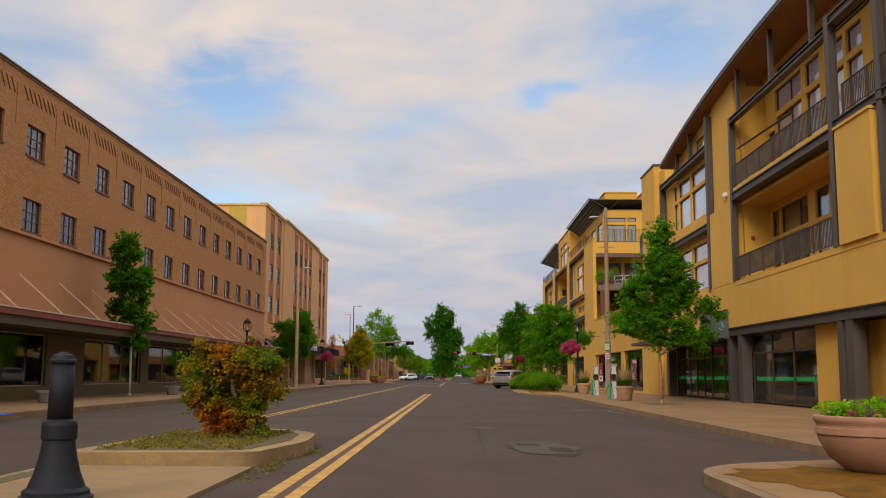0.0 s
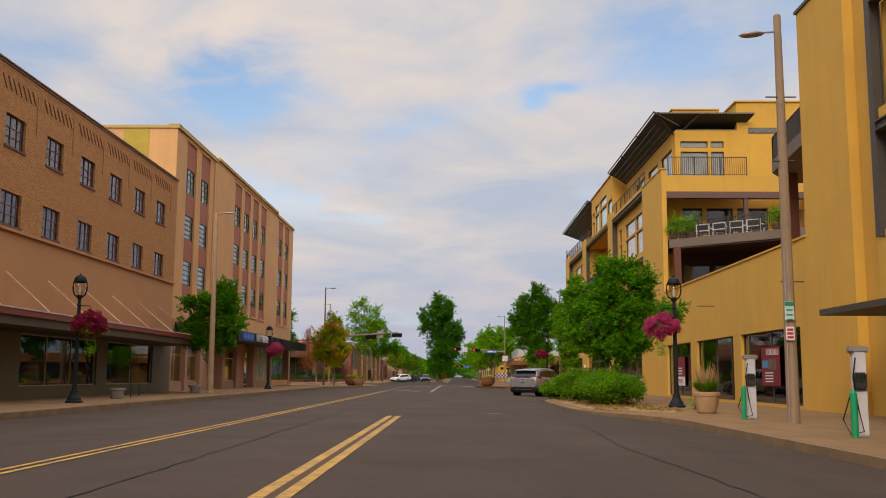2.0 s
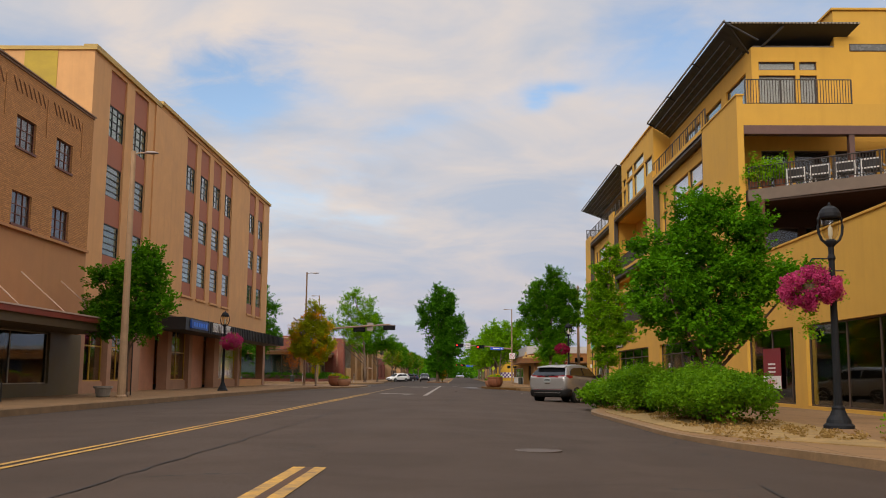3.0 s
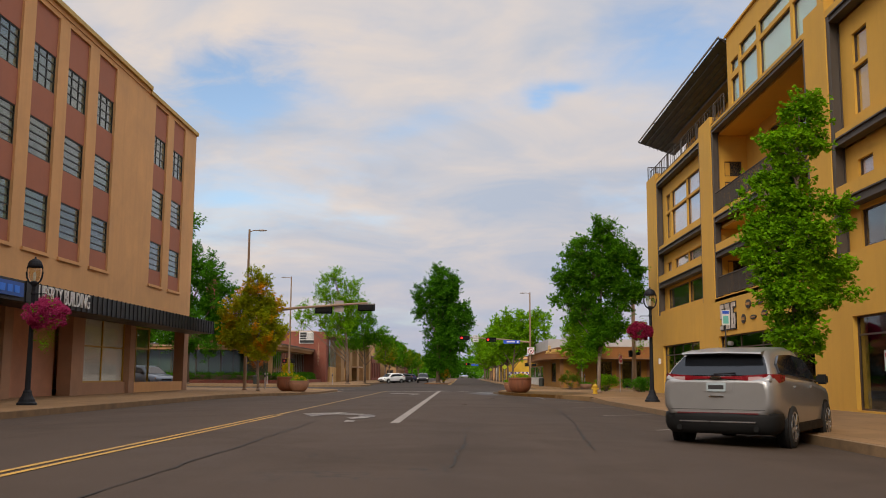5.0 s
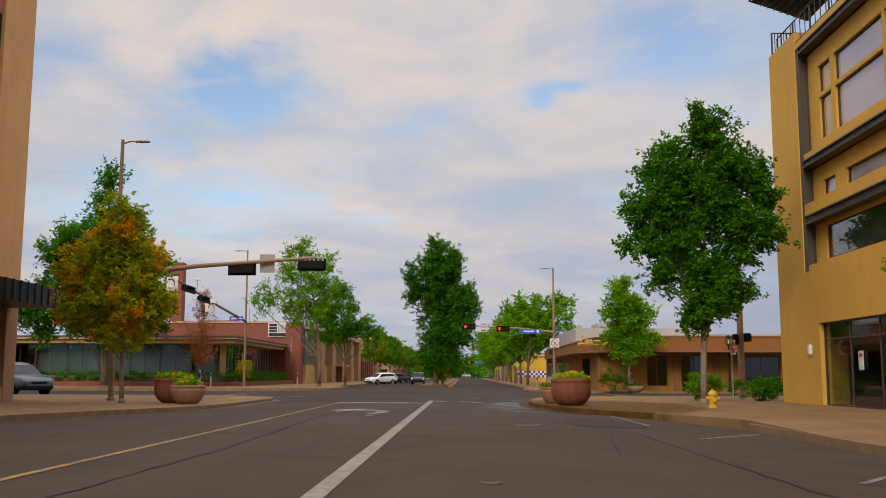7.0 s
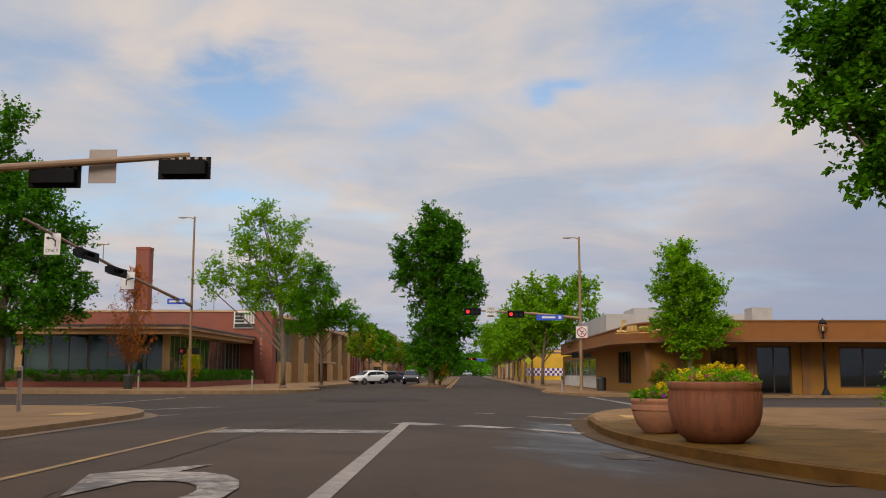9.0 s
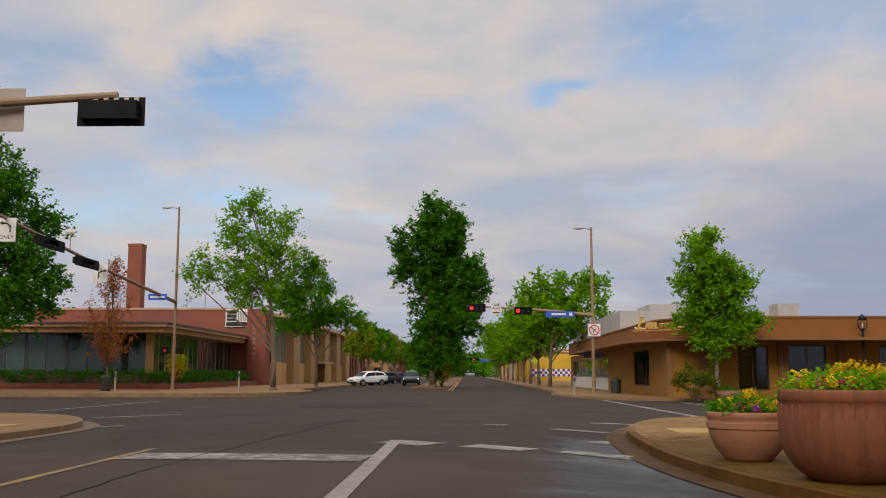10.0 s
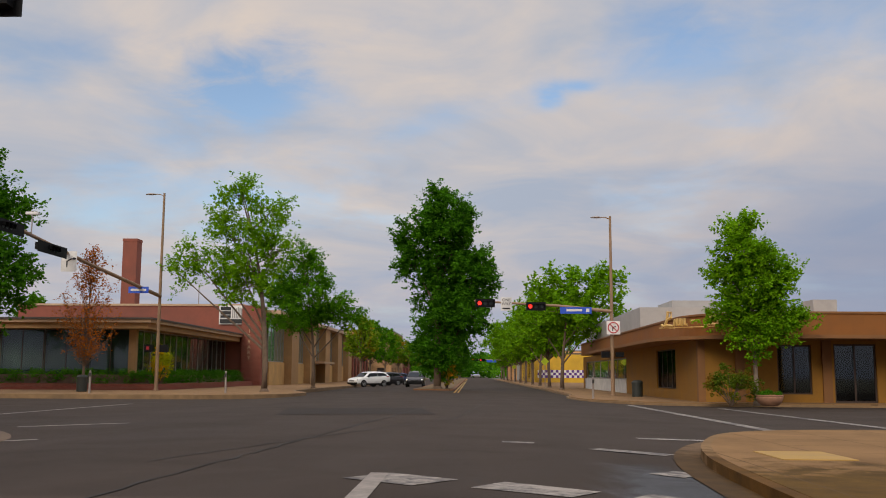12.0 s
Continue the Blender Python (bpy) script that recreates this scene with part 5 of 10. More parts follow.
part("canopy_slab", boxes((XR - 2.2, XR + 0.4, 49.0, 59.8, 3.02, 3.2)), STEEL, loft, "thin dark entrance canopy")
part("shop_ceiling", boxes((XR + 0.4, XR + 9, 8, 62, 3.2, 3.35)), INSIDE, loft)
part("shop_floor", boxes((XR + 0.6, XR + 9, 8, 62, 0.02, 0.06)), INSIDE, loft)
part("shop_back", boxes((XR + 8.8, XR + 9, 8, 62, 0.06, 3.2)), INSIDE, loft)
for y0, y1 in ((44.3, 44.9), (46.2, 46.6), (31.9, 32.5), (32.8, 33.2), (59.4, 60.0)):
    part("shop_column", boxes((XR + 0.05, XR + 0.5, y0, y1, 0.0, 3.12)), STEEL, loft)
stucco("shop_pier", (XR + 0.5, XR + 1.0, 33.2, 36.4, 0.0, 3.12))
window(loft, "x", XR + 0.5, 0.3, 36.4, 44.3, 0.06, 3.1, FRAME_DARK, (0.33, 0.66), (0.72,), 0.07, GLASS_DARK, None, "shop_window")
window(loft, "x", XR + 0.5, 0.3, 46.6, 51.5, 0.06, 3.1, FRAME_DARK, (0.5,), (0.72,), 0.07, GLASS_DARK, None, "shop_window")
window(loft, "x", XR + 0.5, 0.3, 51.5, 59.4, 0.06, 3.0, FRAME_DARK, (0.2, 0.4, 0.6, 0.8), (0.72,), 0.07, GLASS_DARK, None, "shop_window")
punched("x", XR + 1.0, 0.3, 8, 33.2, 0.0, 3.12, [(24.5, 30.5, 0.1, 2.9, (0.33, 0.66), (), INSIDE), (15, 22, 0.1, 2.9, (0.33, 0.66), (), INSIDE)], pane=GLASS_DARK)
LED = glow("green_light_strip", (0.0, 0.62, 0.14), 0.55)
for y0, y1 in ((36.6, 44.1), (46.8, 51.3), (51.7, 59.2)):
    part("light_strip", boxes((XR + 0.62, XR + 0.66, y0, y1, 1.02, 1.2)), LED, loft, "green glowing light strip inside the shop window")
FAIRY = glow("warm_bulb", (1.0, 0.55, 0.2), 1.5)
bm = bmesh.new()
for i in range(50):
    y = 36.8 + i * 0.44
    box(bm, XR + 0.7, XR + 0.73, y, y + 0.03, 2.2 + 0.05 * (i % 3), 2.23 + 0.05 * (i % 3))
part("string_lights", bm, FAIRY, loft, "string of small warm bulbs", "stuff")

# low two-storey link with roof deck
holes = [(67.6, 75.2, 0.12, 3.12), (76.4, 83.3, 0.12, 3.12), (84.6, 90.6, 0.12, 3.12)]
bm = bmesh.new()
facade(bm, "x", XR, 0.4, 66.6, 91.0, 0.0, 6.4, holes)
part("link_wall", bm, YELLOW, loft)
part("coping", boxes((XR - 0.05, XR + 0.45, 66.6, 91.0, 6.4, 6.48)), YELLOW, loft)
for i, (a, b, c, d) in enumerate(holes):
    window(loft, "x", XR + 0.1, 0.3, a, b, c, d, FRAME_DARK, (0.12, 0.5) if i else (0.5, 0.9), (), 0.06, GLASS_DARK, None, "shop_window")
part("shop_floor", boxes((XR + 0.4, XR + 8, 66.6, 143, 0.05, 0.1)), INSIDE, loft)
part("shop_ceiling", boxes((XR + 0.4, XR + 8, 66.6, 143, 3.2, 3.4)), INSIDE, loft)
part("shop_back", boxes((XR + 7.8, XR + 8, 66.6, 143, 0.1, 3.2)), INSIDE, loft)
part("deck_ceiling", prism([(13.7, 90.8), (19.4, 86.2), (22.4, 86.2), (22.4, 93.0), (13.7, 93.0)], 9.15, 9.24), WOOD_SHADED, loft, "brown boarded balcony underside, its shade put into the colour")
part("deck_floor", boxes((XR + 0.4, XR + 14, 66.6, 92, 5.6, 5.8)), SOFFIT, loft)
for y in (66.95, 79.5, 87.4):
    part("bracket_arm", bar([(XR, y, 4.75), (XR - 0.9, y, 4.75)], 0.025, n=5), STEEL, loft)
# balcony on the north end of the south part
part("corner_balcony", prism([(13.4, 66.6), (18, 66.6), (18, 75.2), (15.6, 75.2), (14.1, 73.0)], 10.2, 10.75), bpy.data.materials["grey_brown_fascia"], loft, "grey-brown corner balcony slab")
part("balcony_column", boxes((14.70, 15.22, 73.0, 73.6, 5.8, 10.2)), WOOD, loft, "brown wooden balcony column")
railing(loft, (13.5, 66.7), (14.15, 72.95), 10.75)
railing(loft, (14.15, 72.95), (15.6, 75.1), 10.75)
railing(loft, (15.6, 75.1), (17.9, 75.1), 10.75)
part("side_wall", boxes((13.6, 22, 66.6, 66.9, 5.8, 14.5)), YELLOW, loft)
# south end of the north part
YS = 91.0
stucco("pier", (XR, XR + 0.3, YS, 97.4, 0.0, 14.3), (XR + 0.3, XR + 1.5, YS + 2.2, 97.4, 0.0, 14.2))
part("coping", boxes((XR - 0.05, XR + 0.35, YS - 0.06, 97.5, 14.3, 14.38)), YELLOW, loft)
part("dark_end_wall", boxes((22.0, 22.3, 76, 93, 5.8, 9.2)), WOOD_SHADED, loft)
punched("y", YS + 2.2, 0.3, XR + 1.5, XR + 9.5, 9.9, 13.6, [(14.9, 16.2, 10.2, 12.2), (16.5, 18.2, 10.2, 12.2), (18.5, 20.5, 10.2, 12.2)], back=INSIDE)
punched("y", YS + 2.2, 0.3, XR + 1.5, XR + 9.5, 5.8, 9.4, [(14.9, 16.6, 6.0, 8.4), (16.9, 20.5, 6.0, 8.4)], back=INSIDE, mat=WOOD_SHADED)
stucco("spandrel", (XR + 0.3, XR + 9.8, YS + 0.02, YS + 0.5, 12.87, 13.92), (XR + 0.3, XR + 5.5, YS + 0.5, YS + 2.0, 13.75, 13.9))
part("brown_beam", boxes((XR + 0.3, XR + 9.8, YS - 0.05, YS + 0.45, 12.46, 12.87)), surface("mauve_steel", (0.13, 0.065, 0.05), 0.6, size=1), loft)
part("brown_post", boxes((18.3, 18.55, YS, YS + 0.3, 9.8, 12.46)), bpy.data.materials["mauve_steel"], loft)
part("curved_balcony", prism([(13.5, 90.95), (19.5, 86.0), (22.6, 86.0), (22.6, 93.2), (13.5, 93.2)], 9.25, 9.78), bpy.data.materials["grey_brown_fascia"], loft, "angled grey-brown balcony slab")
part("balcony_column", boxes((13.7, 14.1, 90.5, 90.95, 5.8, 9.25)), WOOD, loft, "brown wooden balcony column")
railing(loft, (13.55, 90.95), (19.5, 86.05), 9.78)
railing(loft, (19.5, 86.05), (22.5, 86.05), 9.78)
stucco("upper_block", (18.6, 27.0, YS + 2.0, YS + 12, 13.9, 19.3), (XR + 9.5, 27.0, YS + 0.4, YS + 12, 0.1, 14.3))
part("coping", boxes((18.5, 27.1, YS + 1.9, YS + 12, 19.3, 19.4)), YELLOW, loft)
stucco("roof_block", (15.3, 18.6, 97.0, YS + 12, 17.48, 19.9))
part("coping", boxes((15.2, 18.6, 96.9, YS + 12, 19.9, 19.98)), YELLOW, loft)
for a in (19.35, 21.4):
    w = part("slit_window", boxes((a, a + 1.85, YS + 1.975, YS + 2.0, 17.18, 17.56)), FRAME_DARK, loft, "narrow grey slit window")
    part("pane", boxes((a + 0.04, a + 1.81, YS + 1.965, YS + 1.975, 17.22, 17.52)), surface("grey_slit_pane", (0.15, 0.15, 0.14), 0.25, size=1.0) if "grey_slit_pane" not in bpy.data.materials else bpy.data.materials["grey_slit_pane"], w)
# penthouse with terrace
punched("y", YS + 2.0, 0.3, 14.5, 18.6, 13.9, 17.38, [(14.85, 16.65, 14.1, 15.95), (16.85, 17.7, 14.1, 15.95), (14.85, 16.65, 16.22, 16.65), (16.85, 17.7, 16.22, 16.65)], back=surface("pale_grey_blind", (0.34, 0.34, 0.32), 0.8, size=1.0, streak=0.3), mat=YELLOW)
punched("x", 14.5, 0.3, YS + 2.31, 111.3, 14.45, 17.38, [(94.0, 97.5, 14.6, 16.4), (98.5, 102, 14.6, 16.4), (103, 107, 14.6, 16.4)], back=BLIND_GREEN)
railing(loft, (13.6, YS + 0.25), (18.6, YS + 0.25), 13.92, 1.25)
railing(loft, (XR + 0.2, 97.4), (XR + 0.2, 111.2), 14.45, step=0.55)
part("penthouse_roof", boxes((14.6, 18.6, YS + 2.05, 111.3, 17.40, 17.48), (14.6, 27, YS + 12, 143.0, 17.50, 17.58)), GREY_FASCIA, loft)


def canopy(y0, y1, x_in, south_to):
    """A dark louvred steel canopy, tilted up towards the street."""
    bm = bmesh.new()
    n = 60
    lo_z, hi_z = 17.38, 18.32
    v = [bm.verts.new(p) for p in ((XR, y0, hi_z), (x_in, y0 + 1.6, lo_z), (x_in, y1, lo_z), (XR, y1, hi_z))]
    w = [bm.verts.new((q.co.x, q.co.y, q.co.z + 0.07)) for q in v]
    bm.faces.new(v[::-1]); bm.faces.new(w)
    for i in range(4):
        bm.faces.new((v[i], v[(i + 1) % 4], w[(i + 1) % 4], w[i]))
    bmesh.ops.recalc_face_normals(bm, faces=bm.faces)
    c = part("louvre_canopy", bm, BLACK, loft, "dark louvred steel canopy over the terrace")
    if south_to:
        bm = bmesh.new()
        v = [bm.verts.new(p) for p in ((XR, y0, hi_z), (south_to, y0, hi_z), (south_to - 0.8, y0 + 1.9, lo_z), (x_in, y0 + 1.6, lo_z))]
        w = [bm.verts.new((q.co.x, q.co.y, q.co.z + 0.07)) for q in v]
        bm.faces.new(v); bm.faces.new(w[::-1])
        for i in range(4):
            bm.faces.new((v[i], v[(i + 1) % 4], w[(i + 1) % 4], w[i]))
        bmesh.ops.recalc_face_normals(bm, faces=bm.faces)
        part("louvre_wing", bm, BLACK, c)
    k = 0
    while XR + 0.35 + 0.3 * k < x_in - 0.1:
        x = XR + 0.35 + 0.3 * k
        z = hi_z + (lo_z - hi_z) * (x - XR) / (x_in - XR)
        part("louvre_blade", boxes((x, x + 0.04, y0 + 1.7, y1 - 0.05, z - 0.09, z - 0.005)), BLACK, c)
        k += 1
    for dx in (0.0, 0.28):
        part("edge_tube", bar([(XR - 0.1 + dx, y0, hi_z + 0.12 - dx * 0.3), (XR - 0.1 + dx, y1, hi_z + 0.12 - dx * 0.3)], 0.06, n=6), FRAME_GREY, c)
    k = max(2, round((y1 - y0) / 6))
    for i in range(k + 1):
        y = y0 + (y1 - y0) * i / k
        part("canopy_arm", bar([(XR - 0.15, y, hi_z + 0.08), (x_in + 0.1, y, lo_z + 0.08)], 0.05, n=6), DARK_METAL, c)
    return c


cano = canopy(92.2, 111.2, 14.5, 19.6)
for i in range(36):
    x = XR + 0.25 + i * 0.175
    part("edge_tooth", boxes((x, x + 0.09, 92.17, 92.2, 18.30, 18.37)), FRAME_PALE, cano)
canopy(124.2, 146.3, 15.6, 0)
part("canopy_strut", bar([(XR + 0.1, 92.3, 18.25), (14.5, 93.4, 17.2)], 0.06, n=6), DARK_METAL, loft)
part("canopy_strut", bar([(15.9, 92.3, 18.2), (14.7, 93.4, 17.1)], 0.06, n=6), DARK_METAL, loft)

# main front of the north part
for a, b in ((110.6, 112.7), (126.8, 129.2), (141.2, 144.3)):
    stucco("pier", (XR, XR + 1.0, a, b, 5.15, 14.95))
stucco("north_wall", (XR + 1.0, XR + 14, 143.8, 144.3, 0.05, 14.95), (XR, XR + 1.0, 139.9, 144.3, -0.06, 3.25))
part("back_wall", boxes((27, 27.3, YS + 12, 144.3, 0.05, 17.6)), YELLOW, loft)
part("terrace_floor", boxes((XR + 0.02, XR + 5, 97.4, 143.2, 14.2, 14.45)), YELLOW, loft)
stucco("shop_band", (XR, XR + 0.6, 97.4, 144.3, 3.25, 5.15))
# bays of tall windows (south and north of the balcony bay)
for y0, y1 in ((97.4, 110.6), (129.2, 141.2)):
    steel((XR + 0.05, XR + 0.4, y0, y0 + 0.3, 5.15, 14.2), (XR + 0.05, XR + 0.4, y1 - 0.3, y1, 5.15, 14.2), (XR, XR + 0.4, y0 + 0.3, y1 - 0.3, 13.9, 14.2), (XR, XR + 0.4, y0 + 0.3, y1 - 0.3, 9.25, 9.55), (XR, XR + 0.4, y0 + 0.3, y1 - 0.3, 7.0, 7.35))
    a, b = y0 + 0.5, y1 - 0.5
    punched("x", XR + 0.42, 0.3, y0, y1, 9.6, 13.85, [(a + 0.3, a + 4.3, 10.2, 11.85), (a + 4.5, a + 8.6, 10.2, 11.85), (a + 0.3, a + 4.3, 12.0, 13.1), (a + 4.5, a + 8.6, 12.0, 13.1), (b - 2.0, b - 0.8, 10.2, 11.85, (), (), YELLOW_DEEP), (b - 2.0, b - 0.8, 12.0, 13.1, (), (), YELLOW_DEEP)])
    punched("x", XR + 0.42, 0.3, y0, y1, 7.35, 9.2, [(a + 0.3, a + 4.3, 8.0, 8.6), (a + 4.4, a + 8.0, 8.0, 8.6), (b - 2, b - 0.8, 8.0, 8.6)])
    stucco("ledge", (XR + 0.02, XR + 0.42, y0 + 0.32, y1 - 0.32, 7.36, 7.8), (XR + 0.08, XR + 0.42, y0 + 0.32, y1 - 0.32, 9.6, 9.8), (XR + 0.08, XR + 0.42, y0 + 0.32, y1 - 0.32, 5.16, 5.42))
    punched("x", XR + 0.42, 0.3, y0, y1, 5.15, 7.0, [(a + 0.5, a + 4.4, 5.55, 6.85, (), (), INSIDE), (a + 4.5, b - 0.8, 5.55, 6.85, (), (), INSIDE)])
# balcony bay
y0, y1 = 112.7, 126.8
steel((XR + 0.05, XR + 0.35, y0, y0 + 0.3, 5.2, 14.2), (XR + 0.05, XR + 0.35, y1 - 0.3, y1, 5.2, 14.2), (XR, XR + 0.35, y0 + 0.3, y1 - 0.3, 13.98, 14.3), (XR, XR + 0.35, y0 + 0.3, y1 - 0.3, 9.15, 9.45), (XR, XR + 0.35, y0 + 0.3, y1 - 0.3, 7.3, 7.6))
stucco("balcony_floor", (XR + 0.02, XR + 3.0, y0, y1, 9.46, 9.66), (XR + 0.02, XR + 0.9, y0 + 0.36, y1 - 0.36, 7.61, 8.0), (XR, XR + 3.0, y0, y1, 5.0, 5.2))
part("balcony_ceiling", boxes((XR + 0.4, XR + 3.0, y0, y1, 13.9, 14.1), (XR + 0.4, XR + 3.0, y0, y1, 8.85, 9.0)), YELLOW_DEEP, loft)
punched("x", XR + 1.9, 0.3, y0, y1, 9.66, 13.9, [(113.2, 116, 9.8, 12.0), (116.4, 119.5, 9.8, 12.0), (120, 123, 10.6, 12.0), (113.2, 116, 12.2, 13.3), (116.4, 119.5, 12.2, 13.3), (120, 123, 12.2, 13.3)], back=INSIDE)
punched("x", XR + 1.9, 0.3, y0, y1, 5.2, 8.85, [(113.2, 116, 5.4, 7.3), (116.4, 119.5, 5.4, 7.3), (120, 123, 5.4, 7.3), (113.2, 116, 7.5, 8.4), (116.4, 119.5, 7.5, 8.4), (120, 123, 7.5, 8.4)], back=INSIDE)
punched("y", y1 - 0.1, 0.3, XR + 0.4, XR + 1.9, 5.2, 13.9, [(XR + 0.7, XR + 1.6, 9.8, 11.4), (XR + 0.7, XR + 1.6, 11.7, 12.5), (XR + 0.7, XR + 1.6, 5.4, 7.2)], back=INSIDE)
railing(loft, (XR + 0.1, y0 + 0.4), (XR + 0.1, y1 - 0.4), 9.66)
railing(loft, (XR + 0.1, y0 + 0.4), (XR + 0.1, y1 - 0.4), 5.2)
# top storey over the balcony bay
punched("x", XR + 0.3, 0.3, 111.4, 124.2, 14.3, 18.4, [(112.0, 114.6, 14.6, 16.4), (114.9, 119.0, 14.6, 16.4), (119.4, 122.0, 14.6, 16.4), (122.3, 123.6, 14.6, 16.0), (114.9, 119.0, 16.6, 17.3), (119.4, 122.0, 16.6, 17.3), (122.3, 123.6, 16.3, 16.9)], back=surface("teal_blind", (0.36, 0.62, 0.56), 0.7, size=2))
stucco("north_return", (XR + 0.6, XR + 5, 123.8, 124.2, 14.3, 18.4), (XR + 0.6, XR + 3, 111.4, 111.8, 14.3, 18.4))
part("coping", boxes((XR + 0.2, XR + 3.1, 111.3, 124.3, 18.4, 18.5)), YELLOW, loft)
punched("x", 15.7, 0.3, 124.2, 143.2, 14.45, 17.4, [(126, 130, 14.6, 16.6), (132, 136, 14.6, 16.6)], back=INSIDE)
railing(loft, (XR + 0.1, 124.3), (XR + 0.1, 143.4), 14.45, step=0.55)
railing(loft, (XR + 0.1, 144.1), (XR + 3.0, 144.1), 14.95)
part("stay_wire", bar([(XR + 0.4, 124.3, 18.4), (XR - 0.1, 126.0, 18.4)], 0.015, n=4), DARK_METAL, loft)
# shops
holes = [(98.6, 109.4, 0.06, 3.2), (113.0, 126.3, 0.06, 3.2), (130.3, 139.9, 0.06, 3.12)]
bm = bmesh.new()
facade(bm, "x", XR, 0.5, 97.4, 139.9, 0.0, 3.25, holes)
part("shop_wall", bm, YELLOW, loft)
for a, b, c, d in holes:
    window(loft, "x", XR + 0.12, 0.3, a, b, c, d, FRAME_DARK, (0.25, 0.5, 0.75), (0.8,), 0.06, GLASS_DARK, None, "shop_window")
for y in (128.0, 140.8):
    part("wall_sconce", block(XR - 0.14, XR, y - 0.12, y + 0.12, 1.95, 2.35, 0.04), WHITE, loft, "small pale wall sconce")
POSTER = surface("poster_white", (0.6, 0.62, 0.58), 0.7)
for y in (132.5, 136.6, 123.0, 107.2):
    p = part("door_notice", boxes((XR + 0.13, XR + 0.145, y - 0.2, y + 0.2, 1.35, 2.0)), POSTER, loft)
    part("notice_bar", boxes((XR + 0.125, XR + 0.13, y - 0.15, y + 0.15, 1.8, 1.92)), bpy.data.materials["red_enamel"], p)
    part("notice_bar", boxes((XR + 0.125, XR + 0.13, y - 0.17, y + 0.17, 1.37, 1.5)), bpy.data.materials["teal_blind"], p)
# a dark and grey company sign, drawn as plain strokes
GREY_LETTER = surface("letter_grey", (0.55, 0.48, 0.42), 0.5)
for y, bars in ((125.35, ((-0.28, 0.28, 0.42, 0.62), (0.08, 0.28, 0.05, 0.62), (-0.28, 0.28, -0.05, 0.12), (-0.28, -0.08, -0.6, 0.0), (-0.28, 0.28, -0.62, -0.44))), (124.35, ((-0.38, -0.22, -0.62, 0.62), (-0.08, 0.08, -0.62, 0.62), (0.22, 0.38, -0.62, 0.62), (-0.38, 0.38, 0.42, 0.62))), (123.35, ((0.12, 0.32, -0.6, 0.6), (-0.32, 0.32, 0.42, 0.62), (-0.32, 0.32, -0.62, -0.44), (-0.32, -0.12, -0.6, 0.0), (-0.32, 0.0, -0.08, 0.08)))):
    bm, bm2 = bmesh.new(), bmesh.new()
    for k, (a, b, c, d) in enumerate(bars):
        box(bm, XR - 0.05 - 0.002 * k, XR, y + a - 0.06, y + b + 0.06, 4.12 + c - 0.06, 4.12 + d + 0.06)
        box(bm2, XR - 0.08 - 0.002 * k, XR - 0.05, y + a, y + b, 4.12 + c, 4.12 + d)
    g = part("sign_stroke", bm, DARK_METAL, loft, "dark and grey company sign stroke")
    part("sign_face", bm2, GREY_LETTER, g)
LOGO = [(0.03, 0.025, 0.02), (0.30, 0.10, 0.03), (0.45, 0.22, 0.06)]
for i, (y, z, w, h) in enumerate(((121.0, 4.5, 0.4, 0.2), (119.3, 4.5, 0.45, 0.15), (121.8, 3.85, 0.3, 0.22), (120.3, 3.85, 0.45, 0.10), (118.7, 3.9, 0.4, 0.16), (117.4, 4.5, 0.4, 0.18))):
    bm = bmesh.new()
    lathe(bm, [(1.0, -0.03), (1.0, 0.03)], 0, 0, 18)
    bmesh.ops.transform(bm, matrix=pose(XR - 0.02, y, z, 0, 90, 0) @ Matrix.Diagonal((h, w, 1, 1)), verts=bm.verts)
    g = part("emblem", bm, surface("emblem_dark", LOGO[0], 0.5) if "emblem_dark" not in bpy.data.materials else bpy.data.materials["emblem_dark"], loft)
    part("emblem_bar", boxes((XR - 0.07, XR - 0.05, y - w * 0.7, y + w * 0.7, z - h * 0.3, z + h * 0.3)), surface("emblem_tan", LOGO[2], 0.5) if "emblem_tan" not in bpy.data.materials else bpy.data.materials["emblem_tan"], g)

# ---- trees ----
def leaf_cloud(rng, centres, spread, count, size, flat=0.6):
    """Small bent leaves in clumps: numpy vertices and faces."""
    n = len(centres) * count
    c = np.repeat(np.asarray(centres), count, axis=0)
    g = rng.normal(0, 1, (n, 3))
    g *= (np.minimum(np.linalg.norm(g, axis=1), 1.55) / np.linalg.norm(g, axis=1))[:, None]
    k = np.repeat(rng.uniform(0.55, 1.3, len(centres)), count)[:, None]
    p = c + g * k * spread * np.array((1, 1, flat))
    d = rng.normal(0, 1, (n, 3)); d[:, 2] = d[:, 2] * 0.5 - 0.35
    d /= np.linalg.norm(d, axis=1)[:, None]
    u = np.cross(d, rng.normal(0, 1, (n, 3))); u /= np.linalg.norm(u, axis=1)[:, None]
    s = size * rng.uniform(0.6, 1.35, (n, 1))
    w = np.cross(d, u)
    v = np.stack([p, p + d * s * 0.5 + u * s * 0.32 + w * s * 0.08, p + d * s, p + d * s * 0.5 - u * s * 0.32 + w * s * 0.08], axis=1).reshape(-1, 3)
    return v, n


def leaf_mesh(name, v, n, material):
    me = bpy.data.meshes.new(name)
    me.vertices.add(n * 4)
    me.vertices.foreach_set("co", v.astype(np.float32).ravel())
    me.loops.add(n * 4)
    me.loops.foreach_set("vertex_index", np.arange(n * 4, dtype=np.int32))
    me.polygons.add(n)
    me.polygons.foreach_set("loop_start", np.arange(0, n * 4, 4, dtype=np.int32))
    me.update(calc_edges=True)
    me.materials.append(material)
    return me


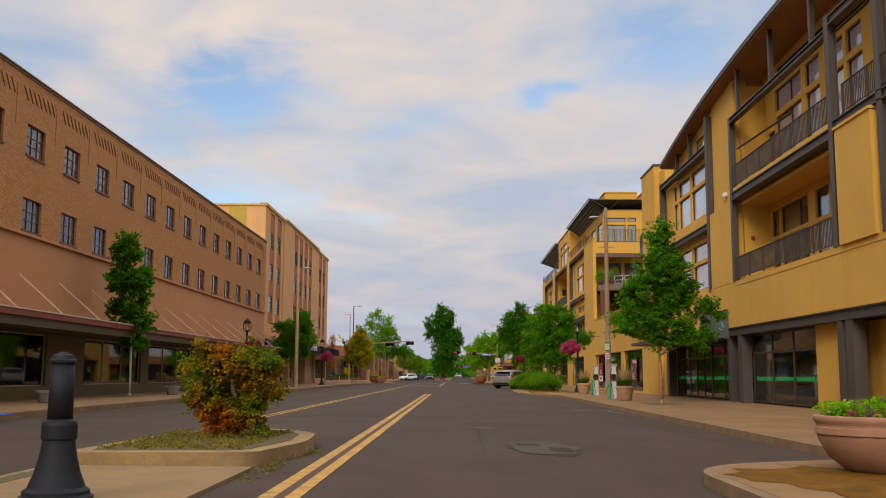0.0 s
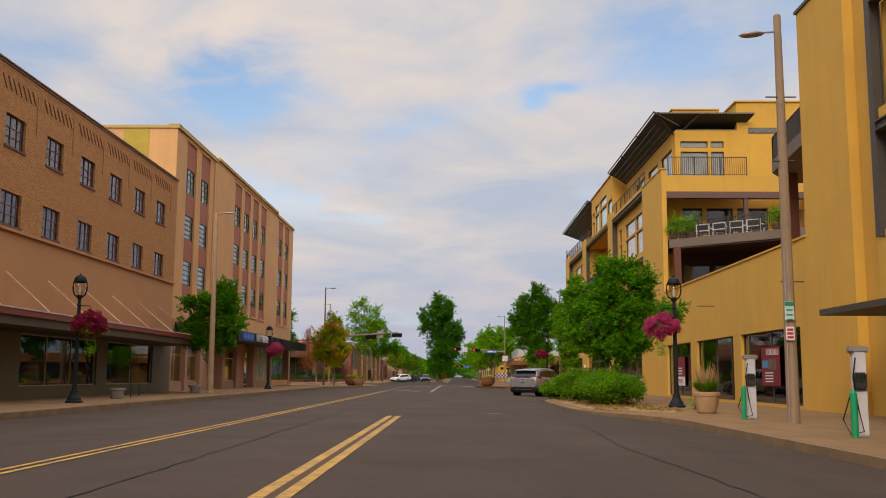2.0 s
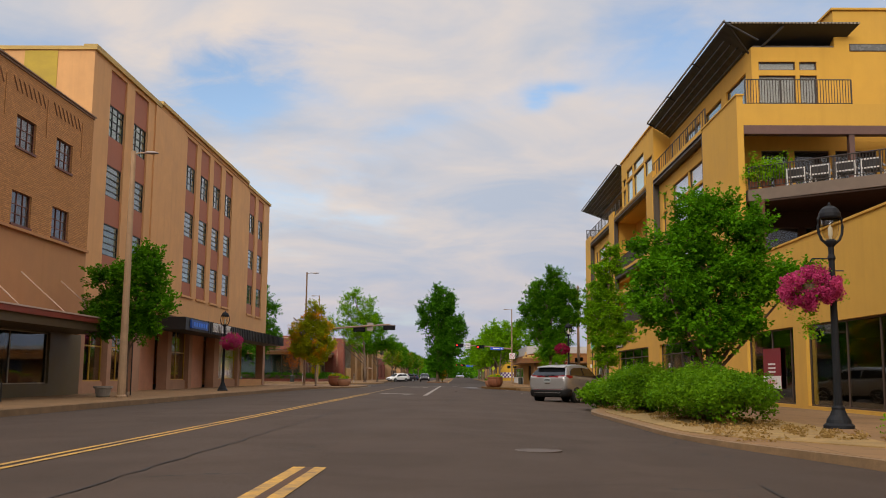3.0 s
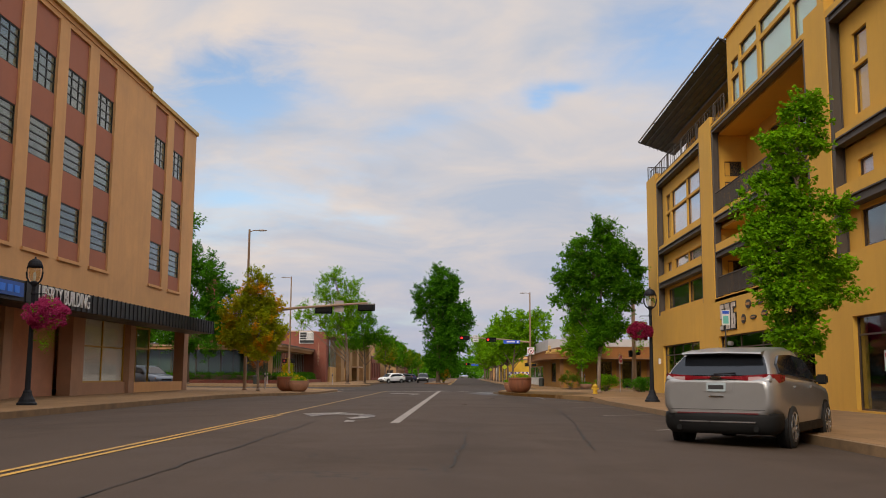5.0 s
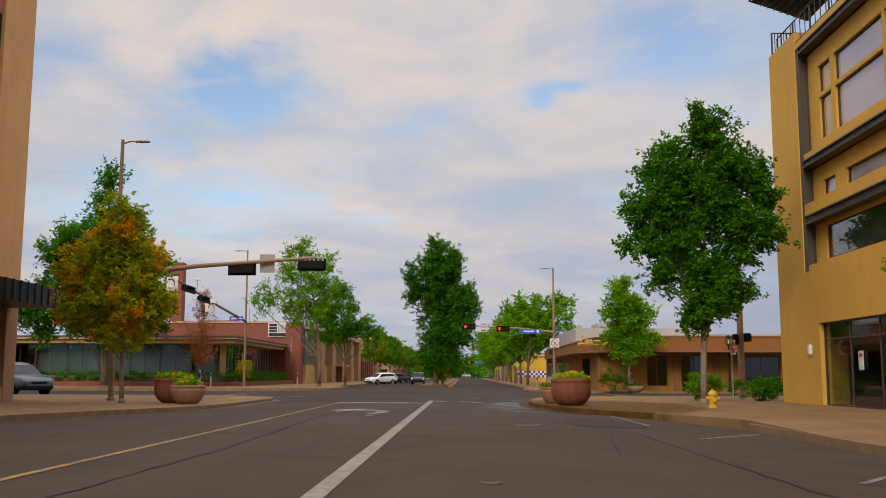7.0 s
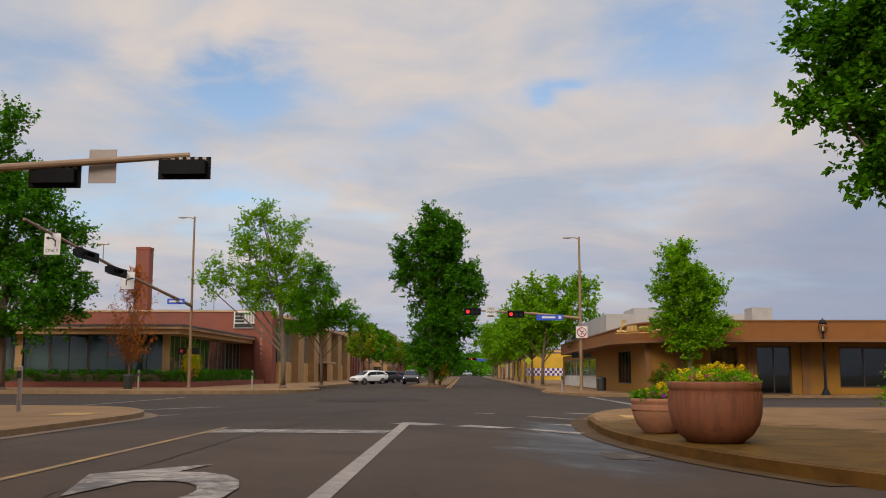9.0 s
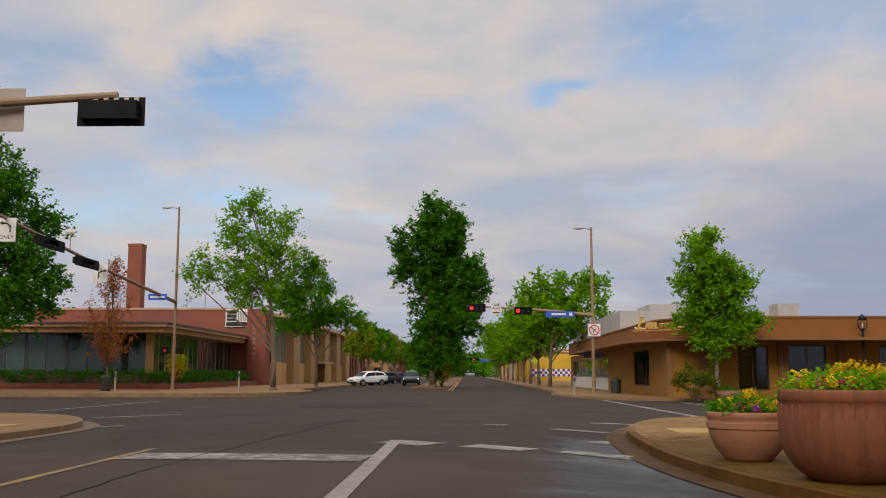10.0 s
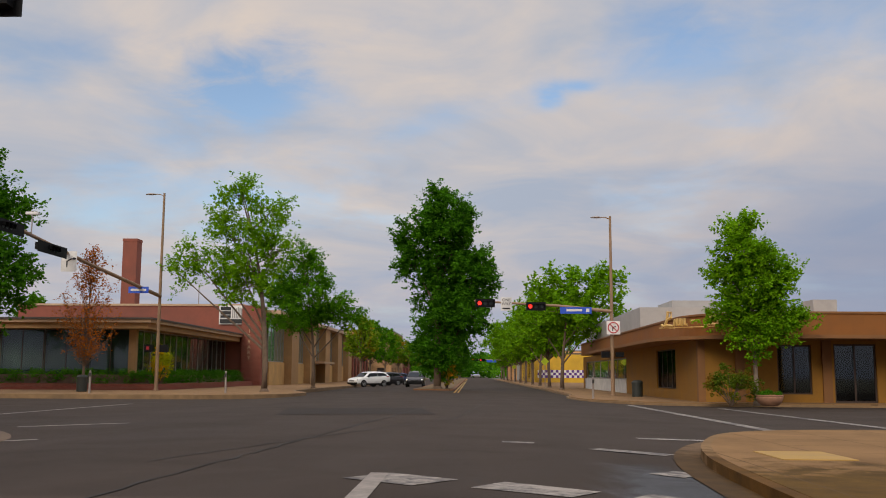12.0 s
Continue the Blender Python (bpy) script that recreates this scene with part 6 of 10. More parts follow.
PROFILES = {
    "oval": [(0.0, 0.35), (0.15, 0.8), (0.4, 1.0), (0.65, 0.85), (0.85, 0.5), (1.0, 0.1)],
    "spread": [(0.0, 0.75), (0.2, 1.0), (0.5, 0.9), (0.75, 0.65), (1.0, 0.2)],
}


def tree(name, at, high, wide, bare, shape, material, label, seed, limbs=60, twigs=12, per=26, size=0.15, bark=None, trunk=0.14, lean=(0, 0), spray=0.5, rise=45, fill=0.3, category="tree", group=""):
    """A tapered trunk, rising limbs, and sprays of small leaves along their twigs. bare: height of the lowest leaves."""
    rng = np.random.default_rng(seed)
    t = thing(name, at, label, category, group)
    x, y, z = at
    prof = PROFILES[shape]

    def reach(k):
        for (a, r), (b, q) in zip(prof, prof[1:]):
            if k <= b:
                return r + (q - r) * (k - a) / (b - a)
        return prof[-1][1]
    spine = [Vector((x + lean[0] * k * k + 0.10 * math.sin(3.1 * k + seed), y + lean[1] * k * k + 0.10 * math.cos(2.7 * k + seed), z - 0.05 + high * 0.95 * k)) for k in (0, 0.12, 0.25, 0.4, 0.55, 0.7, 0.85, 1.0)]
    bm = bmesh.new()
    tube(bm, spine, trunk, 0.015, 9)
    tube(bm, [spine[0], spine[0] + Vector((0, 0, 0.25))], trunk * 1.5, trunk * 0.98, 9)
    part("trunk", bm, bark or BARK, t, smooth=True)

    def on_spine(k):
        k = max(0, min(0.999, k)) * 7
        i = int(k)
        return spine[i].lerp(spine[i + 1], k - i)
    lobes = [(rng.uniform(0, 2 * math.pi), rng.uniform(0.0, 0.95), rng.uniform(0.55, 1.12)) for _ in range(10)]
    wood = bmesh.new()
    starts, dirs, lengths = [], [], []
    for i in range(limbs):
        k = ((i + rng.uniform(0, 0.9)) / limbs) ** 0.85
        a = i * 2.4 + rng.uniform(-0.5, 0.5)
        f = 1.0
        for la, lk, lf in lobes:
            if abs((a - la + math.pi) % (2 * math.pi) - math.pi) < 0.6 and abs(k - lk) < 0.13:
                f *= lf
        r = wide / 2 * reach(k) * f * rng.choice((0.55, 0.8, 0.95, 1.05), p=(0.2, 0.25, 0.35, 0.2))
        zc = z + bare + (high - bare) * k * 0.97
        climb = r * math.tan(radians(rise * rng.uniform(0.75, 1.15)))
        root = on_spine(max(bare * 0.75, zc - z - climb) / high)
        s = on_spine((zc - z) / high)
        tip = Vector((s.x + r * math.cos(a), s.y + r * math.sin(a), zc))
        mid = root.lerp(tip, 0.55) + Vector((rng.normal(0, 0.05) * r, rng.normal(0, 0.05) * r, -0.05 * r))
        tube(wood, [root, mid, tip], max(0.018, trunk * 0.34 * (1 - 0.6 * k)), 0.006, 5)
        way = (tip - mid).normalized()
        for j in range(twigs):
            u = fill + (1 - fill) * ((j + rng.uniform(0, 1)) / twigs) ** 0.8
            p = root.lerp(mid, u / 0.55) if u < 0.55 else mid.lerp(tip, (u - 0.55) / 0.45)
            d = way * 0.75 + Vector(rng.normal(0, 0.62, 3)) + Vector((0, 0, 0.22))
            starts.append(p); dirs.append(d.normalized()); lengths.append(spray * rng.uniform(0.55, 1.3) * (1.1 - 0.45 * u))
            if j % 3 == 0:
                tube(wood, [p, p + d.normalized() * lengths[-1]], 0.009, 0.004, 3)
    for j in range(max(4, limbs // 6)):
        starts.append(on_spine(rng.uniform(0.8, 0.99)) + Vector(rng.normal(0, 0.04 * wide, 3))); dirs.append((Vector(rng.normal(0, 0.4, 3)) + Vector((0, 0, 0.9))).normalized()); lengths.append(spray * rng.uniform(0.6, 1.3))
    part("branchwork", wood, bark or BARK, t)
    o = ORIGIN[t]
    st = np.repeat(np.array([tuple(p - o) for p in starts]), per, axis=0)
    dr = np.repeat(np.array([tuple(d) for d in dirs]), per, axis=0)
    le = np.repeat(np.array(lengths), per)[:, None]
    n = len(st)
    u = rng.uniform(0.0, 1.08, (n, 1))
    p = st + dr * le * u + rng.normal(0, 1, (n, 3)) * (le * 0.17 * (1.15 - 0.7 * u)) * np.array((1, 1, 0.7))
    ob = new("crown", leaf_mesh("crown", leaf_quads(rng, p, dr, size), n, material))
    ob.parent = t
    ORIGIN[ob] = o
    return t


def massed_tree(name, at, masses, material, label, seed, count=70000, size=0.14, clump=0.45, spray=0.4, bark=None, trunk=0.14, bare=2.0, per=22, loose=0.12, category="tree", deep=0.9):
    """A tree whose crown is made of leaf masses (sideways offset, height, half width, half height), each on its own limb and broken up into clumps of sprays."""
    rng = np.random.default_rng(seed)
    t = thing(name, at, label, category)
    base = Vector(at)
    top = max(masses, key=lambda m: m[1] + m[3])
    rise = top[1] + top[3] * 0.5 - at[2]
    spine = [base + Vector((top[0] * k * k + 0.08 * math.sin(3.1 * k + seed), 0.08 * math.cos(2.7 * k + seed), -0.05 + rise * k)) for k in (0, 0.12, 0.25, 0.4, 0.55, 0.7, 0.85, 1.0)]
    bm = bmesh.new()
    tube(bm, spine, trunk, 0.02, 9)
    tube(bm, [spine[0], spine[0] + Vector((0, 0, 0.25))], trunk * 1.5, trunk * 0.98, 9)
    part("trunk", bm, bark or BARK, t, smooth=True)

    def on_spine(h):
        k = max(0.0, min(0.999, h / rise)) * 7
        i = int(k)
        return spine[i].lerp(spine[i + 1], k - i)
    wood = bmesh.new()
    area = sum(m[2] * m[3] for m in masses)
    starts, dirs, lengths = [], [], []
    for dx, z, rx, rz in masses:
        rx, rz = rx * 0.86, rz * 0.86
        ry = rx * deep
        c = base + Vector((dx, rng.uniform(-0.45, 0.45) * rx, z - at[2]))
        root = on_spine(max(bare * 0.8, c.z - at[2] - 0.9 * abs(dx) - rz))
        mid = root.lerp(c, 0.5) + Vector((0, 0, -0.06 * rx))
        tube(wood, [root, mid, c], trunk * 0.42, 0.025, 5)
        subs = max(5, int(round(5.0 * rx * rz / clump ** 2)))
        share = count * rx * rz / area / subs / per
        for _ in range(subs):
            d = rng.normal(0, 1, 3)
            d /= np.linalg.norm(d)
            out = rng.uniform(0.08, 1.0) ** 0.5 * (1.22 if rng.uniform() < loose else 1.0)
            p = c + Vector((d[0] * rx * out, d[1] * ry * out, d[2] * rz * out))
            tube(wood, [c.lerp(p, 0.15), c.lerp(p, 0.6) + Vector((0, 0, -0.03)), p], 0.02, 0.006, 3)
            r = clump * rng.uniform(0.55, 1.15)
            way = Vector(d) * 0.6 + Vector((0, 0, 0.5))
            k = share * rng.uniform(0.5, 1.5)
            for _ in range(int(k) + (rng.uniform() < k % 1)):
                starts.append(p + Vector(rng.normal(0, 0.5, 3)) * r * 0.9)
                dirs.append((way + Vector(rng.normal(0, 0.6, 3))).normalized())
                lengths.append(spray * rng.uniform(0.5, 1.5))
    part("branchwork", wood, bark or BARK, t)
    st = np.repeat(np.array([tuple(p - base) for p in starts]), per, axis=0)
    dr = np.repeat(np.array([tuple(d) for d in dirs]), per, axis=0)
    le = np.repeat(np.array(lengths), per)[:, None]
    n = len(st)
    u = rng.uniform(0.0, 1.08, (n, 1))
    p = st + dr * le * u + rng.normal(0, 1, (n, 3)) * (le * 0.17 * (1.2 - 0.8 * u)) * np.array((1, 1, 0.8))
    ob = new("crown", leaf_mesh("crown", leaf_quads(rng, p, dr, size), n, material))
    ob.parent = t
    ORIGIN[ob] = base
    return t


def leaf_quads(rng, p, dr, size):
    n = len(p)
    d = rng.normal(0, 0.8, (n, 3)) + dr * 0.5
    d[:, 2] = d[:, 2] * 0.6 - 0.3
    d /= np.linalg.norm(d, axis=1)[:, None]
    u = np.cross(d, rng.normal(0, 0.6, (n, 3)) + np.array((0, 0, 1.0)))
    u /= np.linalg.norm(u, axis=1)[:, None]
    s = size * rng.uniform(0.6, 1.3, (n, 1))
    w = np.cross(d, u)
    return np.stack([p, p + d * s * 0.5 + u * s * 0.34 + w * s * 0.08, p + d * s, p + d * s * 0.5 - u * s * 0.34 + w * s * 0.08], axis=1).reshape(-1, 3)


def bush(name, at, radii, material, label, seed, clumps=40, per=60, size=0.1, category="shrub", stems=True, clump=0.16):
    rng = np.random.default_rng(seed)
    t = thing(name, at, label, category)
    cs = []
    for i in range(clumps):
        d = rng.normal(0, 1, 3)
        d /= np.linalg.norm(d)
        d[2] = abs(d[2]) * 1.0 if rng.uniform() > 0.25 else d[2] * 0.6
        r = rng.uniform(0.45, 1.0) ** 0.6 * rng.uniform(0.85, 1.12)
        cs.append(tuple(np.array(radii) * d * r + np.array((0, 0, radii[2] * 0.8))))
    if stems:
        bm = bmesh.new()
        for c in cs[::3]:
            tube(bm, [Vector(at) + Vector((rng.uniform(-0.1, 0.1), rng.uniform(-0.1, 0.1), -0.03)), Vector(at) + Vector(c) * 0.5 + Vector((0, 0, 0.1)), Vector(at) + Vector(c)], 0.025, 0.006, 4)
        part("stem", bm, BARK, t)
    v, n = leaf_cloud(rng, cs, clump, per, size, 0.9)
    ob = new("foliage", leaf_mesh("foliage", v, n, material))
    ob.parent = t
    return t


def hedge_row(x0, x1, y0, y1, z, high, label, seed):
    """A clipped hedge: small leaves filling a box with a soft skin."""
    rng = np.random.default_rng(seed)
    c = Vector(((x0 + x1) / 2, (y0 + y1) / 2, z))
    t = thing("hedge", c, label, "hedge")
    part("core", boxes((x0 + 0.25, x1 - 0.25, y0 + 0.25, y1 - 0.25, z, z + high - 0.25)), BARK, t)
    n = int((x1 - x0) * (y1 - y0) * 20) + 60
    cs = np.stack([rng.uniform(x0, x1, n) - c.x, rng.uniform(y0, y1, n) - c.y, rng.uniform(0.35, 1.0, n) * high], 1)
    v, n = leaf_cloud(rng, cs, 0.16, 34, 0.13, 1.0)
    ob = new("foliage", leaf_mesh("foliage", v, n, LEAF_DARK))
    ob.parent = t
    return t


LEAF_TURN = leaves("first_turning_leaves", (0.09, 0.19, 0.005), (0.26, 0.40, 0.012), (0.55, 0.27, 0.012), 0.12)
GOLD_SHRUB = leaves("golden_shrub_leaves", (0.30, 0.23, 0.006), (0.56, 0.40, 0.012), (0.75, 0.30, 0.01), 0.3)
SHRUB_DULL = leaves("dull_shrub_leaves", (0.05, 0.10, 0.004), (0.13, 0.19, 0.010), (0.26, 0.12, 0.012), 0.25)
# west side
massed_tree("street_tree", (-16.9, 49.5, WL), [(-0.65, 7.5, 0.5, 0.9), (-0.15, 7.6, 0.42, 0.9), (-0.5, 5.9, 0.85, 1.2), (0.4, 5.9, 0.55, 0.95), (-0.2, 4.3, 1.15, 1.1), (0.1, 3.3, 0.95, 0.75)], LEAF, "narrow green columnar tree with a white trunk in the pavement", 1, 44000, 0.14, 0.32, 0.28, BARK_WHITE, 0.07, 1.6, 22, 0.03)
massed_tree("street_tree", (-15.7, 92.6, WL), [(0.9, 6.4, 0.6, 0.8), (0.4, 5.6, 1.12, 0.96), (-1.0, 5.3, 1.12, 0.96), (1.25, 4.4, 1.0, 0.95), (-1.1, 3.7, 1.02, 0.95), (0.16, 3.5, 1.45, 1.0)], LEAF, "young green street tree in front of the shops", 2, 40000, 0.15, 0.42, 0.42, BARK, 0.1)
massed_tree("turning_tree", (-13.9, 141.9, WL), [(-0.2, 7.6, 0.85, 0.9), (-0.2, 6.2, 1.4, 1.2), (0.75, 5.3, 0.85, 1.2), (-1.4, 5.3, 1.3, 1.3), (-0.1, 4.1, 1.75, 1.5), (-1.6, 3.7, 1.1, 1.1), (-0.2, 2.9, 1.35, 0.95), (0.9, 3.9, 0.95, 1.0)], LEAF_MIX, "slim tree turning orange on the corner, with a pale trunk", 3, 70000, 0.135, 0.38, 0.36, BARK_PALE, 0.10, 2.4, 22, 0.06)
massed_tree("large_tree", (-32.4, 189.5, WFL), [(-0.7, 19.0, 0.75, 1.9), (-0.4, 16.4, 1.6, 2.2), (2.2, 13.2, 2.3, 1.9), (-1.1, 12.8, 3.3, 2.8), (3.3, 10.0, 2.5, 2.1), (-0.9, 8.6, 4.2, 2.8), (4.1, 7.2, 2.2, 1.5), (1.2, 5.6, 4.7, 2.1), (-3.8, 10.9, 2.9, 4.2), (-5.5, 7.0, 3.0, 3.0)], LEAF_DARK, "tall broad green tree behind the side street", 4, 100000, 0.25, 0.85, 0.9, BARK, 0.35, 5.5)
tree("bare_tree", (-25.2, 194.5, WFL), 9.2, 3.8, 2.6, "oval", LEAF_RUST, "half-bare tree with rust-brown leaves", 5, 60, 9, 9, 0.14, BARK, 0.10, spray=0.9, rise=62, fill=0.15)
massed_tree("street_tree", (-14.5, 198.5, WFL), [(-2.0, 13.4, 1.6, 1.1), (0.1, 12.3, 1.3, 1.2), (-3.3, 11.5, 1.5, 1.0), (-1.7, 10.2, 2.4, 1.5), (0.3, 9.2, 1.5, 1.5), (-5.2, 9.0, 1.6, 0.9), (-3.2, 8.0, 2.1, 1.2), (-6.3, 8.1, 0.9, 0.7), (-1.2, 7.1, 2.0, 1.5)], LEAF_LIGHT, "tall airy light-green tree beside the library", 6, 29000, 0.19, 0.62, 0.75, BARK, 0.24, 4.0, 22, 0.3)
massed_tree("street_tree", (-14.0, 215.0, WFL), [(-1.1, 10.9, 1.6, 1.2), (-0.8, 9.0, 2.6, 1.4), (-2.9, 7.9, 2.1, 1.5), (-0.2, 6.9, 3.2, 1.6), (1.9, 6.4, 2.1, 1.1), (-1.8, 5.6, 2.6, 1.2), (3.2, 5.9, 1.4, 0.7)], LEAF, "spreading green street tree by the library", 7, 42000, 0.20, 0.65, 0.75, BARK, 0.16, 3.6)
# median
massed_tree("large_tree", (-3.4, 211.5, 0.05), [(0.25, 15.0, 1.2, 1.9), (-0.2, 12.8, 2.0, 2.3), (-2.5, 12.4, 1.3, 1.2), (1.9, 12.7, 1.5, 2.5), (1.9, 14.3, 0.7, 1.5), (0.6, 9.7, 3.1, 2.5), (3.2, 9.2, 2.2, 2.0), (-1.9, 10.0, 1.5, 1.4), (0.4, 6.2, 3.0, 3.0), (2.6, 6.2, 2.0, 2.2), (0.3, 3.2, 2.7, 2.2)], LEAF_DARK, "large dark green tree at the head of the median", 8, 112000, 0.23, 0.62, 0.68, BARK, 0.32, 2.0, 22, 0.06)
# east side
massed_tree("street_tree", (8.95, 42.3, WR), [(0.23, 7.2, 0.5, 0.95), (0.13, 5.9, 1.1, 1.0), (-0.3, 4.7, 1.5, 0.85), (0.9, 4.8, 0.95, 0.7), (-1.05, 3.45, 1.0, 0.7), (0.26, 3.4, 1.4, 0.95), (1.6, 3.0, 0.8, 0.45), (2.0, 4.0, 0.75, 0.4)], LEAF, "green street tree with layered branches and a pale brown trunk", 9, 72000, 0.115, 0.32, 0.32, BARK_TAN, 0.085, 3.0, 22, 0.05)
massed_tree("street_tree", (7.6, 75.8, WR), [(0.1, 6.0, 0.85, 0.85), (-0.65, 5.15, 1.3, 1.0), (-1.3, 3.6, 1.35, 1.15), (0.4, 4.0, 1.5, 1.3), (-0.1, 2.6, 1.8, 0.8), (1.95, 3.9, 0.9, 0.8), (1.1, 5.4, 0.75, 0.75), (2.7, 4.1, 0.5, 0.4)], LEAF, "broad green street tree above the shrubs", 10, 80000, 0.115, 0.38, 0.4, BARK, 0.14, 1.6)
massed_tree("street_tree", (8.45, 101.5, WR), [(0.28, 8.2, 0.36, 0.6), (0.66, 7.5, 0.35, 0.55), (-0.1, 7.0, 0.62, 0.75), (-0.5, 5.8, 0.72, 0.9), (0.3, 5.8, 0.58, 0.9), (1.15, 5.35, 0.27, 0.45), (-0.55, 4.45, 0.8, 0.9), (0.46, 4.45, 0.65, 0.9), (-0.1, 3.1, 1.0, 0.9), (1.0, 3.6, 0.55, 0.75), (-0.05, 2.2, 0.72, 0.58)], LEAF_LIGHT, "narrow light-green columnar tree beside the parked car", 11, 64000, 0.108, 0.28, 0.27, BARK_PALE, 0.08, 1.4, 22, 0.04)
massed_tree("street_tree", (9.1, 141.3, WC), [(0.35, 10.8, 0.75, 1.2), (-0.95, 9.3, 1.2, 1.4), (1.1, 9.5, 1.2, 1.4), (-1.85, 7.7, 1.15, 1.4), (-0.1, 7.8, 1.9, 1.9), (2.05, 8.5, 1.1, 1.4), (-2.4, 6.2, 0.65, 0.55), (1.8, 6.75, 1.3, 1.4), (-1.0, 5.6, 1.3, 1.25), (0.8, 4.9, 1.45, 1.3), (0.3, 3.6, 1.15, 1.1)], LEAF_MID, "full green street tree on the corner", 12, 118000, 0.15, 0.42, 0.44, BARK_PALE, 0.14, 2.4, 22, 0.05)
massed_tree("street_tree", (12.7, 179.5, WFR), [(-0.55, 8.0, 0.8, 1.0), (-0.2, 7.0, 1.5, 0.9), (-1.0, 6.1, 1.35, 0.8), (1.15, 6.1, 1.3, 0.8), (0, 5.0, 1.95, 0.95), (-1.0, 4.1, 1.1, 0.8), (1.25, 4.1, 1.2, 0.8), (0.2, 2.9, 1.3, 0.8)], LEAF_LIGHT, "light-green maple in front of the low shop", 13, 52000, 0.15, 0.48, 0.5, BARK_PALE, 0.12, 1.9)
# rows beyond the crossing
a = massed_tree("far_street_tree", (7.5, 221.0, WFR), [(1.5, 9.5, 3.0, 1.4), (4.3, 9.2, 2.1, 1.3), (-1.3, 8.6, 2.1, 1.4), (0.4, 7.0, 3.3, 1.7), (3.7, 6.7, 2.6, 1.5), (-1.9, 5.9, 2.1, 1.5), (1.4, 5.2, 3.2, 1.2)], LEAF_LIGHT, "leafy green street tree in a row along the pavement", 14, 20000, 0.31, 0.75, 0.8, BARK, 0.2, 3.4)
tagged(a, group="east row of street trees")
b = tree("far_street_tree", (7.6, 236.0, WFR), 10.4, 7.5, 4.6, "oval", LEAF_LIGHT, "leafy green street tree in a row along the pavement", 15, 54, 13, 24, 0.30, BARK, 0.2, spray=0.9, group="east row of street trees")
for i, y in enumerate((250, 264, 279, 295, 312, 330, 350, 372, 396)):
    copy_thing((a, b)[i % 2], pose(7.6, y, WFR, 0, 0, 40 * i))
b = tree("far_street_tree", (-13.4, 246.0, WFL), 7.9, 5.2, 3.8, "oval", LEAF_TURN, "green street tree turning yellow in a row along the pavement", 16, 30, 10, 16, 0.28, BARK, 0.18, spray=0.8, group="west row of street trees")
a = tree("far_street_tree", (-13.6, 258.0, WFL), 8.0, 6.0, 3.8, "spread", LEAF, "green street tree in a row along the pavement", 17, 28, 10, 16, 0.30, BARK, 0.18, spray=0.85, group="west row of street trees")
for i, y in enumerate((279, 304, 340, 376)):
    copy_thing((a, b)[i % 2], pose(-13.5, y, WFL, 0, 0, 50 * i + 20))
a = tree("median_tree", (-3.6, 262.0, 0.05), 9.0, 5.5, 2.0, "oval", LEAF_DARK, "dark green tree on the far median", 18, 44, 11, 22, 0.32, BARK, 0.18, spray=0.8, group="median trees")
for i, y in enumerate((300, 345, 395)):
    copy_thing(a, pose(-3.6, y, 0.05, 0, 0, 70 * i))
massed_tree("median_shrub", (-3.42, 14.9, 0.24), [(-0.48, 1.30, 0.38, 0.32), (-0.07, 1.38, 0.44, 0.32), (0.36, 1.32, 0.36, 0.32), (-0.38, 0.95, 0.42, 0.34), (0.26, 0.95, 0.46, 0.38), (-0.15, 0.62, 0.40, 0.28), (0.27, 0.58, 0.28, 0.22)], SHRUB_MIX, "wide-topped shrub with green and reddish-brown leaves in the median bed", 20, 52000, 0.055, 0.14, 0.12, BARK, 0.05, 0.1, 16, 0.05, "shrub")
bush("ornamental_shrub", (6.6, 72.5, WR), (1.3, 3.2, 0.75), GRASS_LEAF, "bushy bright green shrubs on the kerb bulb-out", 21, 260, 110, 0.085, clump=0.2)
bush("ornamental_shrub", (6.2, 79.0, WR), (1.2, 3.0, 0.80), GRASS_LEAF, "bushy green shrubs on the kerb bulb-out", 22, 240, 110, 0.085, clump=0.2)
bush("yellow_shrub", (-2.6, 213.2, 0.05), (0.75, 2.0, 1.3), GOLD_SHRUB, "golden-yellow shrub at the foot of the median tree", 23, 40, 50, 0.14)
bush("corner_shrub", (11.4, 178.9, WFR), (1.25, 0.9, 1.0), SHRUB_DULL, "dull green and brown shrub in front of the shop", 24, 50, 50, 0.12)
bush("corner_shrub", (10.3, 146.5, WR), (0.9, 0.9, 0.7), LEAF_LIGHT, "small light-green shrub by the corner", 25, 40, 50, 0.12)
bush("corner_shrub", (12.6, 145.8, WR), (1.3, 1.0, 0.6), LEAF_DARK, "clipped dark shrub by the corner", 26, 50, 50, 0.12)

# ---- library on the north-west corner ----
lib = thing("library_building", (-32, 210, WFL), "low red-brown library with glass pavilion and brick chimney", "building")
LIB_RED = surface("red_brown_cladding", (0.245, 0.072, 0.045), 0.8, size=3, streak=0.15)
LIB_TRIM = surface("cream_roof_trim", (0.50, 0.33, 0.20), 0.7, size=2)
LIB_TAN = surface("tan_panel", (0.42, 0.24, 0.10), 0.8, size=2, streak=0.15)
SIGN_STEEL = surface("thin_steel", (0.30, 0.29, 0.28), 0.5, metal=0.4)
LIB_PALE = surface("pale_ochre_panel", (0.55, 0.33, 0.12), 0.8, size=2, streak=0.15)
CURTAIN_GREEN = surface("pale_green_curtain", (0.20, 0.30, 0.25), 0.8, size=1, streak=0.3)
XE, YP = -23.6, 202.0   # east and south edge of the pavilion roof
part("pavilion_roof", boxes((-66, XE + 0.1, YP - 0.1, 230, 5.0, 5.14)), GREY_FASCIA, lib)
